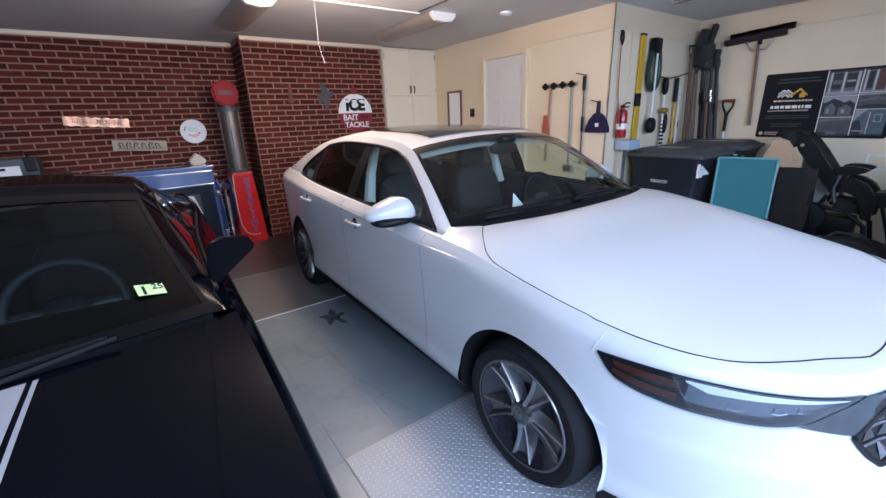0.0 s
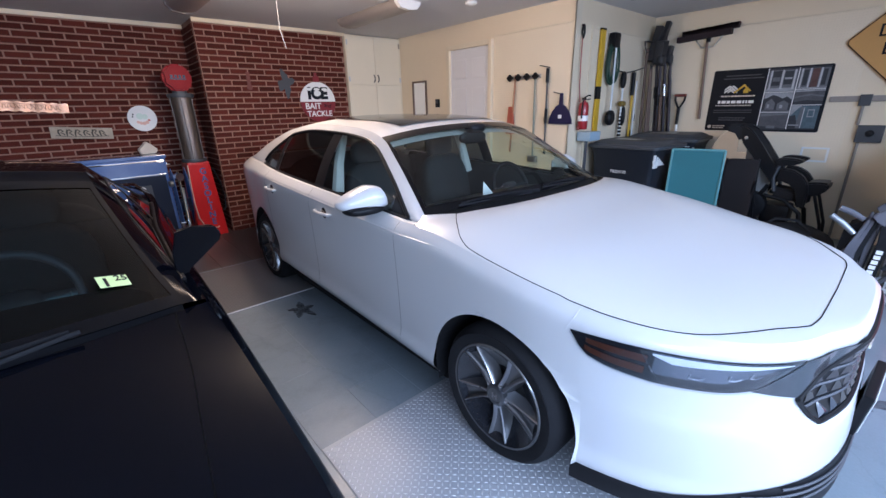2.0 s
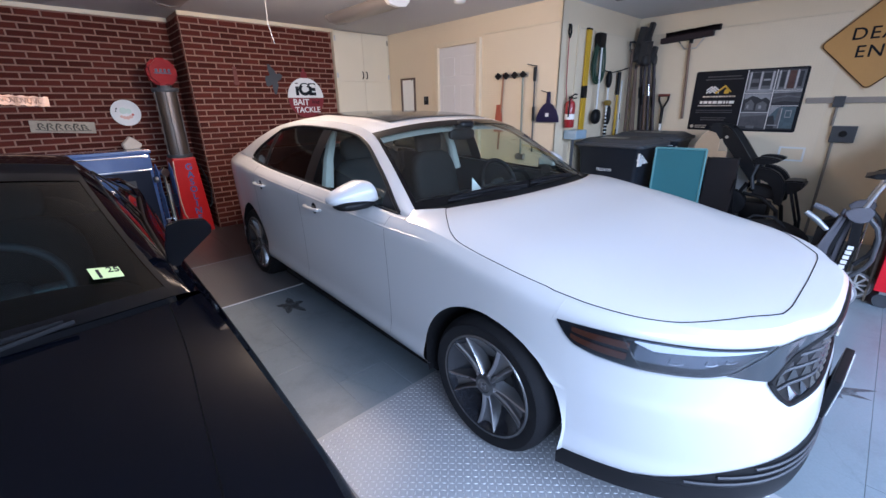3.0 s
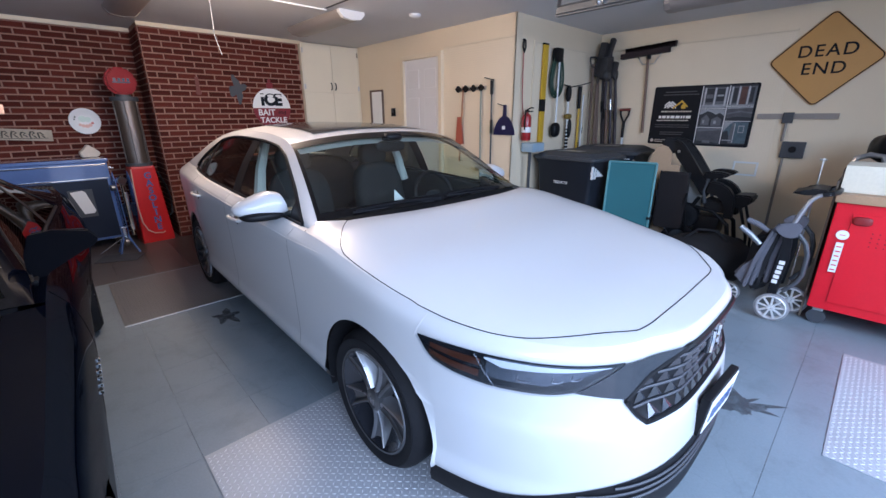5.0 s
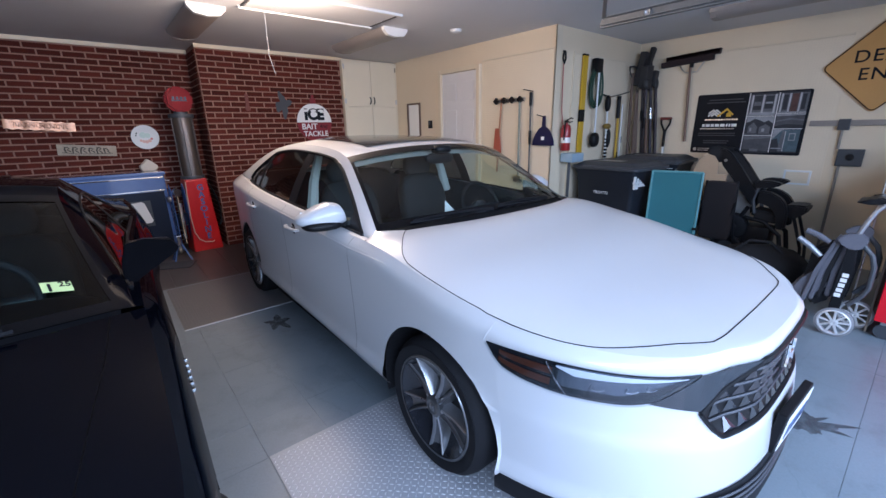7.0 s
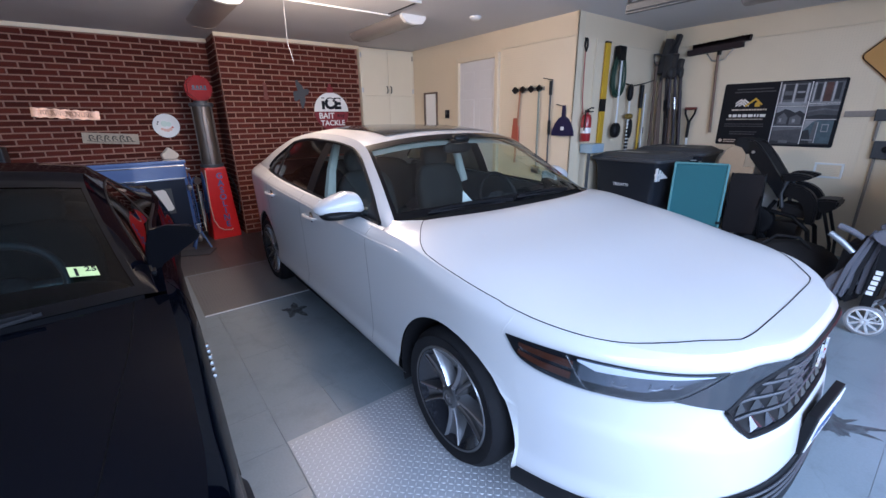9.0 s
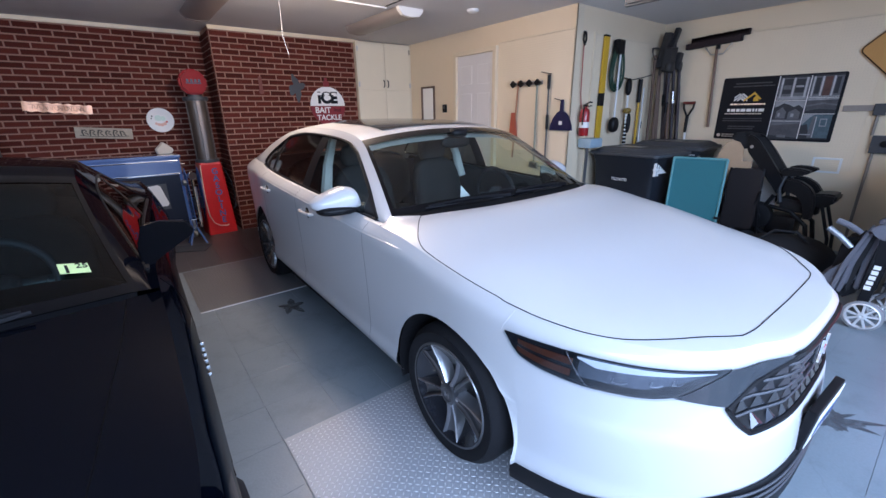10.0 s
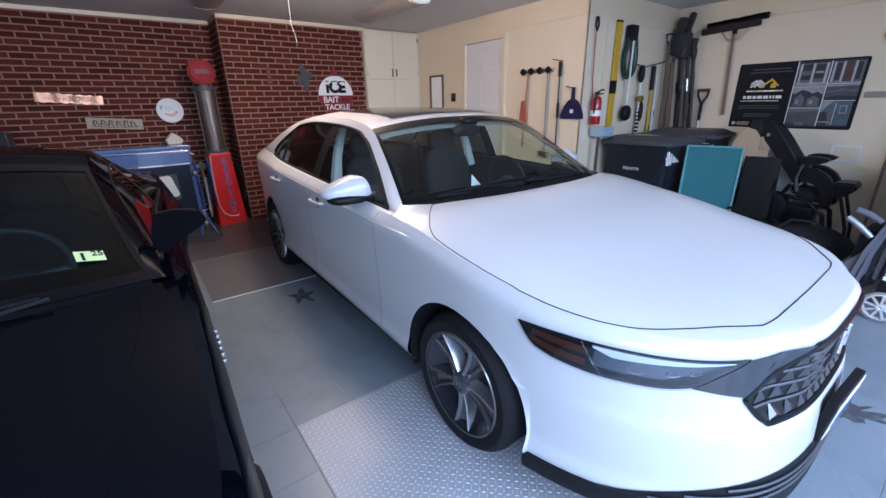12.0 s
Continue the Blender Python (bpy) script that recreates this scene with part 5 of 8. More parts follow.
# ceiling fittings
def fluorescent(x, y0, y1, label, width=0.30):
    t = thing("ceiling_light", label, "ceiling light", pose(x, (y0 + y1) / 2, CEIL), group="fluorescent ceiling lights")
    h = (y1 - y0) / 2
    bm = bmn()
    prof = [(-width / 2, -0.001), (-width / 2 + 0.004, -0.03), (-width / 2 + 0.05, -0.075), (0, -0.088), (width / 2 - 0.05, -0.075), (width / 2 - 0.004, -0.03), (width / 2, -0.001)]
    sheet(bm, [[Vector((u, -h + 0.05 + (2 * h - 0.1) * i / 10, v)) for u, v in prof] for i in range(11)])
    part("diffuser", bm, mat("dull_acrylic_diffuser", (0.30, 0.27, 0.25), 0.35, large=0.1, fine=0.06, bump=0.05), t, "unlit acrylic diffuser", smooth=True)
    for s in (-1, 1):
        bm = bmn()
        prism(bm, [(u * 1.02, v * 1.03) for u, v in prof], s * (h - 0.052), s * h, lambda u, v, d: Vector((u, d, v)))
        part("end_cap", bm, M_WHITE if s < 0 else MATS["dull_acrylic_diffuser"], t, "white end cap" if s < 0 else "")
    return t


fluorescent(2.76, 4.20, 5.45, "unlit fluorescent ceiling light over the dark coupe")
fluorescent(4.54, 3.98, 5.25, "unlit fluorescent ceiling light near the house door")
fluorescent(6.72, 0.30, 1.64, "unlit fluorescent ceiling light over the stored strollers", 0.28)


def attic_hatch():
    t = thing("attic_hatch", "grey ceiling hatch with white edge trim and pull cord", "hatch", pose(3.64, 3.80, CEIL))
    bm = bmn()
    box(bm, -0.62, 0.62, -0.27, 0.27, -0.012, -0.001, 0.002)
    part("hatch_panel", bm, M_CEIL, t)
    for y in (-0.29, 0.29):
        bm = bmn()
        box(bm, -0.66, 0.66, y - 0.016, y + 0.016, -0.024, -0.001, 0.003)
        part("hatch_trim", bm, M_WHITE, t)
    for x in (-0.64, 0.64):
        bm = bmn()
        box(bm, x - 0.006, x + 0.006, -0.274, 0.274, -0.014, -0.001, 0.001)
        part("hatch_gap", bm, M_LID, t)
    bm = bmn()
    tube(bm, [(-0.42 - 0.001 * i + (0.04 * max(0, i - 7) / 3), 0.34, -0.001 - 0.052 * i) for i in range(11)], 0.0024, 6)
    part("pull_cord", bm, mat("grey_white_cord", (0.42, 0.44, 0.48), 0.7), t, smooth=True)


attic_hatch()
t = thing("light_bulb", "warm bare bulb in a ceiling socket", "light bulb", pose(3.05, 3.35, CEIL))
bm = bmn()
lathe(bm, [(0.055, -0.001), (0.05, -0.03), (0.028, -0.05)], Matrix(), 20)
part("socket", bm, M_WHITE, t, smooth=True)
bm = bmn()
lathe(bm, [(0.014, -0.05), (0.02, -0.07), (0.032, -0.10), (0.028, -0.13), (0.0005, -0.142)], Matrix(), 20)
part("bulb", bm, glow("warm_bulb", (1.0, 0.50, 0.18), 25.0), t, "glowing warm bulb", smooth=True)
lamp = new("bulb_light", bpy.data.lights.new("bulb_light", "POINT"))
lamp.data.energy, lamp.data.color, lamp.data.shadow_soft_size = 74.0, (1.0, 0.73, 0.49), 0.19
lamp.matrix_world = Matrix.Translation((3.05, 3.35, CEIL - 0.20))

t = thing("smoke_detector", "small round white smoke detector on the ceiling", "smoke detector", pose(5.14, 3.68, CEIL))
bm = bmn()
lathe(bm, [(0.065, -0.001), (0.062, -0.02), (0.045, -0.034), (0.0005, -0.036)], Matrix(), 24)
part("detector_case", bm, M_WHITE, t, smooth=True)


def door_track():
    galv = mat("dull_galvanised_steel", (0.20, 0.21, 0.22), 0.5, 0.5, large=0.25, fine=0.15, scale=7, bump=0.1)
    t = thing("door_track", "dull galvanised garage door track hung from the ceiling", "door track", pose(5.25, 0.4, CEIL))
    for z in (-0.20, -0.255):
        bm = bmn()
        box(bm, -0.012, 0.028, -1.8, 1.58, z, z + 0.004)
        part("track_flange", bm, galv, t)
    bm = bmn()
    box(bm, 0.024, 0.028, -1.8, 1.58, -0.252, -0.20)
    part("track_web", bm, galv, t)
    for y in (1.55, 0.95, 0.35, -1.2):
        bm = bmn()
        box(bm, -0.016, 0.016, y - 0.002, y + 0.002, -0.20, -0.001)
        box(bm, -0.016, -0.012, y - 0.016, y + 0.016, -0.20, -0.001)
        part("hanger", bm, M_LID if y > 1 else galv, t)
    # angle bolted along the outside of the track, with slots
    bm = bmn()
    box(bm, 0.030, 0.034, 0.2, 1.60, -0.262, -0.205)
    box(bm, 0.030, 0.070, 0.2, 1.60, -0.266, -0.262)
    part("slotted_angle", bm, galv, t)
    for k in range(9):
        bm = bmn()
        box(bm, 0.0342, 0.0352, 0.28 + 0.15 * k, 0.33 + 0.15 * k, -0.240, -0.228)
        part("slot", bm, M_INK, t)
    bm = bmn()
    lathe(bm, [(0.024, -0.012), (0.026, 0.0), (0.024, 0.012), (0.006, 0.013)], pose(0.01, 1.2, -0.226, 0, 90, 0), 16)
    part("roller", bm, M_STEEL, t, smooth=True)


door_track()


# ---- floor plates ----
def tread_plate(x0, x1, y0, y1, label, material=M_DPLATE, edge=False):
    t = thing("tread_plate", label, "floor plate", pose((x0 + x1) / 2, (y0 + y1) / 2, 0.0), group="metal tread plates on the floor")
    hx, hy = (x1 - x0) / 2, (y1 - y0) / 2
    bm = bmn()
    box(bm, -hx, hx, -hy, hy, 0.0005, 0.0045, 0.001)
    part("plate_sheet", bm, material, t)
    vs, fs = [], []
    step = 0.0235
    nx, ny = int(2 * hx / step), int(2 * hy / step)
    for i in range(nx):
        for j in range(ny):
            cx, cy = -hx + (i + 0.5) * step, -hy + (j + 0.5) * step
            a = radians(45 if (i + j) % 2 else -45)
            c, s = math.cos(a), math.sin(a)
            k = len(vs)
            for u, v, w in ((-0.0105, 0, 0.0045), (0, -0.0032, 0.0045), (0.0105, 0, 0.0045), (0, 0.0032, 0.0045), (-0.005, 0, 0.0062), (0.005, 0, 0.0062)):
                vs.append((cx + u * c - v * s, cy + u * s + v * c, w))
            fs += [(k, k + 1, k + 4), (k + 1, k + 5, k + 4), (k + 1, k + 2, k + 5), (k + 2, k + 3, k + 5), (k + 3, k + 4, k + 5), (k + 3, k, k + 4)]
    me = bpy.data.meshes.new("tread_pattern")
    me.from_pydata(vs, [], fs)
    me.materials.append(M_LUG if material is M_DPLATE else material)
    ob = new("tread_pattern", me)
    ob.parent = t
    ob["kind"] = "stuff"
    if edge:
        bm = bmn()
        box(bm, -hx, hx, -hy - 0.012, -hy, 0.0005, 0.007, 0.002)
        part("edge_strip", bm, M_LUG, t, "bright edge strip")
    return t


tread_plate(2.156, 3.376, -0.73, 1.708, "bright aluminium tread plate under the saloon's front wheel")
tread_plate(4.24, 5.46, -1.44, -0.262, "bright aluminium tread plate beside the red workbench")
M_DULL = mat("dull_tread_plate", (0.19, 0.187, 0.19), 0.5, 0.4, large=0.2, fine=0.12, scale=2.5, fscale=140, bump=0.12, rvar=0.3)
tread_plate(2.06, 3.28, 3.50, 4.62, "dull grey tread plate under the saloon's rear wheel", M_DULL, True)


def stain(x, y, r, seed, label, fingers, turn=0.0, film=M_STAIN):
    """A patch with pointed fingers: each is its direction in degrees, its reach and its width in degrees."""
    rnd = random.Random(seed)
    t = thing("oil_stain", label, "stain", pose(x, y, 0, 0, 0, turn), kind="structure")
    bm = bmn()
    n = 180
    ph = [rnd.random() * 6.28 for _ in range(3)]
    c = bm.verts.new((0, 0, 0.0014))
    ring = []
    for i in range(n):
        a = 360 * i / n
        q = 1.0 + 0.10 * math.sin(5 * radians(a) + ph[0]) + 0.07 * math.sin(11 * radians(a) + ph[1]) + 0.05 * math.sin(23 * radians(a) + ph[2])
        for d, reach, wide in fingers:
            e = abs((a - d + 180) % 360 - 180) / wide
            q += reach * max(0.0, 1 - e) ** 1.3
        ring.append(bm.verts.new((q * r * math.cos(radians(a)), q * r * math.sin(radians(a)), 0.0012)))
    for i in range(n):
        bm.faces.new((ring[i], ring[(i + 1) % n], c))
    part("stain_patch", bm, film, t)


stain(2.675, 3.16, 0.068, 3, "dark star-shaped oil stain on the concrete", ((75, 1.3, 26), (140, 0.7, 24), (240, 1.3, 24), (285, 1.6, 22), (5, 0.5, 30)))
stain(4.38, 0.10, 0.085, 8, "dark streaked oil stain on the concrete before the saloon", ((-52, 1.9, 9), (-30, 0.9, 10), (-80, 1.0, 10), (-66, 0.6, 22), (24, 1.1, 20), (150, 0.5, 40)), 0, M_SMEAR)


# ---- things along the back wall ----


def bars(bm, x, z, w, h, y=-0.003, seed=0):
    """A line of unreadable writing as short upright bars between x and x + w."""
    rnd = random.Random(seed)
    u = 0.0
    while u < w - h * 0.4:
        k = min(w - u, h * (0.5 + 1.6 * rnd.random()))
        box(bm, x + u, x + u + k, y, y + 0.0015, z - h / 2, z + h / 2)
        u += k + h * 0.35


def gas_pump():
    t = thing("gas_pump", "orange-red old gas pump with steel cylinder and red globe", "gas pump", pose(2.70, 6.16, 0, 0, 0, 4))
    bm = bmn()
    rows = []
    for z, hw, hd in ((0.0, 0.172, 0.16), (0.02, 0.175, 0.165), (0.92, 0.128, 0.125), (0.945, 0.122, 0.12)):
        c = 0.012
        rows.append([Vector((x, y, z)) for x, y in ((-hw + c, -hd), (hw - c, -hd), (hw, -hd + c), (hw, hd - c), (hw - c, hd), (-hw + c, hd), (-hw, hd - c), (-hw, -hd + c))])
    v = sheet(bm, rows, True)
    bm.faces.new(v[-1])
    part("pump_body", bm, M_PUMP, t)
    for z0, z1, r in ((0.945, 0.985, 0.135), (1.70, 1.745, 0.135)):
        bm = bmn()
        lathe(bm, [(0.02, z0), (r, z0), (r + 0.006, (z0 + z1) / 2), (r, z1), (0.02, z1)], Matrix(), 32)
        part("cylinder_collar", bm, M_LID, t, smooth=True)
    bm = bmn()
    lathe(bm, [(0.118, 0.985), (0.118, 1.70)], Matrix(), 40)
    part("steel_cylinder", bm, mat("perforated_steel", (0.15, 0.125, 0.11), 0.32, 0.85, large=0.1, fine=0.25, fscale=240, bump=0.5), t, "perforated steel cylinder", smooth=True)
    for a in range(0, 360, 60):
        bm = bmn()
        x, y = 0.128 * math.cos(radians(a + 15)), 0.128 * math.sin(radians(a + 15))
        cyl(bm, (x, y, 0.975), (x, y, 1.71), 0.006, seg=8)
        part("guard_rod", bm, MATS["perforated_steel"], t, smooth=True)
    g = new("globe")
    g.parent = t
    g.matrix_local = pose(0.0, 0.0, 1.915)
    bm = bmn()
    lathe(bm, [(0.05, -0.172), (0.075, -0.17), (0.075, -0.145)], Matrix(), 24)
    disc = bmn()
    prism(disc, [(0.166 * math.cos(radians(22.5 + 45 * k)), 0.166 * math.sin(radians(22.5 + 45 * k))) for k in range(8)], -0.055, 0.055, lambda u, v, w: Vector((u, w, v)))
    bmesh.ops.bevel(disc, geom=list(disc.edges), offset=0.026, segments=4, affect="EDGES")
    part("globe_neck", bm, M_LID, g, smooth=True)
    part("globe_glass", disc, mat("dark_red_glass", (0.24, 0.005, 0.009), 0.45, large=0.1, fine=0.05, bump=0, spec=0.15), g, "dark red glass globe", smooth=True)
    bm = bmn()
    box(bm, -0.085, 0.085, -0.059, -0.0565, -0.018, -0.004)
    for x in (-0.075, -0.03, 0.012, 0.055):
        box(bm, x, x + 0.026, -0.059, -0.0565, 0.0, 0.034)
    part("globe_mark", bm, M_NAVY, g)
    for i, ch in enumerate("GASOLINE"):
        z = 0.83 - i * 0.092
        hd = 0.165 - (z - 0.02) / 0.9 * 0.04
        text(ch, 0.105, pose(0.03, -hd - 0.002, z, 87.5, 0, 0), M_BLUE, t, "letter", bold=0.003)
    bm = bmn()
    tube(bm, [(-0.125, -0.135, 0.92), (-0.138, -0.155, 0.75), (-0.148, -0.175, 0.45), (-0.138, -0.19, 0.27), (-0.10, -0.20, 0.17), (-0.04, -0.205, 0.125), (0.05, -0.20, 0.11), (0.075, -0.165, 0.115)], 0.0065, 8)
    part("pump_hose", bm, mat("pale_hose", (0.55, 0.42, 0.34), 0.5), t, "pale rubber hose", smooth=True)
    bm = bmn()
    tube(bm, [(0.12, -0.06, 0.90), (0.17, -0.09, 0.82), (0.215, -0.10, 0.66), (0.235, -0.10, 0.48), (0.215, -0.11, 0.34), (0.18, -0.11, 0.30)], [0.009, 0.009, 0.009, 0.010, 0.014, 0.012], 8)
    part("nozzle", bm, M_BLACK, t, smooth=True)


gas_pump()


def tool_chest():
    t = thing("tool_chest", "blue steel tool chest with chrome edges and dark door", "tool chest", pose(1.78, 6.32, 0, 0, 0, 2))
    bm = bmn()
    box(bm, -0.60, 0.60, -0.20, 0.24, 0.10, 1.02, 0.004)
    part("chest_body", bm, M_BLUE, t)
    bm = bmn()
    box(bm, -0.615, 0.615, -0.225, 0.25, 1.022, 1.062, 0.008)
    part("chest_lid", bm, M_BLUE, t, "blue lid")
    d = new("drawer")
    d.parent = t
    bm = bmn()
    box(bm, -0.575, 0.575, -0.222, -0.202, 0.845, 0.985, 0.005)
    part("drawer_front", bm, M_BLUE, d)
    for z in (0.995, 0.835):
        bm = bmn()
        box(bm, -0.58, 0.58, -0.232, -0.202, z - 0.006, z + 0.006, 0.003)
        part("chrome_strip", bm, M_CHROME, t, "chrome edge strip")
    bm = bmn()
    box(bm, -0.575, 0.565, -0.214, -0.202, 0.13, 0.82, 0.004)
    part("chest_door", bm, M_BLUE_DK, t, "dark blue door")
    bm = bmn()
    prism(bm, [(0.20, 0.70), (0.31, 0.71), (0.335, 0.69), (0.39, 0.47), (0.37, 0.44), (0.28, 0.44)], -0.219, -0.2175, lambda u, v, w: Vector((u, w, v)))
    part("door_label", bm, M_WHITE, t, "white paper label")
    bm = bmn()
    box(bm, 0.18, 0.40, -0.2165, -0.2145, 0.40, 0.72)
    part("door_plate", bm, M_LID, t)
    bm = bmn()
    tube(bm, [(0.60, -0.05, 0.93), (0.66, -0.05, 0.93), (0.66, 0.14, 0.93), (0.60, 0.14, 0.93)], 0.010, 8)
    part("side_handle", bm, M_CHROME, t, smooth=True)
    for x in (-0.52, 0.52):
        for y in (-0.14, 0.18):
            c = new("caster")
            c.parent = t
            bm = bmn()
            cyl(bm, (x - 0.016, y, 0.045), (x + 0.016, y, 0.045), 0.045, seg=20)
            part("caster_wheel", bm, M_RUBBER, c, smooth=True)
            bm = bmn()
            box(bm, x - 0.028, x + 0.028, y - 0.02, y + 0.02, 0.088, 0.10, 0.002)
            part("caster_fork", bm, M_STEEL, c)
    # pale folded cloth cap on the lid is a thing of its own
    b = thing("paper_bag", "small crumpled off-white paper bag on the tool chest", "paper bag", pose(2.27, 6.40, 1.064, 0, 0, 20))
    bm = bmn()
    prism(bm, [(-0.085, 0.0), (0.07, 0.0), (0.105, 0.045), (0.06, 0.10), (0.0, 0.145), (-0.05, 0.10), (-0.10, 0.06)], -0.035, 0.03, lambda u, v, w: Vector((u, w + 0.15 * v, v)))
    bmesh.ops.bevel(bm, geom=list(bm.edges), offset=0.008, segments=2, affect="EDGES")
    for v in bm.verts:
        v.co += noise.noise_vector(v.co * 22) * 0.008
        v.co.z = max(v.co.z, 0.0)
    part("bag_sheet", bm, mat("off_white_paper", (0.68, 0.60, 0.50), 0.8), b)


tool_chest()


def floor_jack():
    t = thing("floor_jack", "blue trolley jack standing on end with chrome parts", "floor jack", pose(2.475, 6.06, 0, 0, 0, 12))
    for x in (-0.075, 0.075):
        bm = bmn()
        prism(bm, [(-0.05, 0.05), (0.05, 0.05), (0.06, 0.25), (0.045, 0.82), (0.0, 0.90), (-0.045, 0.82), (-0.06, 0.25)], x - 0.004, x + 0.004, lambda u, v, w: Vector((w, u, v)))
        part("side_plate", bm, M_BLUE, t)
    bm = bmn()
    cyl(bm, (0, -0.02, 0.20), (0, -0.02, 0.66), 0.028, seg=16)
    part("ram", bm, M_CHROME, t, smooth=True)
    bm = bmn()
    tube(bm, [(-0.03, -0.07, 0.86), (-0.035, -0.075, 0.6), (-0.04, -0.085, 0.3), (-0.05, -0.13, 0.15)], 0.014, 8)
    part("jack_handle", bm, M_CHROME, t, smooth=True)
    bm = bmn()
    box(bm, -0.07, 0.07, -0.03, 0.03, 0.36, 0.52, 0.01)
    part("power_unit", bm, M_BLUE_DK, t)
    bm = bmn()
    cyl(bm, (-0.02, -0.09, 0.80), (-0.02, -0.03, 0.80), 0.045, 0.05, 20)
    part("saddle", bm, M_CHROME, t, smooth=True)
    for x in (-0.10, 0.10):
        for z in (0.05, 0.72):
            bm = bmn()
            cyl(bm, (x - 0.018, 0.0, z), (x + 0.018, 0.0, z), 0.05 if z < 0.5 else 0.035, seg=20)
            part("jack_wheel", bm, M_STEEL, t, smooth=True)
    c = thing("jack_stand", "small blue and chrome jack stand on the floor", "jack stand", pose(2.36, 5.72, 0))
    for sx in (-1, 1):
        for sy in (-1, 1):
            bm = bmn()
            tube(bm, [(sx * 0.09, sy * 0.08, 0.0), (sx * 0.02, sy * 0.02, 0.20)], [0.012, 0.010], 6)
            part("stand_leg", bm, M_BLUE, c)
    bm = bmn()
    cyl(bm, (0, 0, 0.17), (0, 0, 0.30), 0.018, seg=12)
    part("stand_post", bm, M_CHROME, c, smooth=True)
    bm = bmn()
    box(bm, -0.03, 0.03, -0.05, 0.05, 0.30, 0.315, 0.004)
    part("stand_saddle", bm, M_CHROME, c)
    bm = bmn()
    tube(bm, [(-0.005, -0.03, 0.20), (-0.26, 0.02, 0.03)], 0.006, 6)
    part("stand_lever", bm, M_CHROME, c)
    k = thing("creeper_board", "dark board lying on the floor by the jack", "board", pose(2.25, 5.50, 0, 0, 0, -25))
    bm = bmn()
    box(bm, -0.20, 0.20, -0.13, 0.13, 0.001, 0.012, 0.003)
    part("board_sheet", bm, M_LID, k)


floor_jack()


def wall_signs():
    t = thing("metal_sign", "bent copper-toned metal sign with worn lettering", "sign", pose(1.36, BY - 0.03, 1.625, 0, 4.5, 0))
    bm = bmn()
    rows = [[Vector((-0.30 + 0.60 * i / 24, -0.006 * math.sin(i * 0.9) - 0.004, z + 0.006 * math.sin(i * 1.7))) for i in range(25)] for z in (-0.05, 0.0, 0.05)]
    sheet(bm, rows)
    sheet(bm, [[p + Vector((0, 0.003, 0)) for p in r] for r in rows])
    part("sign_sheet", bm, mat("copper_sheet", (0.62, 0.33, 0.20), 0.35, 0.6, large=0.25, fine=0.2, scale=14, bump=0.3), t, smooth=True)
    bm = bmn()
    rnd = random.Random(4)
    for i in range(11):
        x = -0.215 + i * 0.041
        h = 0.018 + 0.012 * rnd.random()
        k = rnd.uniform(-0.012, 0.012)
        tube(bm, [(x, -0.0135, -h), (x + 0.010 + k, -0.0145, -0.2 * h), (x + 0.004, -0.0145, h), (x + 0.022, -0.0145, 0.6 * h), (x + 0.030 + k, -0.0145, -0.5 * h), (x + 0.042, -0.0135, -0.8 * h)], rnd.uniform(0.0022, 0.0042), 5)
    tube(bm, [(-0.25, -0.0135, 0.026), (-0.12, -0.014, 0.034), (0.05, -0.014, 0.027), (0.24, -0.0135, 0.034)], 0.0022, 5)
    part("sign_lettering", bm, mat("dull_copper", (0.33, 0.17, 0.11), 0.5, 0.4), t)
    t = thing("wooden_sign", "weathered grey board with dark script bars", "sign", pose(1.715, BY - 0.025, 1.335, 0, 4.0, 0))
    bm = bmn()
    box(bm, -0.275, 0.275, -0.012, 0.008, -0.062, 0.062, 0.003)
    part("sign_board", bm, mat("weathered_board", (0.42, 0.36, 0.28), 0.8, large=0.25, fine=0.2, scale=8, bump=0.3), t)
    bm = bmn()
    rnd = random.Random(11)
    for i in range(6):
        x = -0.215 + i * 0.073
        h = 0.030 + 0.012 * rnd.random()
        a, b, c = (rnd.uniform(-0.010, 0.010) for _ in range(3))
        tube(bm, [(x + 0.012 + a, -0.0135, h), (x + 0.006, -0.0135, 0.1 * h), (x + 0.012 + b, -0.0135, -h)], [0.007, 0.0085, 0.006], 6)
        tube(bm, [(x + 0.006, -0.0135, 0.8 * h), (x + 0.036 + c, -0.0135, 0.9 * h), (x + 0.050, -0.0135, 0.4 * h + a), (x + 0.026, -0.0135, 0.05 * h), (x + 0.048 + b, -0.0135, -0.4 * h), (x + 0.060, -0.0135, -0.8 * h)], [0.004, 0.007, 0.0075, 0.005, 0.0075, 0.005], 6)
    tube(bm, [(-0.235, -0.0135, -0.030), (-0.10, -0.0135, -0.044), (0.08, -0.0135, -0.038), (0.235, -0.0135, -0.028)], 0.0032, 6)
    part("sign_script", bm, mat("faded_brown_ink", (0.075, 0.068, 0.055), 0.8), t)
    t = thing("wall_plate", "round white plate with faint red and green decoration", "plate", pose(2.315, BY - 0.02, 1.475))
    bm = bmn()
    lathe(bm, [(0.0005, 0.012), (0.09, 0.012), (0.105, 0.02), (0.148, 0.032), (0.150, 0.030), (0.105, 0.012), (0.02, 0.002)], pose(0, 0, 0, 90, 0, 0), 40)
    part("plate_dish", bm, M_WHITE, t, smooth=True)
    pale_rose, pale_green = mat("pale_rose", (0.70, 0.44, 0.36), 0.5), mat("pale_green", (0.60, 0.72, 0.65), 0.5)
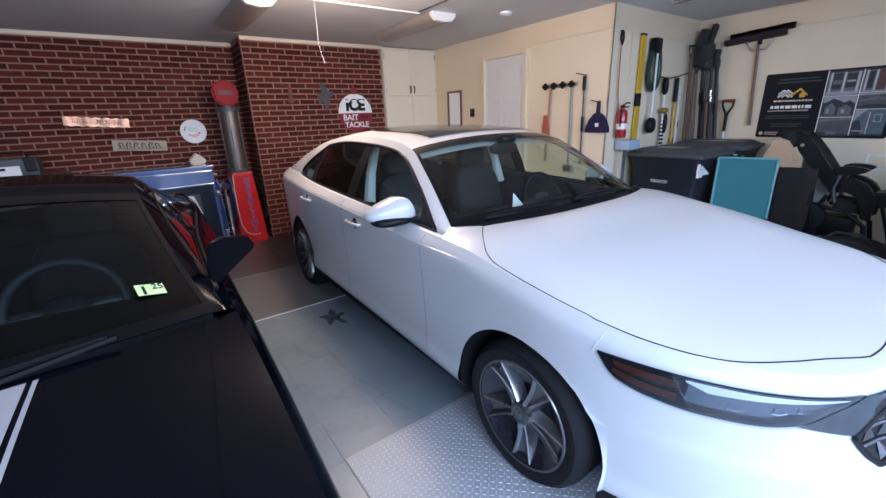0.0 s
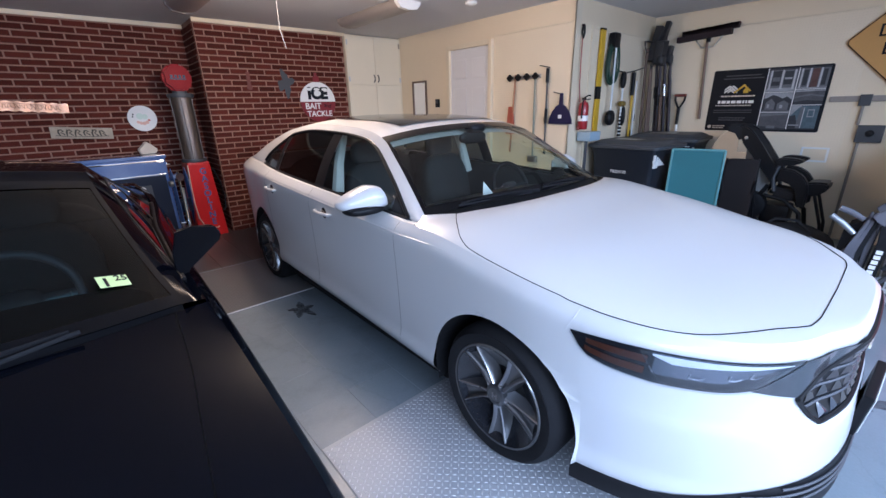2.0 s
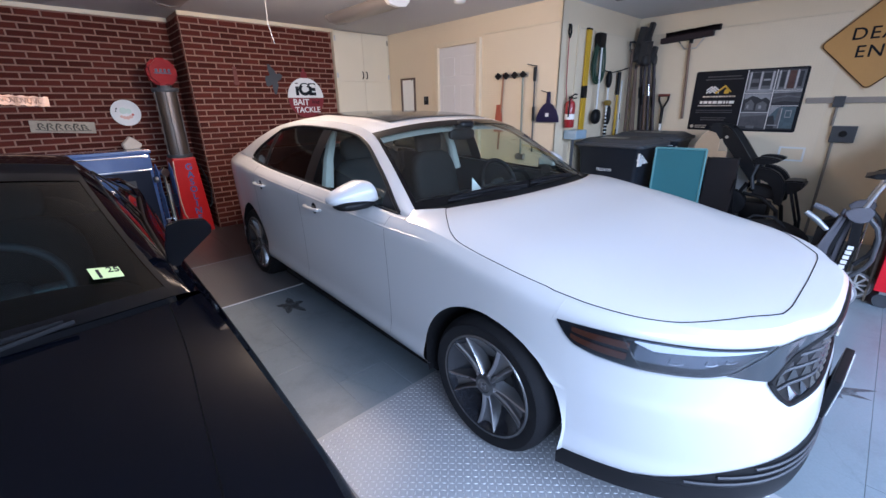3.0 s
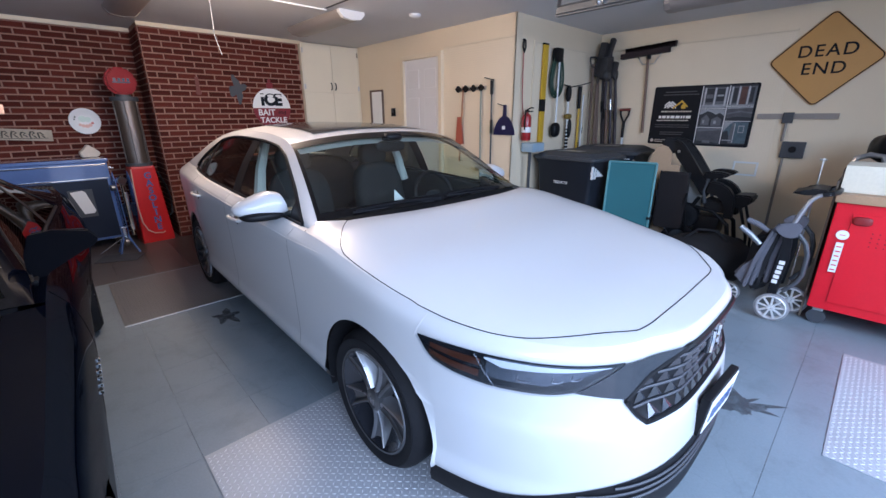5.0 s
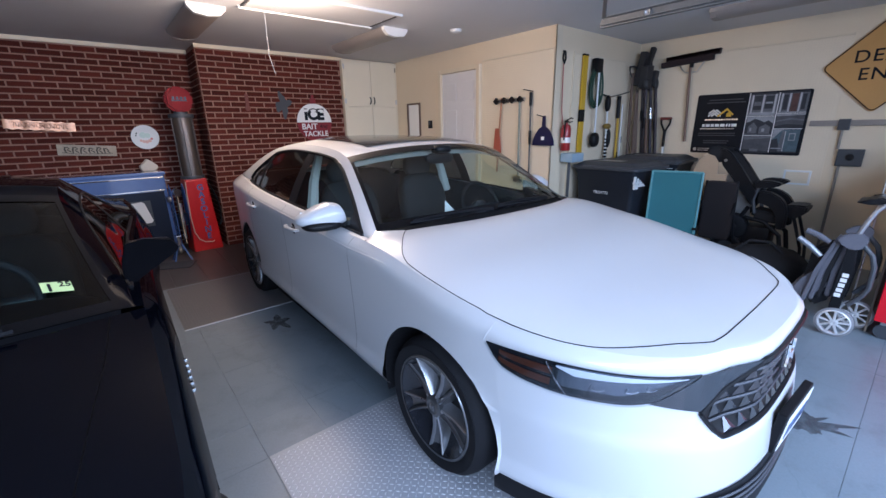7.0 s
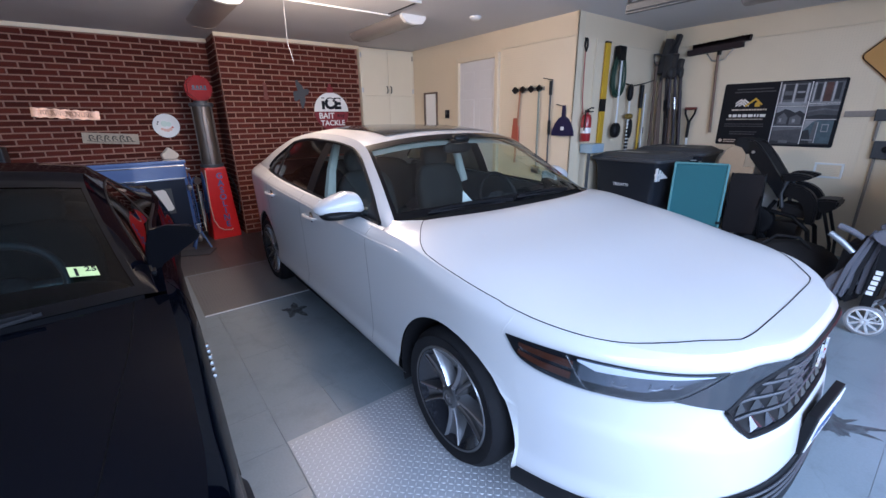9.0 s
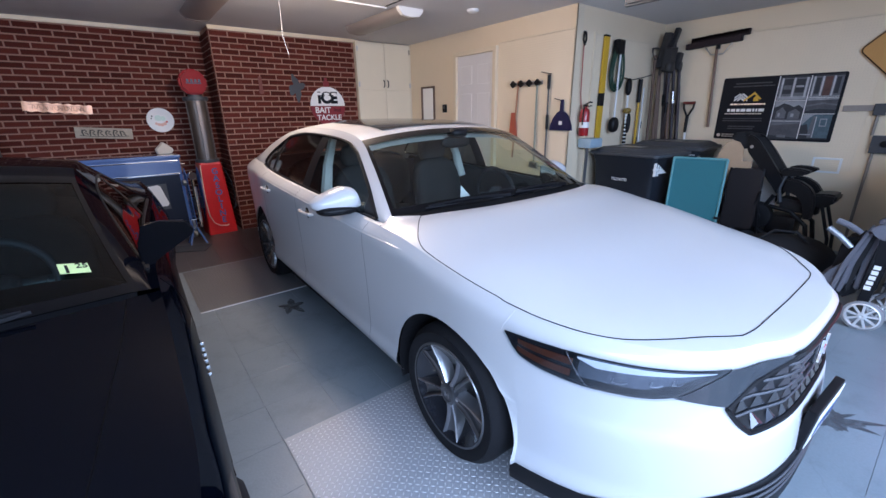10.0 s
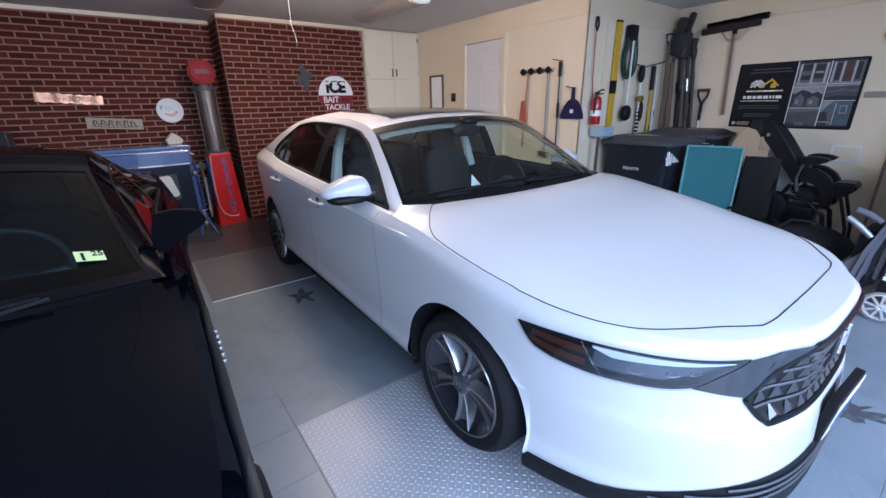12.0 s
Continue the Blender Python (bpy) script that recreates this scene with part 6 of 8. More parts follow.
    for (x, z, r, m) in ((-0.050, -0.042, 0.016, pale_rose), (-0.022, -0.054, 0.019, pale_rose), (0.010, -0.058, 0.021, pale_rose), (0.042, -0.046, 0.020, pale_rose), (0.066, -0.022, 0.014, mat("faded_rose", (0.55, 0.16, 0.13), 0.5)), (-0.02, 0.026, 0.038, pale_green), (0.03, 0.020, 0.030, pale_green), (-0.088, 0.050, 0.012, M_GREEN), (-0.096, 0.022, 0.009, M_GREEN)):
        bm = bmn()
        lathe(bm, [(r, -0.0), (r * 0.9, 0.002), (0.0005, 0.002)], pose(x, -0.0125 if abs(x) < 0.08 else -0.018, z, 90, 0, 0), 16)
        part("plate_motif", bm, m, t)
    # round float-shaped sign on the chimney
    t = thing("bait_sign", "round white and red metal bait and tackle sign", "sign", pose(4.385, CY - 0.02, 1.635))
    R = 0.265
    for nm, m, a0, a1 in (("sign_top", M_WHITE, -4, 184), ("sign_bottom", mat("dark_red_sign", (0.19, 0.010, 0.018), 0.4), -184, 4)):
        bm = bmn()
        pts = [(R * math.cos(radians(a0 + (a1 - a0) * i / 32)), R * math.sin(radians(a0 + (a1 - a0) * i / 32))) for i in range(33)]
        s = 1 if nm == "sign_top" else -1
        pts = [(u, max(v, 0.0) if s > 0 else min(v, -0.001)) for u, v in pts]
        prism(bm, pts, -0.010, 0.0, lambda u, v, w: Vector((u, w, v)))
        part(nm, bm, m, t)
    bm = bmn()
    box(bm, -0.045, 0.045, -0.012, 0.0, R - 0.005, R + 0.075, 0.006)
    box(bm, -0.02, 0.02, -0.010, 0.0, R + 0.075, R + 0.12, 0.004)
    part("sign_stem", bm, mat("dark_red_sign", (0.19, 0.010, 0.018), 0.4), t)
    text("ICE", 0.205, pose(0, -0.012, 0.105, 90, 0, 0), M_INK, t, bold=0.012)
    bm = bmn()
    for x in (-0.125, -0.01, 0.105):
        blob(bm, (x, -0.016, 0.165), (0.045, 0.005, 0.018), 2, 8)
    part("snow_caps", bm, M_WHITE, t, smooth=True)
    text("BAIT", 0.115, pose(-0.085, -0.012, -0.062, 90, 0, 0), M_WHITE, t, bold=0.002)
    text("and", 0.08, pose(0.135, -0.012, -0.055, 90, 10, 0), M_INK, t)
    text("TACKLE", 0.105, pose(0.005, -0.012, -0.165, 90, 0, 0), M_WHITE, t, bold=0.002)
    # small dark metal ornaments on the chimney
    t = thing("metal_ornament", "dark flat metal leaf ornament on the brick", "ornament", pose(3.95, CY - 0.012, 1.87))
    bm = bmn()
    pts = []
    for i in range(28):
        a = 2 * math.pi * i / 28
        q = 0.105 + 0.035 * math.sin(4 * a + 0.6) + 0.02 * math.sin(7 * a)
        pts.append((0.85 * q * math.cos(a), 1.35 * q * math.sin(a)))
    prism(bm, pts, -0.006, 0.002, lambda u, v, w: Vector((u, w, v)))
    part("ornament_sheet", bm, M_LID, t)
    t = thing("thermometer", "small dark red wall thermometer on the brick", "thermometer", pose(3.475, CY - 0.012, 1.90))
    bm = bmn()
    box(bm, -0.022, 0.022, -0.010, 0.0, -0.10, 0.10, 0.004)
    blob(bm, (0, -0.006, -0.08), (0.035, 0.008, 0.035), 2.2, 10)
    part("thermometer_back", bm, mat("rusty_red", (0.16, 0.05, 0.04), 0.7), t)


wall_signs()


def stored_machine():
    s = thing("shelf_unit", "low dark shelf unit behind the coupe", "shelf", pose(0.45, 6.36, 0))
    bm = bmn()
    for z in (0.12, 0.60, 1.07):
        box(bm, -0.55, 0.55, -0.22, 0.22, z, z + 0.03, 0.003)
    part("shelf_board", bm, M_DKWOOD, s)
    for x in (-0.53, 0.53):
        for y in (-0.20, 0.20):
            bm = bmn()
            box(bm, x - 0.018, x + 0.018, y - 0.018, y + 0.018, 0.0, 1.07)
            part("shelf_post", bm, M_DKWOOD, s)
    t = thing("portable_stereo", "grey portable machine with a pale front panel", "stereo", pose(0.50, 6.32, 1.10))
    bm = bmn()
    box(bm, -0.30, 0.30, -0.14, 0.14, 0.0, 0.19, 0.02)
    part("machine_case", bm, M_LID, t, smooth=True)
    bm = bmn()
    box(bm, -0.16, 0.16, -0.148, -0.139, 0.02, 0.115, 0.006)
    part("front_panel", bm, M_WHITE, t, "pale front panel")
    bm = bmn()
    box(bm, -0.03, 0.05, -0.152, -0.147, 0.075, 0.10)
    part("panel_badge", bm, M_INK, t)
    bm = bmn()
    box(bm, 0.20, 0.29, -0.155, -0.139, 0.05, 0.20, 0.012)
    part("side_knob_box", bm, M_BLACK, t)
    bm = bmn()
    tube(bm, [(-0.22, 0, 0.19), (-0.20, 0, 0.25), (0.20, 0, 0.25), (0.22, 0, 0.19)], 0.012, 8)
    part("carry_handle", bm, M_BLACK, t, smooth=True)


stored_machine()


# ---- tools on the house wall and the return wall ----
def pole_tool(name, label, cat, top, foot, r, material, extra=(), group="long-handled tools on the wall"):
    """A long-handled tool: its handle from top to foot, and further parts (name, function(bm), material, label)."""
    top, foot = Vector(top), Vector(foot)
    t = thing(name, label, cat, Matrix.Translation(foot), group=group)
    bm = bmn()
    cyl(bm, (0, 0, 0), top - foot, r, r * 0.95, 12)
    part("handle", bm, material, t, smooth=True)
    for nm, fn, m, lab in extra:
        bm = bmn()
        fn(bm)
        part(nm, bm, m, t, lab, smooth=True)
    return t


def tool_rack():
    t = thing("tool_rack", "grey wall rack with four black gripping clips", "tool rack", pose(WX - 0.012, 3.50, 1.83))
    bm = bmn()
    box(bm, -0.018, 0.0, -0.25, 0.25, -0.022, 0.022, 0.004)
    part("rack_bar", bm, M_STEEL, t)
    for y in (-0.19, -0.065, 0.065, 0.19):
        bm = bmn()
        prism(bm, [(y - 0.045, 0), (y, -0.04), (y + 0.045, 0), (y, 0.04)], -0.045, -0.018, lambda u, v, w: Vector((w, u, v)))
        part("clip", bm, M_BLACK, t)


tool_rack()
XW = WX - 0.045
pole_tool("garden_broom", "orange plastic rake hanging bristles down", "rake", (XW, 3.60, 1.86), (XW, 3.66, 0.95), 0.012, mat("orange_wood", (0.34, 0.15, 0.07), 0.5),
          [("rake_head", lambda bm: prism(bm, [(-0.03, 0.55), (0.03, 0.55), (0.065, 0.22), (-0.065, 0.22)], -0.012, 0.012, lambda u, v, w: Vector((w, u, v))), mat("orange_red_plastic", (0.38, 0.09, 0.05), 0.5), "orange plastic head")])
pole_tool("garden_hoe", "slim hoe with a grey-green handle", "hoe", (XW, 3.31, 1.86), (XW, 3.30, 0.90), 0.011, mat("grey_green_paint", (0.20, 0.23, 0.19), 0.5),
          [("hoe_blade", lambda bm: box(bm, -0.02, 0.02, -0.06, 0.06, -0.05, 0.02, 0.004), M_STEEL, "steel blade")])
pole_tool("grabber_stick", "slim grey stick with a black grip on a hook", "stick", (XW, 3.14, 1.90), (XW, 3.13, 0.95), 0.010, M_LID,
          [("grip", lambda bm: cyl(bm, (0, 0.01, 0.80), (0, 0.01, 0.95), 0.018, 0.020, 12), M_BLACK, "black grip"), ("lower_grip", lambda bm: cyl(bm, (0, 0.004, 0.36), (0, 0.005, 0.52), 0.016, seg=12), M_BLACK, ""),
           ("hook", lambda bm: tube(bm, [(0.04, 0.01, 0.96), (-0.01, 0.02, 0.965), (-0.03, 0.10, 0.985)], 0.005, 6), M_BLACK, "")])
t = thing("dustpan", "navy blue plastic dustpan hanging on a hook", "dustpan", pose(WX - 0.03, 2.945, 1.30))
bm = bmn()
pts = [(-0.15, 0.0), (0.15, 0.0), (0.145, 0.05), (0.11, 0.13), (0.06, 0.19), (0.022, 0.21), (0.016, 0.33), (-0.016, 0.33), (-0.022, 0.21), (-0.06, 0.19), (-0.11, 0.13), (-0.145, 0.05)]
prism(bm, pts, -0.014, 0.004, lambda u, v, w: Vector((w, u, v)))
part("pan", bm, M_NAVY, t)
bm = bmn()
box(bm, -0.017, -0.0145, -0.022, 0.022, 0.06, 0.10)
part("pan_label", bm, M_WHITE, t, "white label")
bm = bmn()
tube(bm, [(0.03, 0.0, 0.315), (-0.02, 0.02, 0.325), (-0.03, 0.09, 0.345)], 0.005, 6)
part("hook", bm, M_BLACK, t)

# extension cord, extinguisher, level on the return wall
YR = RY - 0.02
t = thing("cord_plug", "red hanging cord with a black plug clip", "cord", pose(5.985, YR, 2.15))
bm = bmn()
tube(bm, [(0.0, 0.008, 0.16), (0.022, -0.012, 0.15), (0.025, -0.016, 0.08), (0.0, -0.018, 0.03), (-0.022, -0.014, 0.08), (-0.014, -0.012, 0.13), (0.01, -0.012, 0.16)], 0.011, 8)
part("clip", bm, M_BLACK, t, smooth=True)
bm = bmn()
tube(bm, [(0.0, -0.01, 0.04), (0.004, -0.01, -0.2), (0.016, -0.01, -0.45), (0.05, -0.01, -0.62)], 0.006, 8)
part("cord", bm, mat("red_cord", (0.35, 0.08, 0.06), 0.5), t, smooth=True)
t = thing("fire_extinguisher", "red fire extinguisher with a white label on the wall", "extinguisher", pose(6.04, YR - 0.06, 1.235))
bm = bmn()
lathe(bm, [(0.0005, 0.0), (0.05, 0.0), (0.056, 0.012), (0.056, 0.25), (0.045, 0.285), (0.02, 0.30), (0.018, 0.32)], Matrix(), 28)
part("cylinder", bm, mat("dark_red_enamel", (0.30, 0.010, 0.014), 0.35, large=0.1, fine=0.05, bump=0.02, coat=0.3), t, smooth=True)
bm = bmn()
lathe(bm, [(0.0572, 0.09), (0.0572, 0.15)], Matrix(), 28)
part("label_band", bm, M_WHITE, t, "white label band", smooth=True)
bm = bmn()
box(bm, -0.015, 0.015, -0.02, 0.02, 0.315, 0.34, 0.003)
tube(bm, [(0, 0, 0.34), (0.05, -0.02, 0.365), (0.08, -0.03, 0.36)], 0.008, 6)
tube(bm, [(0, 0, 0.325), (0.04, -0.02, 0.32), (0.075, -0.03, 0.325)], 0.007, 6)
part("valve_lever", bm, M_BLACK, t, smooth=True)
bm = bmn()
tube(bm, [(-0.015, 0, 0.32), (-0.055, -0.02, 0.31), (-0.064, -0.02, 0.22), (-0.062, -0.02, 0.12)], 0.008, 8)
part("hose", bm, M_BLACK, t, smooth=True)
t = thing("wall_dispenser", "pale blue plastic dispenser fixed to the wall", "dispenser", pose(6.16, YR - 0.09, 1.10))
bm = bmn()
box(bm, -0.12, 0.12, -0.08, 0.09, 0.0, 0.105, 0.015)
part("dispenser_case", bm, mat("pale_blue_plastic", (0.30, 0.40, 0.48), 0.4), t, smooth=True)
bm = bmn()
tube(bm, [(-0.09, -0.02, 0.0), (-0.09, -0.02, -0.35), (-0.07, -0.02, -0.75), (-0.05, -0.02, -1.09)], 0.018, 8)
part("down_pipe", bm, M_LID, t, smooth=True)

t = thing("spirit_level", "long yellow spirit level hanging on the wall", "spirit level", pose(6.41, YR - 0.012, 1.08))
bm = bmn()
box(bm, -0.045, 0.045, -0.012, 0.014, 0.0, 1.22, 0.004)
part("level_body", bm, M_YEL, t)
for z in (0.55,):
    bm = bmn()
    box(bm, -0.046, 0.046, -0.014, 0.015, z - 0.07, z + 0.07, 0.003)
    part("level_vial", bm, M_BLACK, t, "black vial housing")
bm = bmn()
box(bm, -0.047, 0.047, -0.014, 0.016, 1.215, 1.235, 0.003)
part("end_cap", bm, M_BLACK, t)


def hose_coil():
    t = thing("garden_hose", "dark green garden hose coiled on a wall hook", "hose", pose(6.62, YR - 0.04, 1.72))
    rnd = random.Random(5)
    for k in range(7):
        bm = bmn()
        w, h, dx, dy = 0.07 + 0.045 * rnd.random(), 0.22 + 0.05 * rnd.random(), 0.02 * rnd.random(), 0.05 * rnd.random() - 0.03
        pts = [(dx + w * math.sin(a) * (1 - 0.35 * math.cos(a)), dy, 0.27 + h * math.cos(a)) for a in (2 * math.pi * i / 30 for i in range(30))]
        tube(bm, pts, 0.010, 8, True)
        part("hose_loop", bm, M_GREEN, t, smooth=True)
    bm = bmn()
    box(bm, -0.07, 0.07, -0.05, 0.03, 0.40, 0.56, 0.02)
    part("hose_hanger", bm, M_BLACK, t, "black hose hanger", smooth=True)


hose_coil()
pole_tool("scrub_brush", "long white-handled brush hanging head down", "brush", (6.63, YR - 0.07, 2.12), (6.645, YR - 0.07, 1.38), 0.012, M_WHITE,
          [("brush_head", lambda bm: blob(bm, (0, 0, -0.04), (0.075, 0.05, 0.09), 2.4, 12), M_BLACK, "black brush head")])
pole_tool("string_trimmer", "string trimmer with a dark motor head", "trimmer", (6.93, YR - 0.05, 1.86), (7.00, YR - 0.05, 0.60), 0.013, M_WHITE,
          [("trimmer_grip", lambda bm: blob(bm, (-0.065, 0, 1.18), (0.04, 0.035, 0.10), 2.4, 12), M_BLACK, "black grip"), ("trimmer_head", lambda bm: blob(bm, (-0.075, -0.02, 0.90), (0.055, 0.045, 0.035), 2.4, 12), mat("yellow_black_plastic", (0.22, 0.14, 0.02), 0.4), "dark yellow motor head"),
           ("striped_sleeve", lambda bm: [lathe(bm, [(0.014, 0.50 + 0.045 * k), (0.024, 0.505 + 0.045 * k), (0.024, 0.525 + 0.045 * k), (0.014, 0.53 + 0.045 * k)], Matrix.Translation((-0.03, 0, 0)), 12) for k in range(8)], M_BLACK, "black rings on the shaft"),
           ("trimmer_guard", lambda bm: blob(bm, (-0.02, -0.02, 0.75), (0.03, 0.03, 0.12), 2.2, 12), M_BLACK, "black guard")])
pole_tool("paint_pole", "yellow extension pole with a black grip", "pole", (7.265, YR - 0.03, 1.60), (7.30, YR - 0.03, 0.60), 0.016, M_YEL,
          [("grip", lambda bm: cyl(bm, (-0.045, 0, 1.0), (-0.05, 0, 1.28), 0.024, 0.026, 12), M_BLACK, "black grip"), ("lower_grip", lambda bm: cyl(bm, (0, 0, 0.42), (-0.005, 0, 0.56), 0.02, seg=12), M_BLACK, "")])
pole_tool("white_pole", "thin white pole with black collars", "pole", (7.35, YR - 0.03, 1.78), (7.40, YR - 0.03, 0.60), 0.011, M_WHITE,
          [("collar", lambda bm: cyl(bm, (-0.018, 0, 0.68), (-0.022, 0, 0.76), 0.015, seg=10), M_BLACK, "black collar")])
bm = bmn()
tube(bm, [(6.88, YR - 0.01, 1.885), (7.05, YR - 0.02, 1.865), (7.3, YR - 0.02, 1.90), (7.55, YR - 0.01, 1.945)], 0.007, 6)
t = thing("hanging_wire", "dark wire rail strung along the tools", "wire", pose(0, 0, 0))
part("wire", bm, M_BLACK, t)
M_SHAFT = mat("dark_pole_paint", (0.045, 0.033, 0.040), 0.5, large=0.25, fine=0.15, scale=6, bump=0.08)
M_WORN = mat("worn_dark_steel", (0.035, 0.032, 0.033), 0.55, large=0.3, fine=0.2, scale=9, bump=0.15)
M_OLDPOLE = mat("old_pole_wood", (0.18, 0.115, 0.085), 0.6, large=0.25, fine=0.15, scale=6, fscale=70, bump=0.1)
rk = [("rake", "old wooden-handled garden rake, head up", (7.50, YR - 0.05, 2.17), (7.55, YR - 0.10, 0.0), M_DKWOOD), ("garden_fork", "old wooden-handled cultivator, head up", (7.58, YR - 0.09, 1.92), (7.62, YR - 0.16, 0.0), M_OLDPOLE),
      ("hoe", "wooden hoe standing in the corner", (7.66, YR - 0.06, 1.95), (7.66, YR - 0.22, 0.0), M_OLDPOLE), ("pruner", "long dark pole pruner standing in the corner", (7.66, YR - 0.10, 2.36), (7.67, YR - 0.30, 0.0), M_SHAFT),
      ("pole_saw", "dark pole saw standing in the corner", (7.73, YR - 0.16, 2.40), (7.73, YR - 0.42, 0.0), M_SHAFT), ("mop", "dark mop standing head up in the corner", (7.62, YR - 0.18, 2.22), (7.62, YR - 0.32, 0.0), M_SHAFT),
      ("spade", "dark-handled spade standing in the corner", (7.72, YR - 0.30, 1.80), (7.70, YR - 0.50, 0.0), M_SHAFT), ("edger", "steel edger standing in the corner", (7.60, YR - 0.26, 1.58), (7.56, YR - 0.40, 0.0), M_DKWOOD),
      ("long_scraper", "dark long-handled scraper standing in the corner", (7.76, YR - 0.24, 2.18), (7.75, YR - 0.46, 0.0), M_SHAFT)]
for i, (nm, lab, a, b, m) in enumerate(rk):
    top = Vector(a) - Vector(b)
    ex = []
    if nm == "rake":
        def head(bm, p=top):
            tube(bm, arc(0, 0, 0.10, 200, 340, 10, lambda u, v: Vector((p.x + u, p.y - 0.01, p.z + v + 0.05))), 0.008, 6)
            tube(bm, [p + Vector((-0.10, -0.01, 0.02)), p + Vector((-0.11, -0.01, 0.07)), p + Vector((0.0, -0.01, 0.085)), p + Vector((0.11, -0.01, 0.07))], 0.011, 6)
            for k in range(8):
                tube(bm, [p + Vector((-0.10 + 0.03 * k, -0.01, 0.075)), p + Vector((-0.10 + 0.03 * k, -0.05, 0.060))], 0.004, 5)
        ex = [("rake_head", head, M_WORN, "steel rake head")]
    elif nm == "garden_fork":
        def head(bm, p=top):
            for s in (-0.04, 0.0, 0.04):
                tube(bm, [p, p + Vector((s, -0.01, 0.05)), p + Vector((s * 1.2, -0.05, 0.12))], 0.006, 6)
        ex = [("fork_tines", head, M_WORN, "steel tines")]
    elif nm in ("pruner", "mop", "pole_saw", "long_scraper"):
        lean = {"pruner": 10, "mop": -7, "pole_saw": 17, "long_scraper": 4}[nm]
        size = {"pruner": (0.055, 0.045, 0.21), "mop": (0.085, 0.05, 0.13), "pole_saw": (0.035, 0.03, 0.25), "long_scraper": (0.05, 0.025, 0.10)}[nm]

        def head(bm, p=top, lean=lean, size=size):
            box(bm, -size[0], size[0], -size[1], size[1], -size[2] * 1.5, size[2] * 0.5, 0.012, Matrix.Translation(p - Vector((0, 0, 0.03))) @ pose(0, 0, 0, 6, lean, 0))
            blob(bm, (p.x - 0.01, p.y - 0.02, p.z - size[2] * 1.5), (size[0] * 0.9, size[1], 0.07), 2.6, 10)
        ex = [("tool_head", head, M_WORN, "dark worn head"), ("collar", lambda bm, p=top: cyl(bm, p * 0.66, p * 0.72, 0.026, seg=10), M_STEEL if nm == "pole_saw" else M_BLACK, "")]
    pole_tool(nm, lab, "garden tool", a, b, 0.019, m, ex)


# ---- right wall ----
M_BROOM = mat("dark_maroon_bristle", (0.022, 0.012, 0.014), 0.85, large=0.2, fine=0.25, fscale=160, bump=0.3)
M_POLE = mat("worn_pole_wood", (0.20, 0.125, 0.09), 0.55, large=0.25, fine=0.15, scale=6, fscale=70, bump=0.1)


def push_broom():
    t = thing("push_broom", "wide dark maroon push broom hanging head up", "broom", pose(RX - 0.05, 2.17, 1.29, 0, 0, -90))
    bm = bmn()
    cyl(bm, (0.045, 0, 0), (-0.01, 0, 0.92), 0.0165, 0.015, 12)
    part("handle", bm, M_POLE, t, smooth=True)
    bm = bmn()
    box(bm, -0.30, 0.30, -0.040, 0.040, 0.945, 1.010, 0.012, pose(0, 0, 0, 0, -3.5, 0))
    part("broom_block", bm, M_BROOM, t)
    bm = bmn()
    rnd = random.Random(2)
    for k in range(60):
        x = -0.295 + 0.59 * k / 59
        z = 1.005 + x * 0.061
        prism(bm, [(x - 0.006, 0), (x + 0.006, 0), (x + 0.010 + 0.006 * rnd.random(), 0.06), (x - 0.010, 0.055 + 0.012 * rnd.random())], -0.03, 0.03, lambda u, v, w: Vector((u, w, z + v - 0.002)))
    ob = part("bristles", bm, M_BROOM, t, "dark maroon bristles")
    ob["kind"] = "stuff"
    bm = bmn()
    for s in (-1, 1):
        tube(bm, [(0, 0, 0.84), (s * 0.07, 0, 0.845), (s * 0.15, 0, 0.955 + s * 0.01)], 0.008, 6)
    part("brace", bm, M_STEEL, t, smooth=True)
    bm = bmn()
    cyl(bm, (0, 0, 0.90), (0, 0, 0.97), 0.024, seg=12)
    part("socket", bm, M_BLACK, t)


push_broom()


def d_shovel():
    t = thing("shovel", "short shovel with a dark red D-shaped grip", "shovel", pose(RX - 0.06, 2.385, 0.62, 0, 0, -90))
    bm = bmn()
    cyl(bm, (0.02, 0, 0.2), (0.0, 0, 0.62), 0.016, seg=12)
    part("shaft", bm, M_WHITE, t, smooth=True)
    bm = bmn()
    tube(bm, [(0, 0, 0.60), (0, 0, 0.80)], [0.018, 0.02], 10)
    tube(bm, [(0, 0, 0.79), (-0.055, 0, 0.90), (-0.06, 0, 0.96)], 0.013, 8)
    tube(bm, [(0, 0, 0.79), (0.055, 0, 0.90), (0.06, 0, 0.96)], 0.013, 8)
    part("grip_stem", bm, M_BLACK, t, smooth=True)
    bm = bmn()
    cyl(bm, (-0.07, 0, 0.965), (0.07, 0, 0.965), 0.017, seg=12)
    part("grip_bar", bm, mat("dark_red_plastic", (0.16, 0.03, 0.025), 0.5), t, smooth=True)
    bm = bmn()
    prism(bm, [(-0.12, 0.2), (0.12, 0.2), (0.12, -0.1), (0.08, -0.18), (0, -0.2), (-0.08, -0.18), (-0.12, -0.1)], -0.006, 0.006, lambda u, v, w: Vector((u, w, v)))
    part("blade", bm, M_STEEL, t)


d_shovel()


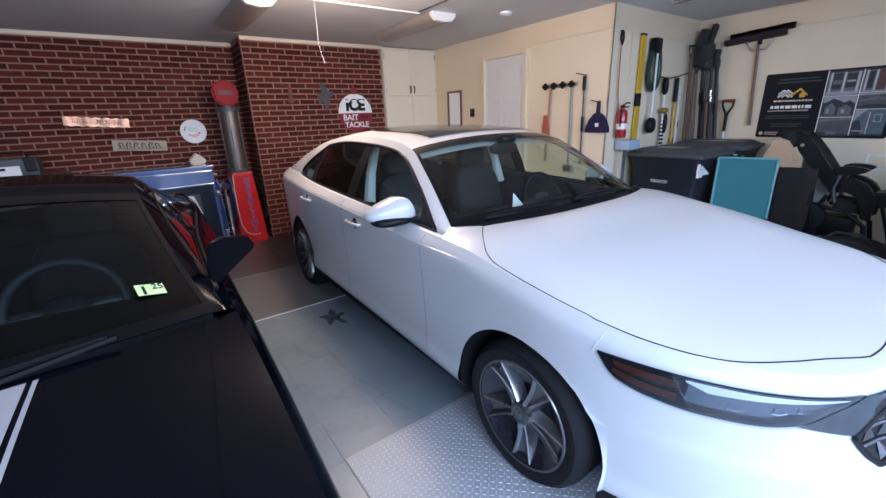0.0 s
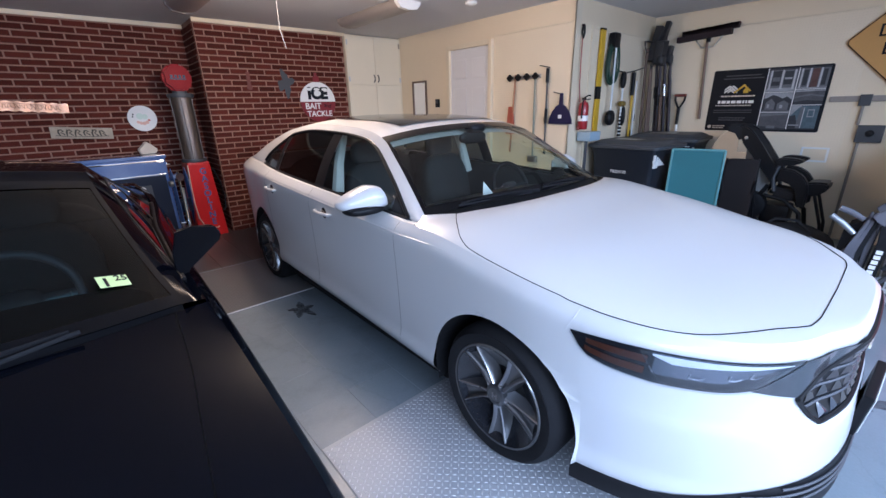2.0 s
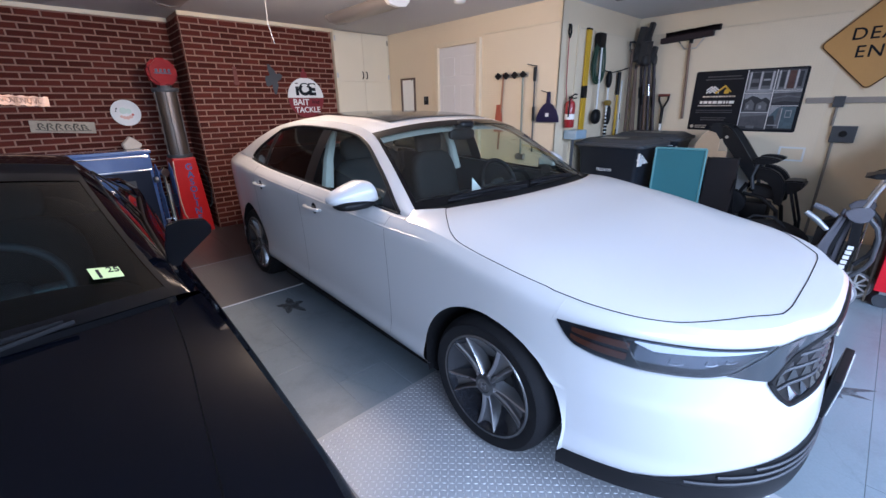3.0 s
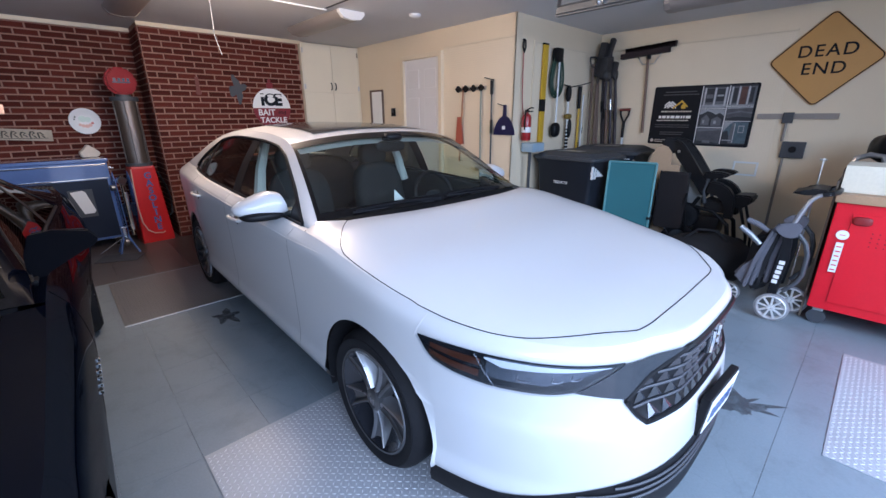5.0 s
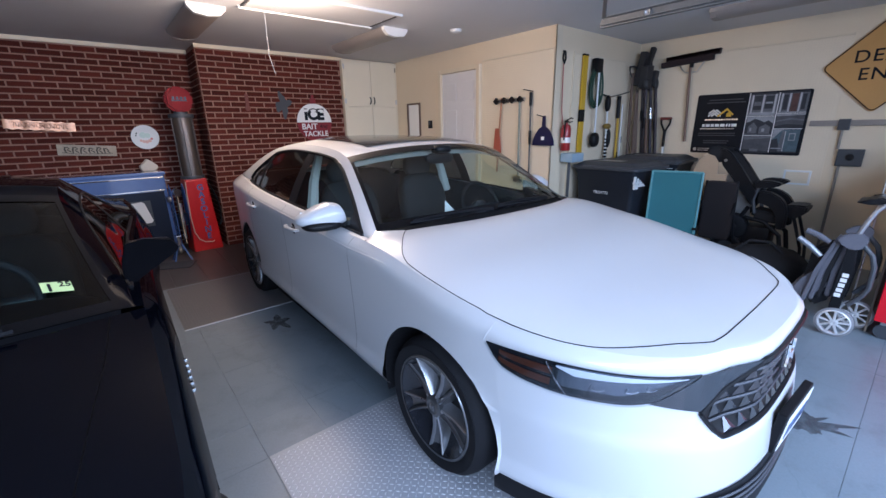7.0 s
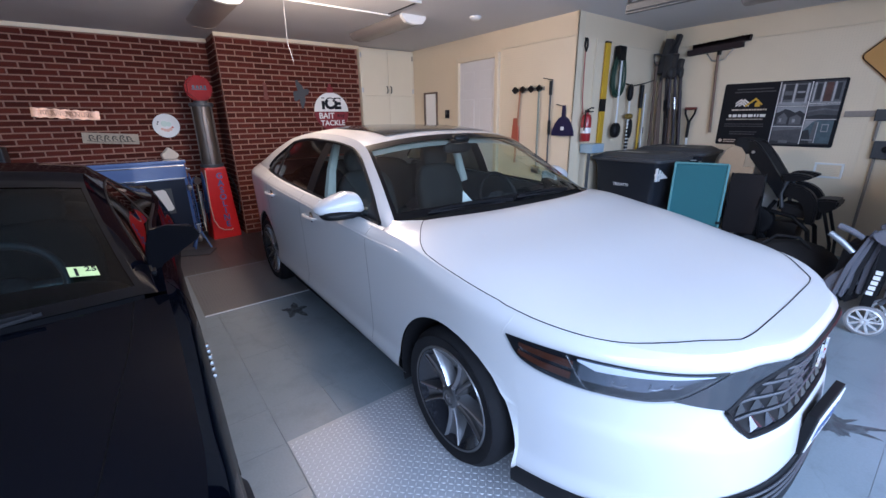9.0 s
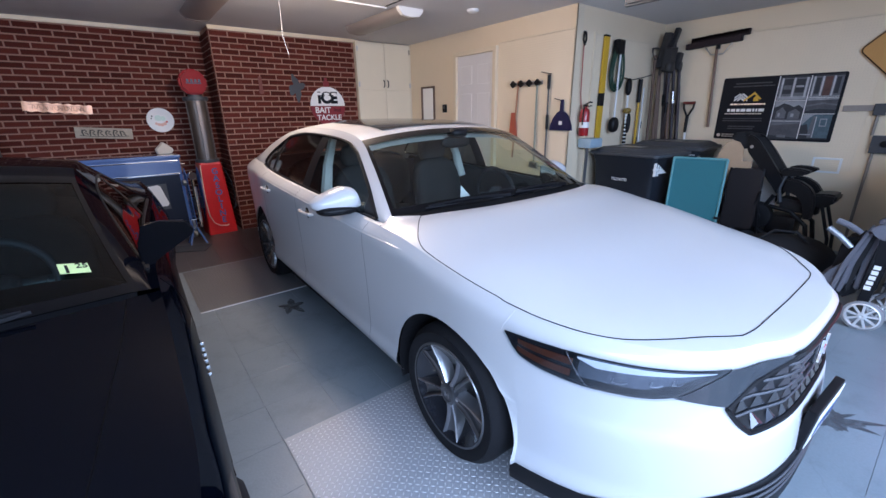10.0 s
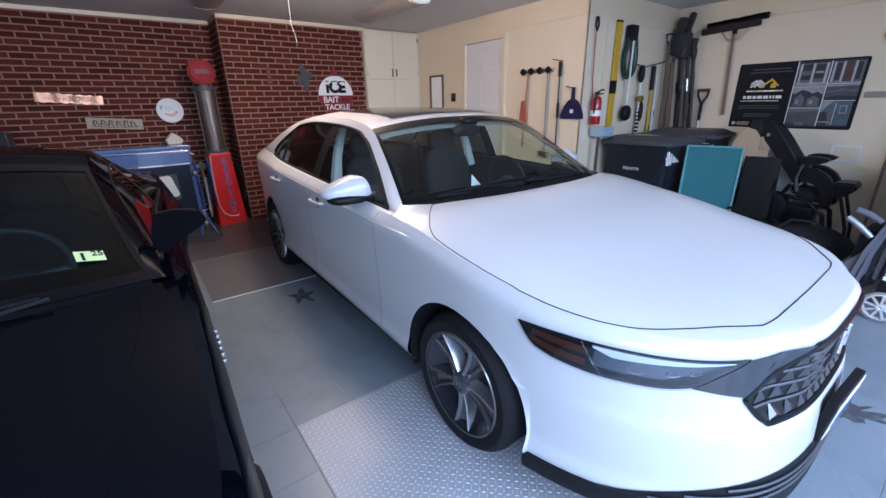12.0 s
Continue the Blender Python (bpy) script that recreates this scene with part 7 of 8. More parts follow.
def poster():
    t = thing("poster", "black company banner with house photographs on the wall", "poster", pose(RX - 0.012, 1.495, 1.15, 0, 0.3, -90))
    W, Hh = 1.11, 0.70
    pts = []
    for cx, cz, a0 in ((W / 2 - 0.02, Hh - 0.02, 0), (-W / 2 + 0.02, Hh - 0.02, 90), (-W / 2 + 0.02, 0.02, 180), (W / 2 - 0.02, 0.02, 270)):
        r = 0.02
        pts += [(cx + r * math.cos(radians(a0 + 30 * k)), cz + r * math.sin(radians(a0 + 30 * k))) for k in range(4)]
    bm = bmn()
    prism(bm, pts, -0.004, 0.0, lambda u, v, w: Vector((u, w, v)))
    part("banner_sheet", bm, M_INK, t, "black banner sheet")
    # white dividing lines
    bm = bmn()
    box(bm, -0.008, 0.0, -0.0062, -0.0042, 0.01, Hh - 0.01)
    part("divider", bm, M_WHITE, t)
    bm = bmn()
    box(bm, 0.268, 0.276, -0.0062, -0.0042, 0.03, Hh - 0.02)
    part("divider", bm, M_WHITE, t)
    for x0, x1, z in ((0.0, 0.27, 0.43), (0.0, 0.27, 0.215), (0.276, 0.53, 0.455), (0.276, 0.53, 0.29)):
        bm = bmn()
        box(bm, x0, x1, -0.006, -0.0042, z - 0.003, z + 0.003)
        part("divider", bm, M_WHITE, t)
    tone = {n: mat("photo_%s" % n, c, 0.45, large=0.35, fine=0.25, scale=14, fscale=90, bump=0, spec=0.2) for n, c in
            (("pale", (0.30, 0.31, 0.33)), ("mid", (0.13, 0.135, 0.15)), ("dark", (0.040, 0.044, 0.052)), ("brick", (0.10, 0.055, 0.05)), ("blue", (0.085, 0.125, 0.15)), ("roof", (0.085, 0.088, 0.098)), ("white", (0.46, 0.47, 0.49)))}
    # each picture: its place, its ground tone, then flat shapes (tone, corners as fractions of the picture)
    def rect(x0, x1, z0, z1):
        return ((x0, z0), (x1, z0), (x1, z1), (x0, z1))
    pictures = (
        (0.006, 0.264, 0.437, 0.685, "mid", (("pale", rect(0.0, 1.0, 0.0, 0.16)), ("white", rect(0.06, 0.12, 0.10, 0.95)), ("dark", rect(0.14, 0.44, 0.26, 0.88)), ("mid", rect(0.16, 0.42, 0.44, 0.62)), ("white", rect(0.46, 0.53, 0.12, 1.0)),
            ("dark", rect(0.56, 0.86, 0.30, 0.86)), ("pale", rect(0.58, 0.84, 0.52, 0.60)), ("white", rect(0.88, 0.95, 0.10, 0.95)), ("dark", rect(0.0, 1.0, 0.92, 1.0)))),
        (0.006, 0.264, 0.222, 0.424, "pale", (("dark", ((0.0, 0.0), (1.0, 0.0), (1.0, 0.62), (0.82, 0.80), (0.66, 0.70), (0.50, 0.82), (0.30, 0.90), (0.12, 0.74), (0.0, 0.70))), ("mid", ((0.10, 0.10), (0.44, 0.10), (0.44, 0.46), (0.28, 0.70), (0.10, 0.48))),
            ("mid", ((0.52, 0.08), (0.92, 0.08), (0.92, 0.44), (0.74, 0.60), (0.52, 0.44))), ("pale", rect(0.16, 0.24, 0.20, 0.40)), ("pale", rect(0.62, 0.72, 0.18, 0.36)), ("mid", rect(0.0, 1.0, 0.0, 0.06)))),
        (0.006, 0.264, 0.02, 0.208, "roof", (("mid", ((0.0, 0.78), (1.0, 0.90), (1.0, 1.0), (0.0, 1.0))), ("dark", ((0.0, 0.0), (1.0, 0.0), (1.0, 0.10), (0.0, 0.22))), ("mid", ((0.30, 0.10), (0.62, 0.08), (0.62, 0.24), (0.30, 0.26))))),
        (0.28, 0.53, 0.462, 0.685, "mid", (("white", rect(0.05, 0.11, 0.04, 0.94)), ("dark", rect(0.14, 0.30, 0.14, 0.86)), ("white", rect(0.33, 0.39, 0.04, 0.94)), ("brick", rect(0.42, 0.66, 0.02, 0.90)), ("white", rect(0.69, 0.75, 0.04, 0.94)),
            ("dark", rect(0.78, 0.92, 0.14, 0.86)), ("dark", rect(0.0, 1.0, 0.92, 1.0)), ("pale", rect(0.0, 1.0, 0.0, 0.05)))),
        (0.28, 0.53, 0.296, 0.448, "roof", (("dark", ((0.0, 0.0), (1.0, 0.0), (1.0, 0.22), (0.45, 0.30), (0.0, 0.16))), ("mid", ((0.0, 0.44), (0.55, 0.62), (1.0, 0.50), (1.0, 0.60), (0.55, 0.74), (0.0, 0.54))), ("pale", ((0.0, 0.86), (1.0, 0.92), (1.0, 1.0), (0.0, 1.0))))),
        (0.28, 0.52, 0.03, 0.283, "blue", (("pale", ((0.0, 0.55), (0.26, 0.90), (0.40, 1.0), (0.0, 1.0))), ("dark", ((0.0, 0.0), (0.30, 0.0), (0.30, 0.30), (0.20, 0.62), (0.0, 0.55))), ("mid", ((0.30, 0.0), (0.46, 0.0), (0.46, 0.92), (0.36, 0.96), (0.30, 0.40))),
            ("white", rect(0.46, 0.49, 0.06, 0.92)), ("pale", rect(0.62, 0.86, 0.52, 0.84)), ("blue", rect(0.65, 0.83, 0.56, 0.80)), ("pale", rect(0.02, 0.42, 0.16, 0.20)), ("dark", rect(0.0, 1.0, 0.0, 0.05)))))
    for x0, x1, z0, z1, ground_tone, shapes in pictures:
        ph = new("photograph")
        ph.parent = t
        bm = bmn()
        box(bm, x0, x1, -0.0054, -0.0042, z0, z1)
        part("photo_ground", bm, tone[ground_tone], ph)
        for k, (nm, pts) in enumerate(shapes):
            bm = bmn()
            prism(bm, [(x0 + (x1 - x0) * u, z0 + (z1 - z0) * v) for u, v in pts], -0.0060 - 0.0004 * k, -0.0054, lambda u, v, q: Vector((u, q, v)))
            part("photo_shape", bm, tone[nm], ph)
    # roof-shaped mark and lines of writing
    bm = bmn()
    for x in (-0.36, -0.325):
        for z in (0.485, 0.515):
            prism(bm, [(x - 0.05, z - 0.03), (x, z + 0.01), (x + 0.05, z - 0.03), (x + 0.05, z - 0.05), (x, z - 0.012), (x - 0.05, z - 0.05)], -0.007, -0.0042, lambda u, v, q: Vector((u, q, v)))
    part("roof_mark", bm, M_WHITE, t, "white roof-shaped mark")
    bm = bmn()
    x, z = -0.215, 0.515
    prism(bm, [(x - 0.10, z - 0.07), (x, z + 0.02), (x + 0.075, z - 0.055), (x + 0.065, z - 0.065), (x, z - 0.005), (x - 0.085, z - 0.08)], -0.0075, -0.0042, lambda u, v, q: Vector((u, q, v)))
    prism(bm, [(x + 0.0, z - 0.08), (x + 0.05, z - 0.08), (x + 0.05, z - 0.045), (x + 0.025, z - 0.02), (x, z - 0.045)], -0.0075, -0.0042, lambda u, v, q: Vector((u, q, v)))
    part("roof_mark", bm, M_YEL, t, "yellow roof-shaped mark")
    lines = ((-0.42, 0.632, 0.36, 0.013, M_LID), (-0.44, 0.600, 0.40, 0.013, M_LID), (-0.44, 0.402, 0.35, 0.016, M_STEEL), (-0.46, 0.335, 0.37, 0.032, M_WHITE), (-0.48, 0.295, 0.38, 0.012, M_STEEL), (-0.49, 0.240, 0.40, 0.010, M_LID), (-0.49, 0.215, 0.40, 0.010, M_LID),
             (-0.42, 0.150, 0.28, 0.012, M_LID), (-0.42, 0.125, 0.26, 0.012, M_LID), (-0.47, 0.055, 0.13, 0.012, M_STEEL), (-0.47, 0.033, 0.12, 0.012, M_STEEL))
    for k, (x, z, w, h, m) in enumerate(lines):
        bm = bmn()
        bars(bm, x, z, w, h, -0.0062, seed=k)
        part("text_line", bm, m, t)["kind"] = "stuff"
    for x in (-0.505, -0.065):
        bm = bmn()
        lathe(bm, [(0.020, 0.0), (0.020, 0.002), (0.0005, 0.002)], pose(x, -0.0045, 0.045, 90, 0, 0), 20)
        part("round_mark", bm, M_STEEL if x < -0.3 else M_WHITE, t)


poster()


def dead_end():
    t = thing("road_sign", "yellow diamond road sign with black lettering", "road sign", pose(RX - 0.03, 0.465, 2.03, 0, 0, -90))
    s = 0.305
    bm = bmn()
    n = 5
    pts = []
    for k in range(4):
        a = radians(90 * k)
        cx, cz = 0.385 * math.cos(a), 0.385 * math.sin(a)
        pts += [(cx + 0.045 * math.cos(a + radians(-45 + 90 * i / n)), cz + 0.045 * math.sin(a + radians(-45 + 90 * i / n))) for i in range(n + 1)]
    prism(bm, pts, -0.003, 0.0, lambda u, v, w: Vector((u, w, v)))
    part("sign_sheet", bm, M_SIGN_Y, t)
    bm = bmn()
    tube(bm, [Vector((u * 0.975, -0.004, v * 0.975)) for u, v in pts], 0.0055, 4, True)
    part("sign_border", bm, M_INK, t, "black border")
    text("DEAD", 0.158, pose(0.01, -0.004, 0.080, 90, 0, 0), M_INK, t, bold=0.0015, gap=1.16)
    text("END", 0.158, pose(0.01, -0.004, -0.085, 90, 0, 0), M_INK, t, bold=0.0015, gap=1.16)


dead_end()
t = thing("wall_batten", "grey wooden batten fixed to the wall", "batten", pose(RX - 0.002, 0.45, 1.49))
bm = bmn()
box(bm, -0.03, 0.0, -0.214, 0.46, -0.028, 0.028, 0.004)
part("batten_board", bm, mat("grey_wood", (0.30, 0.26, 0.23), 0.7, large=0.15, fine=0.1), t)
t = thing("socket_box", "grey electrical box with conduit on the wall", "electrical box", pose(RX - 0.002, 0.53, 1.06))
bm = bmn()
box(bm, -0.06, 0.0, -0.10, 0.10, 0.0, 0.17, 0.006)
part("box_case", bm, M_LID, t)
bm = bmn()
lathe(bm, [(0.034, 0.0), (0.030, 0.012), (0.0005, 0.014)], pose(-0.06, 0.0, 0.09, 0, -90, 0), 18)
part("socket_face", bm, M_BLACK, t)
for y, z0, z1 in ((0.07, -1.06, 0.0), (0.11, 0.17, 0.40)):
    bm = bmn()
    tube(bm, [(-0.025, y, z0 + (z1 - z0) * k / 6) for k in range(7)], 0.013, 10)
    part("conduit", bm, mat("painted_conduit", (0.26, 0.23, 0.20), 0.5), t, smooth=True)
bm = bmn()
box(bm, -0.05, 0.0, 0.06, 0.15, 0.36, 0.47, 0.005)
part("switch_box", bm, M_LID, t)
t = thing("wall_vent", "small white framed wall vent", "vent", pose(RX - 0.002, 0.92, 0.83))
bm = bmn()
for y0, y1, z0, z1 in ((-0.12, -0.10, 0, 0.16), (0.10, 0.12, 0, 0.16), (-0.10, 0.10, 0, 0.02), (-0.10, 0.10, 0.14, 0.16)):
    box(bm, -0.014, 0.0, y0, y1, z0, z1, 0.003)
part("vent_frame", bm, M_WHITE, t)
for k in range(6):
    bm = bmn()
    box(bm, -0.010, -0.002, -0.10, 0.10, 0.026 + k * 0.019, 0.036 + k * 0.019, 0.001)
    part("vent_slat", bm, M_WALL, t)


# ---- wheeled bins ----
def wheeled_bin(m, label, number):
    """A two-wheeled refuse bin; local -x is its front."""
    t = thing("wheeled_bin", label, "bin", m, group="wheeled refuse bins")
    bm = bmn()
    rows = []
    for z, hx, hy in ((0.04, 0.25, 0.29), (0.10, 0.265, 0.30), (0.60, 0.30, 0.345), (0.96, 0.325, 0.372), (1.00, 0.345, 0.39), (1.035, 0.345, 0.39)):
        c = 0.05
        r = []
        for sx, sy, a0 in ((1, 1, 0), (-1, 1, 90), (-1, -1, 180), (1, -1, 270)):
            r += [Vector((sx * (hx - c) + c * math.cos(radians(a0 + 22.5 * k)), sy * (hy - c) + c * math.sin(radians(a0 + 22.5 * k)), z)) for k in range(5)]
        rows.append(r)
    v = sheet(bm, rows, True)
    bm.faces.new(v[0][::-1])
    part("bin_body", bm, M_BIN, t, smooth=True)
    bm = bmn()
    rows = []
    for z, k in ((1.020, 1.055), (1.028, 1.085), (1.052, 1.09), (1.062, 1.07), (1.064, 0.99), (1.078, 0.955), (1.100, 0.84), (1.108, 0.80), (1.106, 0.74), (1.112, 0.60), (1.114, 0.05)):
        r = []
        for sx, sy, a0 in ((1, 1, 0), (-1, 1, 90), (-1, -1, 180), (1, -1, 270)):
            c = 0.06
            r += [Vector((k * (sx * (0.345 - c) + c * math.cos(radians(a0 + 22.5 * q))), k * (sy * (0.39 - c) + c * math.sin(radians(a0 + 22.5 * q))), z)) for q in range(5)]
        rows.append(r)
    v = sheet(bm, rows, True)
    bm.faces.new(v[-1])
    lid = part("lid", bm, M_LID, t, "grey plastic lid", smooth=True)
    bm = bmn()
    box(bm, -0.20, -0.06, -0.13, 0.17, 1.1128, 1.1150)
    part("lid_label", bm, M_STEEL, lid, "pale worn label")
    bm = bmn()
    tube(bm, [(0.38, -0.28, 1.02), (0.44, -0.28, 1.03), (0.44, 0.28, 1.03), (0.38, 0.28, 1.02)], 0.018, 10)
    part("bar_handle", bm, M_BIN, t, smooth=True)
    for s in (-1, 1):
        bm = bmn()
        cyl(bm, (0.24, s * 0.32, 0.125), (0.24, s * 0.27, 0.125), 0.125, seg=28)
        part("bin_wheel", bm, M_RUBBER, t, smooth=True)
    if number:
        text("TB224770", 0.046, pose(-0.322, 0.02, 0.76, 86, 0, -90), M_WHITE, t, "number")
    else:
        text("PUBLIC", 0.066, pose(-0.331, -0.225, 0.912, 86, 0, -90), M_WHITE, t, "lettering", bold=0.001)
        bm = bmn()
        box(bm, -0.339, -0.322, -0.34, -0.12, 0.972, 0.979)
        part("front_mark", bm, M_WHITE, t, "plain pale line")
    bm = bmn()
    for k, (x, w) in enumerate(((-0.310, 0.024), (-0.258, 0.024), (-0.205, 0.014), (-0.170, 0.014), (-0.130, 0.014), (-0.095, 0.014))):
        box(bm, x, x + w, -0.379, -0.360, 0.83 + 0.02 * (k > 1), 0.97 - 0.022 * k)
    box(bm, -0.325, -0.22, -0.379, -0.360, 0.890, 0.908)
    part("side_mark", bm, M_WHITE if number else M_STEEL, t, "plain white mark")
    return t


wheeled_bin(pose(6.56, 2.36, 0, 0, 0, -3), "dark wheeled bin with grey lid and white number", True)
wheeled_bin(pose(7.32, 2.30, 0.03, 0, 0, 4), "dark wheeled bin with grey lid in the corner", False)


# ---- folding chair, pack, board, mobility chair, pushchair ----
def teal_chair():
    t = thing("folding_chair", "teal canvas folding garden chair, folded upright", "chair", pose(6.42, 1.66, 0, 0, 0, -78))
    bm = bmn()
    rows = [[Vector((-0.235 + 0.47 * i / 10, 0.04 * (z - 0.5) + 0.010 * math.sin(math.pi * i / 10), z)) for i in range(11)] for z in np.linspace(0.30, 1.02, 12)]
    sheet(bm, rows)
    sheet(bm, [[p + Vector((0, 0.012, 0)) for p in r] for r in rows])
    part("canvas_back", bm, M_TEAL, t, "teal canvas panel", smooth=True)
    for x in (-0.235, 0.235):
        bm = bmn()
        tube(bm, [(x, 0.0, 0.02), (x, 0.0, 0.5), (x, 0.022, 1.03)], 0.012, 10)
        part("side_tube", bm, mat("pale_teal_tube", (0.12, 0.30, 0.32), 0.4), t, smooth=True)
        bm = bmn()
        tube(bm, [(x, 0.10, 0.02), (x * 0.98, 0.06, 0.45), (x * 0.98, 0.04, 0.70)], 0.011, 8)
        part("rear_leg", bm, M_BLACK, t, smooth=True)
        bm = bmn()
        box(bm, x - 0.02, x + 0.02, -0.03, 0.12, 0.44, 0.465, 0.006)
        part("armrest", bm, M_BLACK, t)
    bm = bmn()
    tube(bm, [(-0.235, 0.022, 1.03), (0.235, 0.022, 1.03)], 0.012, 8)
    part("top_tube", bm, mat("pale_teal_tube", (0.12, 0.30, 0.32), 0.4), t, smooth=True)


teal_chair()


def folded_stool():
    t = thing("folded_camp_chair", "black folded camping chair beside the teal chair", "chair", pose(6.78, 1.34, 0, 0, 0, -80))
    bm = bmn()
    blob(bm, (0, 0, 0.62), (0.145, 0.035, 0.31), 9, 16)
    part("fabric_back", bm, mat("dark_brown_canvas", (0.022, 0.018, 0.018), 0.9, large=0.2, fine=0.2, fscale=200, bump=0.3, spec=0.2), t, smooth=True)
    for x in (-0.15, 0.15):
        bm = bmn()
        tube(bm, [(x * 1.4, 0.10, 0.0), (x, 0.0, 0.55), (x * 0.9, 0.02, 0.93)], 0.011, 8)
        part("chair_tube", bm, M_BLACK, t, smooth=True)
        bm = bmn()
        tube(bm, [(-x * 1.4, -0.10, 0.0), (x * 0.6, 0.0, 0.42), (x, -0.05, 0.72)], 0.010, 8)
        part("cross_tube", bm, M_BLACK, t, smooth=True)
    b = thing("cardboard_piece", "torn piece of tan cardboard leaning on the bins", "cardboard", pose(6.92, 1.56, 0.0, 0, 0, -85))
    bm = bmn()
    prism(bm, [(-0.16, 0.0), (0.20, 0.0), (0.20, 0.98), (0.11, 0.98), (0.11, 1.10), (0.06, 1.17), (0.0, 1.19), (-0.06, 1.16), (-0.11, 1.06), (-0.16, 0.86)], -0.004, 0.004, lambda u, v, w: Vector((u, w + 0.03 * v, v)))
    part("card_sheet", bm, M_CARD, b)
    s = thing("foam_board", "white foam board leaning behind the black chair", "board", pose(7.22, 1.32, 0.0, 0, 0, -85))
    bm = bmn()
    prism(bm, [(-0.12, 0.0), (0.22, 0.0), (0.14, 0.80), (-0.10, 1.02)], -0.012, 0.012, lambda u, v, w: Vector((u, w, v)))
    part("foam_sheet", bm, M_WHITE, s)


folded_stool()


def mobility_chair():
    t = thing("mobility_chair", "black folding mobility chair with curved back and armrests", "mobility chair", pose(7.10, 1.12, 0, 0, 0, 0))

    def slab_of(pts, x0, x1, bevel=0.012):
        bm = bmn()
        prism(bm, [(y - 0.98, z) for y, z in pts], x0, x1, lambda u, v, w: Vector((w, u, v)))
        bmesh.ops.bevel(bm, geom=list(bm.edges), offset=bevel, segments=2, affect="EDGES")
        return bm
    rail = [(1.31, 1.255), (1.26, 1.245), (1.207, 1.204), (1.117, 1.088), (1.01, 0.936), (0.922, 0.825), (0.955, 0.67), (1.034, 0.798), (1.15, 0.924), (1.285, 1.085)]
    guard = [(0.905, 0.845), (0.80, 0.832), (0.716, 0.782), (0.665, 0.71), (0.645, 0.62), (0.65, 0.47), (0.72, 0.47), (0.72, 0.60), (0.75, 0.655), (0.80, 0.70), (0.86, 0.724), (0.915, 0.70)]
    for s in (-1, 1):
        x0, x1 = (-0.15, -0.10) if s < 0 else (0.13, 0.18)
        part("back_rail", slab_of(rail, x0, x1), M_BLACK, t, smooth=True)
        part("side_guard", slab_of(guard, x0 - 0.02, x1 + 0.02), M_BLACK, t, smooth=True)
        bm = slab_of([(0.97, 0.925), (0.908, 0.948), (0.80, 0.945), (0.725, 0.923), (0.776, 0.885), (0.894, 0.865), (0.96, 0.875)], x0 - 0.03, x1 + 0.03, 0.014)
        a = part("armrest", bm, M_BLACK, t, smooth=True)
        bm = bmn()
        x = (x0 + x1) / 2
        tube(bm, [(x, -0.06, 0.88), (x, -0.03, 0.74), (x, -0.06, 0.60)], 0.018, 8)
        part("arm_post", bm, M_LID, a, smooth=True)
        bm = bmn()
        lathe(bm, [(0.016, 0.0), (0.016, 0.006), (0.0005, 0.008)], pose(x0 - 0.002 if s < 0 else x1, 0.27, 1.13, 0, -90 if s < 0 else 90, 0), 14)
        part("hinge_cap", bm, M_STEEL, t, smooth=True)
        bm = bmn()
        tube(bm, [(x, 0.0, 0.66), (x, 0.10, 0.45), (x, 0.12, 0.17)], 0.02, 8)
        part("rear_fork", bm, M_BLACK, t, smooth=True)
        bm = bmn()
        tube(bm, [(x, 0.02, 0.55), (x, -0.16, 0.52), (x, -0.30, 0.40), (x, -0.36, 0.10)], 0.02, 8)
        part("front_fork", bm, M_BLACK, t, smooth=True)
        for y, r, nm in ((0.12, 0.17, "rear_wheel"), (-0.36, 0.10, "front_wheel")):
            w = new(nm)
            w.parent = t
            w.matrix_local = pose(x + s * 0.05, y, r, 0, 90, 0)
            bm = bmn()
            lathe(bm, [(r * 0.65, -0.025), (r * 0.9, -0.03), (r, -0.015), (r, 0.015), (r * 0.9, 0.03), (r * 0.65, 0.025)], Matrix(), 32)
            part("tyre", bm, M_RUBBER, w, smooth=True)
            bm = bmn()
            lathe(bm, [(0.0005, 0.02), (0.03, 0.025), (r * 0.65, 0.01), (r * 0.65, -0.01), (0.03, -0.025), (0.0005, -0.02)], Matrix(), 24)
            part("rim", bm, M_LID, w, smooth=True)
    part("back_cushion", slab_of([(y - 0.01, z - 0.02) for y, z in rail], -0.10, 0.13, 0.02), M_FABRIC, t, smooth=True)
    part("head_pad", slab_of([(1.46, 1.262), (1.33, 1.272), (1.24, 1.235), (1.26, 1.12), (1.36, 1.09), (1.45, 1.17)], -0.13, 0.16, 0.03), M_FABRIC, t, smooth=True)
    part("seat", slab_of([(0.95, 0.645), (0.72, 0.615), (0.66, 0.58), (0.66, 0.50), (0.92, 0.52)], -0.10, 0.13, 0.02), M_FABRIC, t, smooth=True)
    part("leg_pad", slab_of([(0.69, 0.71), (0.60, 0.728), (0.508, 0.722), (0.515, 0.65), (0.60, 0.575), (0.67, 0.60)], -0.12, 0.15, 0.018), M_BLACK, t, smooth=True)
    bm = bmn()
    lathe(bm, [(0.0005, 0.05), (0.05, 0.055), (0.06, 0.04), (0.11, 0.045), (0.14, 0.03), (0.145, 0.0), (0.14, -0.08), (0.10, -0.10)], pose(-0.12, 0.12, 0.43, 0, -90, 0), 28)
    part("motor_cover", bm, M_RUBBER, t, smooth=True)
    bm = bmn()
    box(bm, -0.12, 0.14, -0.22, 0.02, 0.26, 0.46, 0.03)
    part("battery_box", bm, M_BLACK, t, smooth=True)
    bm = bmn()
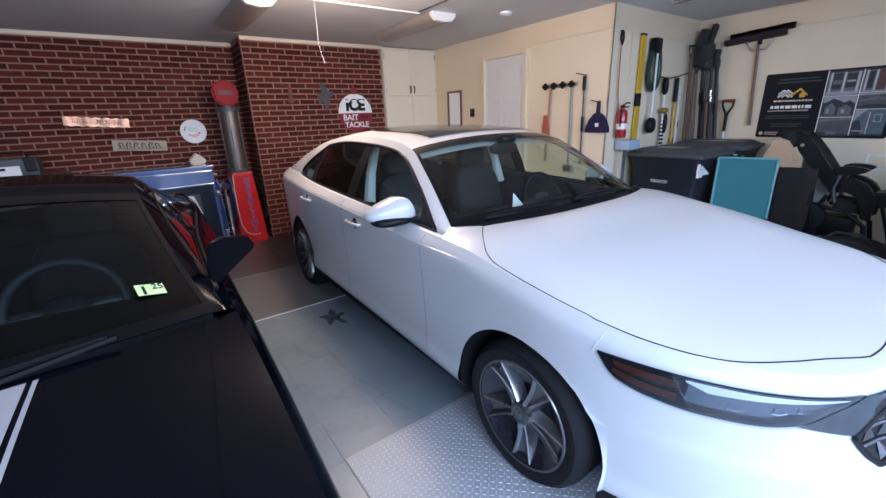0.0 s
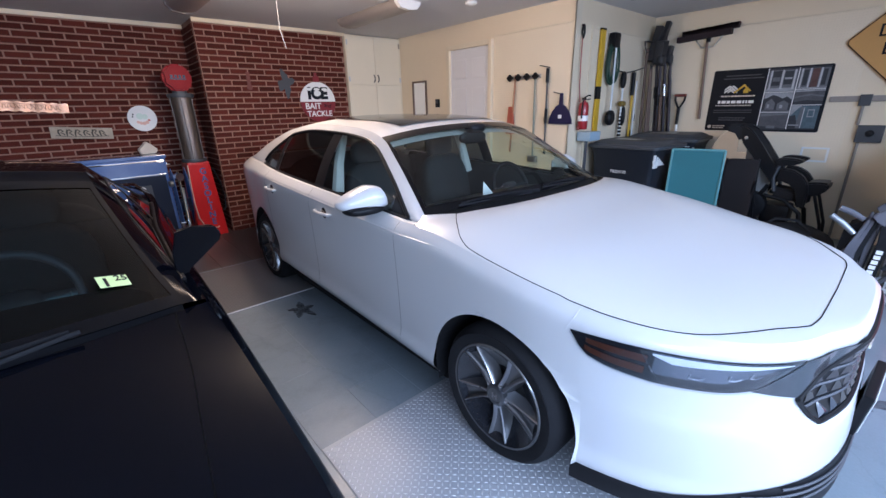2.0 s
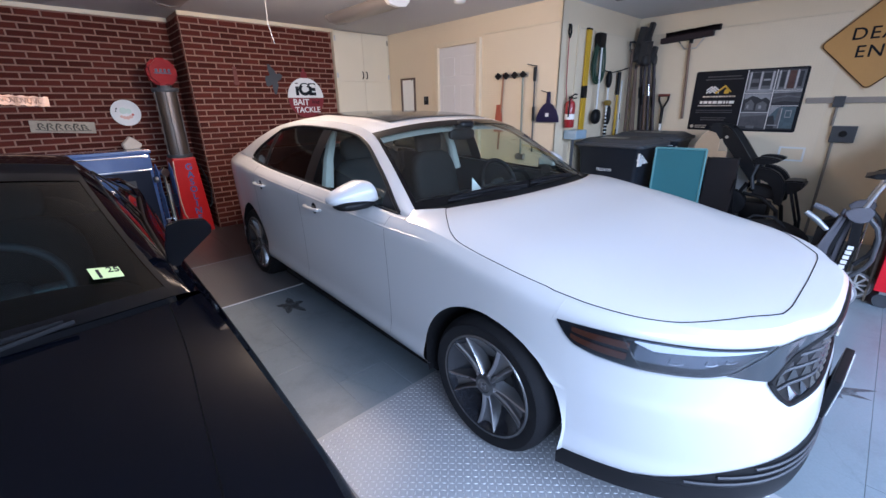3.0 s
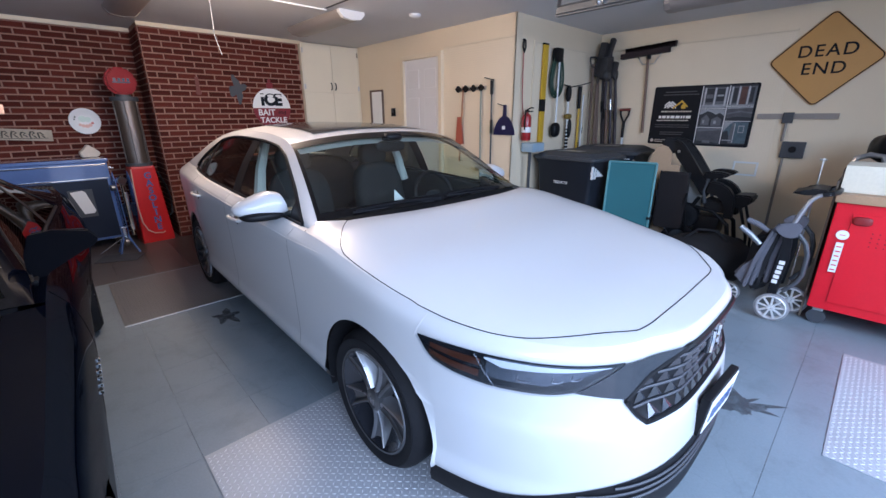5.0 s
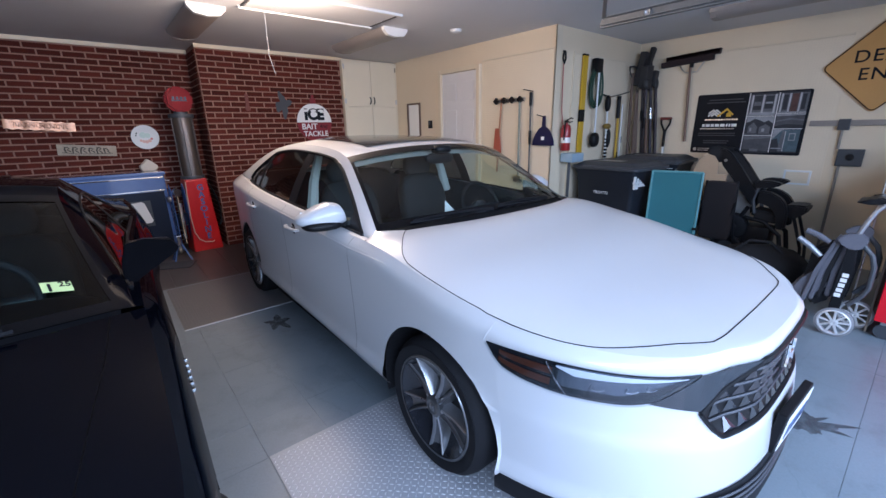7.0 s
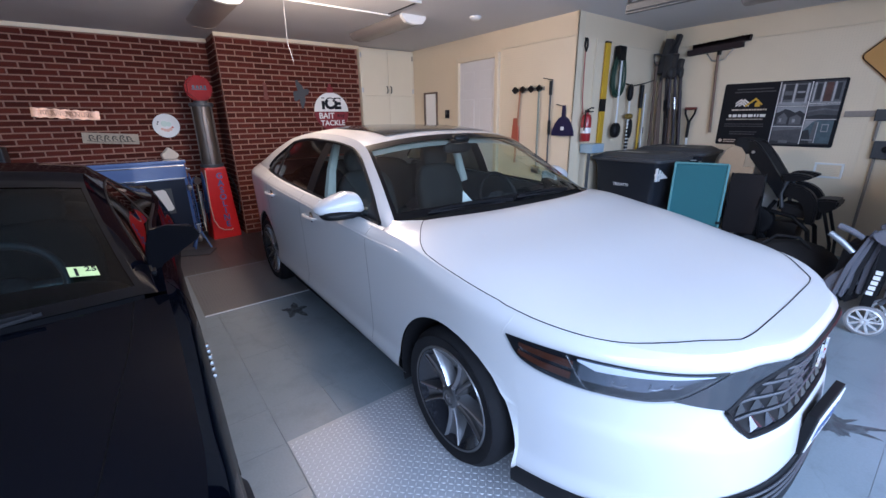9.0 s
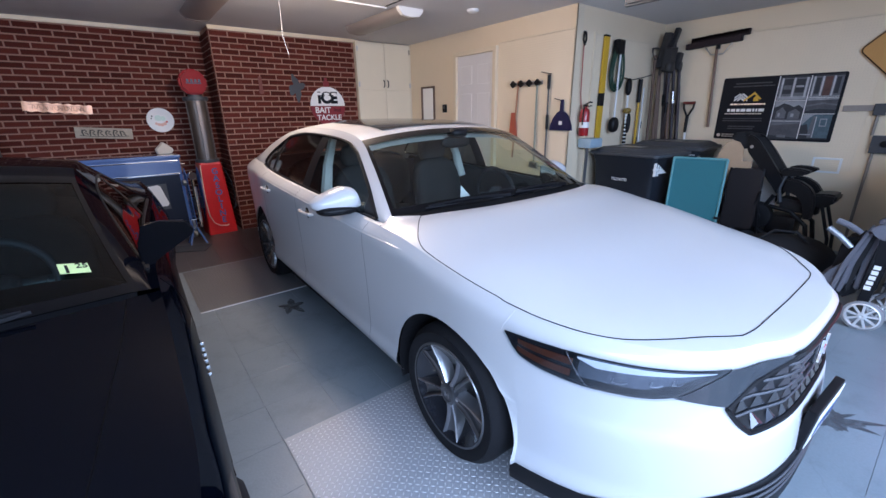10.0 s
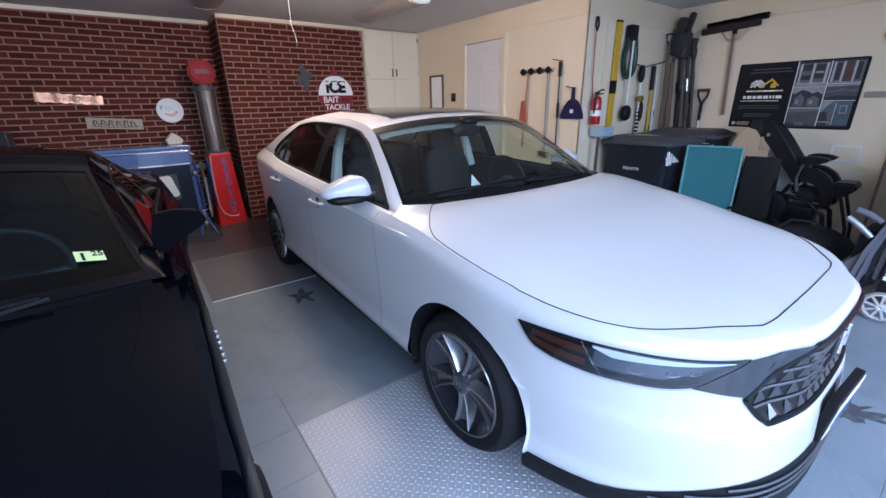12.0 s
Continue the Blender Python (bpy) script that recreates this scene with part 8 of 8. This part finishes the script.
    tube(bm, [(-0.13, 0.22, 0.50), (-0.15, 0.235, 0.56)], [0.02, 0.012], 8)
    blob(bm, (-0.152, 0.238, 0.575), (0.014, 0.014, 0.014), 2, 8)
    part("control_stick", bm, M_STEEL, t, smooth=True)
    bm = bmn()
    tube(bm, [(-0.10, -0.38, 0.60), (-0.10, -0.48, 0.30), (-0.10, -0.50, 0.10), (0.13, -0.50, 0.10), (0.13, -0.48, 0.30), (0.13, -0.38, 0.60)], 0.014, 8)
    part("foot_tube", bm, M_BLACK, t, smooth=True)
    # dark loose bundle on the floor behind the car's nose
    b = thing("duffel_bag", "black soft duffel bag on the floor", "bag", pose(6.28, 0.80, 0, 0, 0, 15))
    bm = bmn()
    blob(bm, (0, 0, 0.22), (0.26, 0.36, 0.22), 2.5, 16)
    for v in bm.verts:
        v.co += noise.noise_vector(v.co * 5) * 0.02
    for v in bm.verts:
        v.co.z = max(v.co.z, 0.0)
    part("bag_body", bm, M_FABRIC, b, smooth=True)
    bm = bmn()
    tube(bm, [(-0.1, -0.15, 0.40), (-0.1, -0.05, 0.50), (-0.1, 0.10, 0.50), (-0.1, 0.2, 0.40)], 0.012, 8)
    part("bag_strap", bm, M_FABRIC, b, smooth=True)


mobility_chair()


def pushchair():
    """A folded pushchair standing on its wheels; local -y to the doorway, -x to the cars."""
    t = thing("folded_pushchair", "grey and black folded pushchair with silver wheels", "pushchair", pose(5.86, 0.20, 0, 0, 0, 0))
    for x, y, r, nm in ((-0.17, -0.02, 0.108, "rear_wheel"), (0.12, -0.10, 0.108, "rear_wheel"), (0.02, 0.30, 0.085, "front_wheel")):
        w = new(nm)
        w.parent = t
        w.matrix_local = pose(x, y, r, 0, -90, 0)
        bm = bmn()
        lathe(bm, [(r * 0.86, -0.018), (r, -0.014), (r, 0.014), (r * 0.86, 0.018)], Matrix(), 36)
        part("tyre", bm, mat("grey_tyre_foam", (0.22, 0.22, 0.23), 0.7), w, smooth=True)
        bm = bmn()
        lathe(bm, [(r * 0.90, 0.016), (r * 0.80, 0.022), (r * 0.74, 0.012), (r * 0.74, -0.012)], Matrix(), 36)
        lathe(bm, [(r * 0.26, 0.010), (r * 0.22, 0.026), (r * 0.10, 0.028), (0.0005, 0.022)], Matrix(), 20)
        part("rim", bm, mat("silver_plastic", (0.62, 0.62, 0.62), 0.4, 0.3), w, smooth=True)
        for k in range(9):
            bm = bmn()
            box(bm, r * 0.2, r * 0.78, -0.007, 0.007, 0.006, 0.020, 0.002, Matrix.Rotation(2 * math.pi * k / 9, 4, "Z"))
            part("wheel_spoke", bm, mat("silver_plastic", (0.62, 0.62, 0.62), 0.4, 0.3), w)
    # folded seat fabric in layers, canopy, frame
    def slab_of(pts, x0, x1, bevel=0.008):
        bm = bmn()
        prism(bm, [(y - 0.20, z) for y, z in pts], x0, x1, lambda u, v, w: Vector((w, u, v)))
        bmesh.ops.bevel(bm, geom=list(bm.edges), offset=bevel, segments=2, affect="EDGES")
        return bm
    for k in range(4):
        a, b = 0.292 - 0.019 * k, 0.395 - 0.040 * k
        pts = [(a, 0.695 - 0.006 * k), (a + 0.5 * (b - a) + 0.012, 0.47), (b, 0.215 + 0.02 * k), (b - 0.026, 0.205 + 0.02 * k), (a + 0.5 * (b - a) - 0.014, 0.45), (a - 0.017, 0.68 - 0.006 * k)]
        part("fabric_layer", slab_of(pts, -0.155 + 0.012 * k, 0.15, 0.006), M_GREYF if k != 2 else M_FABRIC, t, smooth=True)
    part("canopy_fold", slab_of([(0.478, 0.283), (0.42, 0.37), (0.358, 0.445), (0.30, 0.52), (0.27, 0.32), (0.363, 0.20), (0.41, 0.235)], -0.13, 0.13, 0.02), M_GREYF, t, smooth=True)
    part("seat_base", slab_of([(0.42, 0.30), (0.40, 0.60), (0.30, 0.66), (0.22, 0.60), (0.24, 0.24), (0.33, 0.16)], -0.09, 0.14, 0.02), M_FABRIC, t, smooth=True)
    for x in (-0.16, 0.17):
        part("frame_leg", slab_of([(0.222, 0.69), (0.165, 0.69), (0.150, 0.50), (0.172, 0.20), (0.232, 0.20), (0.205, 0.50)], x - 0.012, x + 0.012, 0.005), M_BLACK, t, smooth=True)
        bm = bmn()
        tube(bm, [(x, -0.055, 0.70), (x, -0.115, 0.63), (x, -0.138, 0.55), (x, -0.14, 0.40), (x, -0.12, 0.34), (x, -0.06, 0.25)], 0.016, 8)
        part("rear_strut", bm, M_LID, t, smooth=True)
        part("fold_hub", slab_of([(0.278, 0.715), (0.235, 0.76), (0.165, 0.775), (0.122, 0.745), (0.13, 0.68), (0.165, 0.655), (0.215, 0.655), (0.245, 0.68)], x - 0.022, x + 0.022, 0.008), M_GREYF, t, smooth=True)
        bm = bmn()
        tube(bm, [(x, -0.02, 0.757), (x, -0.045, 0.85), (x, -0.074, 0.935), (x, -0.11, 0.975), (x, -0.17, 0.995)], 0.015, 8)
        part("push_tube", bm, mat("silver_tube", (0.32, 0.33, 0.35), 0.4, 0.6), t, smooth=True)
    bm = bmn()
    tube(bm, [(-0.16, -0.13, 0.985), (-0.16, -0.175, 0.998), (-0.10, -0.20, 1.0), (0.11, -0.20, 1.0), (0.17, -0.175, 0.998), (0.17, -0.13, 0.985)], 0.018, 8)
    part("push_bar", bm, M_BLACK, t, smooth=True)
    part("parent_tray", slab_of([(0.24, 0.975), (0.17, 0.995), (0.127, 1.018), (0.05, 1.012), (0.06, 0.985), (0.16, 0.965)], -0.14, 0.15, 0.008), M_BLACK, t, smooth=True)
    bm = bmn()
    for k in range(5):
        box(bm, -0.1745, -0.1722, -0.016 - 0.004 * k, 0.018 - 0.004 * k, 0.30 + 0.038 * k, 0.328 + 0.038 * k)
    part("letter_bars", bm, M_WHITE, t, "plain white bars on the leg")
    for p0, p1, m in (((0.285, 0.685), (0.14, 0.57), mat("silver_tube", (0.32, 0.33, 0.35), 0.4, 0.6)), ((0.25, 0.745), (0.11, 0.68), M_GREYF)):
        bm = bmn()
        tube(bm, [(-0.15, *p0), (-0.15, (p0[0] + p1[0]) / 2, (p0[1] + p1[1]) / 2 + 0.008), (-0.15, *p1)], [0.020, 0.021, 0.017], 10)
        part("bumper_bar", bm, m, t, smooth=True)


pushchair()


def workbench():
    t = thing("rolling_workbench", "red steel rolling workbench with a wooden top", "workbench", pose(6.12, -0.62, 0))
    bm = bmn()
    box(bm, -0.28, 0.30, -0.60, 0.615, 0.135, 0.925, 0.006)
    part("bench_body", bm, M_RED, t)
    bm = bmn()
    box(bm, -0.30, 0.32, -0.62, 0.63, 0.927, 0.985, 0.005)
    part("wooden_top", bm, M_WOOD, t, "pale wooden top")
    bm = bmn()
    box(bm, -0.288, -0.280, -0.56, 0.52, 0.20, 0.86, 0.004)
    part("bench_door", bm, M_RED, t)
    bm = bmn()
    for i in range(9):
        for j in range(4):
            cyl(bm, (-0.290, 0.40 - i * 0.035, 0.74 - j * 0.03), (-0.287, 0.40 - i * 0.035, 0.74 - j * 0.03), 0.004, seg=6)
    ob = part("vent_holes", bm, M_INK, t)
    ob["kind"] = "stuff"
    # raised pad for the recess, its depth put into a darker red
    bm = bmn()
    blob(bm, (-0.295, 0.465, 0.815), (0.012, 0.05, 0.03), 3, 10)
    part("lock_recess", bm, mat("recess_shade_red", (0.20, 0.008, 0.01), 0.4), t, smooth=True)
    bm = bmn()
    box(bm, -0.296, -0.286, 0.06, 0.30, 0.80, 0.835, 0.004)
    part("name_tag", bm, M_WHITE, t, "plain pale tag")
    bm = bmn()
    lathe(bm, [(0.034, 0.0), (0.034, 0.002), (0.0005, 0.002)], pose(-0.2885, 0.540, 0.705, 0, -90, 0), 24)
    box(bm, -0.290, -0.288, 0.520, 0.560, 0.43, 0.65)
    part("side_sticker", bm, M_WHITE, t, "plain white sticker")
    bm = bmn()
    tube(bm, [(-0.2905, 0.525, 0.705), (-0.2905, 0.555, 0.705)], 0.003, 4)
    part("sticker_ring", bm, M_RED, t)
    for k in range(6):
        bm = bmn()
        box(bm, -0.2915, -0.290, 0.527, 0.553, 0.445 + k * 0.034, 0.453 + k * 0.034)
        part("sticker_bar", bm, M_RED, t)
    for x in (-0.22, 0.24):
        for y in (-0.54, 0.55):
            c = new("caster")
            c.parent = t
            bm = bmn()
            cyl(bm, (x - 0.02, y, 0.055), (x + 0.02, y, 0.055), 0.055, seg=24)
            part("caster_wheel", bm, M_LID, c, smooth=True)
            bm = bmn()
            box(bm, x - 0.03, x + 0.03, y - 0.03, y + 0.03, 0.105, 0.135, 0.003)
            part("caster_fork", bm, M_STEEL, c)
    # behind and on the bench
    b = thing("cream_box", "cream cardboard box standing on the workbench", "box", pose(6.12, -0.13, 0.986))
    bm = bmn()
    box(bm, -0.20, 0.20, -0.10, 0.135, 0.0, 0.185, 0.004)
    part("box_shell", bm, mat("cream_card", (0.66, 0.60, 0.47), 0.7), b)
    c = thing("metal_flask", "steel flask with a dark cap on the workbench", "flask", pose(5.93, -0.28, 0.986))
    bm = bmn()
    lathe(bm, [(0.0005, 0.0), (0.036, 0.0), (0.04, 0.006), (0.04, 0.10), (0.034, 0.112)], Matrix(), 24)
    part("flask_body", bm, M_STEEL, c, smooth=True)
    bm = bmn()
    lathe(bm, [(0.036, 0.112), (0.036, 0.15), (0.0005, 0.155)], Matrix(), 24)
    part("flask_cap", bm, M_BLACK, c, smooth=True)
    d = thing("leaning_board", "grey-brown board leaning behind the workbench", "board", pose(6.12, 0.06, 0.0))
    bm = bmn()
    box(bm, -0.17, 0.25, -0.044, -0.030, 0.0, 1.06, 0.003)
    part("board_sheet", bm, mat("grey_brown_board", (0.20, 0.17, 0.14), 0.7), d)
    e = thing("equipment_case", "dark equipment case stacked behind the workbench", "case", pose(6.85, -0.10, 0.0))
    bm = bmn()
    box(bm, -0.28, 0.30, -0.42, 0.14, 0.0, 1.10, 0.02)
    part("case_shell", bm, mat("dark_grey_shell", (0.05, 0.052, 0.055), 0.5), e, smooth=True)
    bm = bmn()
    tube(bm, [(-0.20, 0.10, 1.10), (-0.20, 0.09, 1.17), (-0.20, 0.02, 1.20), (-0.20, -0.06, 1.19), (-0.20, -0.09, 1.10)], 0.022, 8)
    part("case_handle", bm, M_STEEL, e, smooth=True)
    f = thing("folded_tarp", "crumpled dark tarpaulin on the equipment case", "tarpaulin", pose(6.88, -0.20, 1.10))
    bm = bmn()
    blob(bm, (0.05, -0.05, 0.14), (0.22, 0.20, 0.14), 2.2, 16)
    for v in bm.verts:
        v.co += noise.noise_vector(v.co * 7) * 0.04
        v.co.z = max(v.co.z, 0.0)
    part("tarp_sheet", bm, M_BLACK, f, smooth=True)
    g = thing("telescopic_rod", "thin steel rod standing by the workbench", "rod", pose(6.03, 0.14, 0.0))
    bm = bmn()
    cyl(bm, (0, 0, 0), (0.02, 0.0, 1.20), 0.006, seg=8)
    box(bm, 0.0, 0.04, -0.02, 0.02, 1.185, 1.195)
    part("rod_shaft", bm, M_STEEL, g)


workbench()


# ---- bricks ----
def brick_mesh(name, w, h=0.0535, d=0.012):
    c = 0.004
    me = bpy.data.meshes.new(name)
    vs = [(-w / 2, 0, -h / 2), (w / 2, 0, -h / 2), (w / 2, 0, h / 2), (-w / 2, 0, h / 2), (-w / 2 + c, -d, -h / 2 + c), (w / 2 - c, -d, -h / 2 + c), (w / 2 - c, -d, h / 2 - c), (-w / 2 + c, -d, h / 2 - c)]
    me.from_pydata(vs, [], [(4, 5, 6, 7), (0, 1, 5, 4), (1, 2, 6, 5), (2, 3, 7, 6), (3, 0, 4, 7)])
    me.materials.append(M_BRICK)
    return me


def brick_face(wall, place, width, z1, singles):
    """Running bond over a face; place(u) gives the pose of a brick at u along it. singles(u, z) picks those that are parts."""
    rnd = random.Random(int(width * 100))
    step, course = 0.2100, 0.0683
    vs, fs = [], []
    made = 0
    meshes = {}
    r = 0
    while 0.0225 + r * course + 0.027 < z1:
        z = 0.0225 + r * course
        u = -(0.5 * step if r % 2 else 0.0)
        while u < width:
            a, b = max(0.0, u), min(width, u + step)
            if b - a > 0.05:
                w = round(b - a - 0.015, 3)
                if w not in meshes:
                    meshes[w] = brick_mesh("brick", w)
                m = place((a + b) / 2, z + 0.002 * (rnd.random() - 0.5)) @ pose(0, -0.003 * rnd.random(), 0, 0, 0.4 * (rnd.random() - 0.5), 0)
                if made < 300 and singles((a + b) / 2, z):
                    ob = new("brick", meshes[w])
                    ob.parent = wall
                    ob.matrix_local = m
                    made += 1
                else:
                    k = len(vs)
                    vs += [m @ v.co for v in meshes[w].vertices]
                    fs += [tuple(k + q for q in p.vertices) for p in meshes[w].polygons]
            u += step
        r += 1
    me = bpy.data.meshes.new("brickwork")
    me.from_pydata([tuple(v) for v in vs], [], fs)
    me.materials.append(M_BRICK)
    ob = new("brickwork", me)
    ob.parent = wall
    ob["kind"] = "stuff"


brick_face(chimney, lambda u, z: pose(CX0 + u, CY, z), CX1 - CX0, CEIL - 0.004, lambda u, z: z > 0.3)
brick_face(wall_back, lambda u, z: pose(-0.5 + u, BY, z), CX0 + 0.5, CEIL - 0.004, lambda u, z: u > 1.5 and z > 0.95)
side = thing("chimney_side", "brick cheek of the chimney breast", "chimney", pose(0, 0, 0), kind="structure")
brick_face(side, lambda u, z: pose(CX0, CY + u, z, 0, 0, -90) if False else pose(CX0, BY - u, z, 0, 0, -90), BY - CY, CEIL - 0.004, lambda u, z: True)
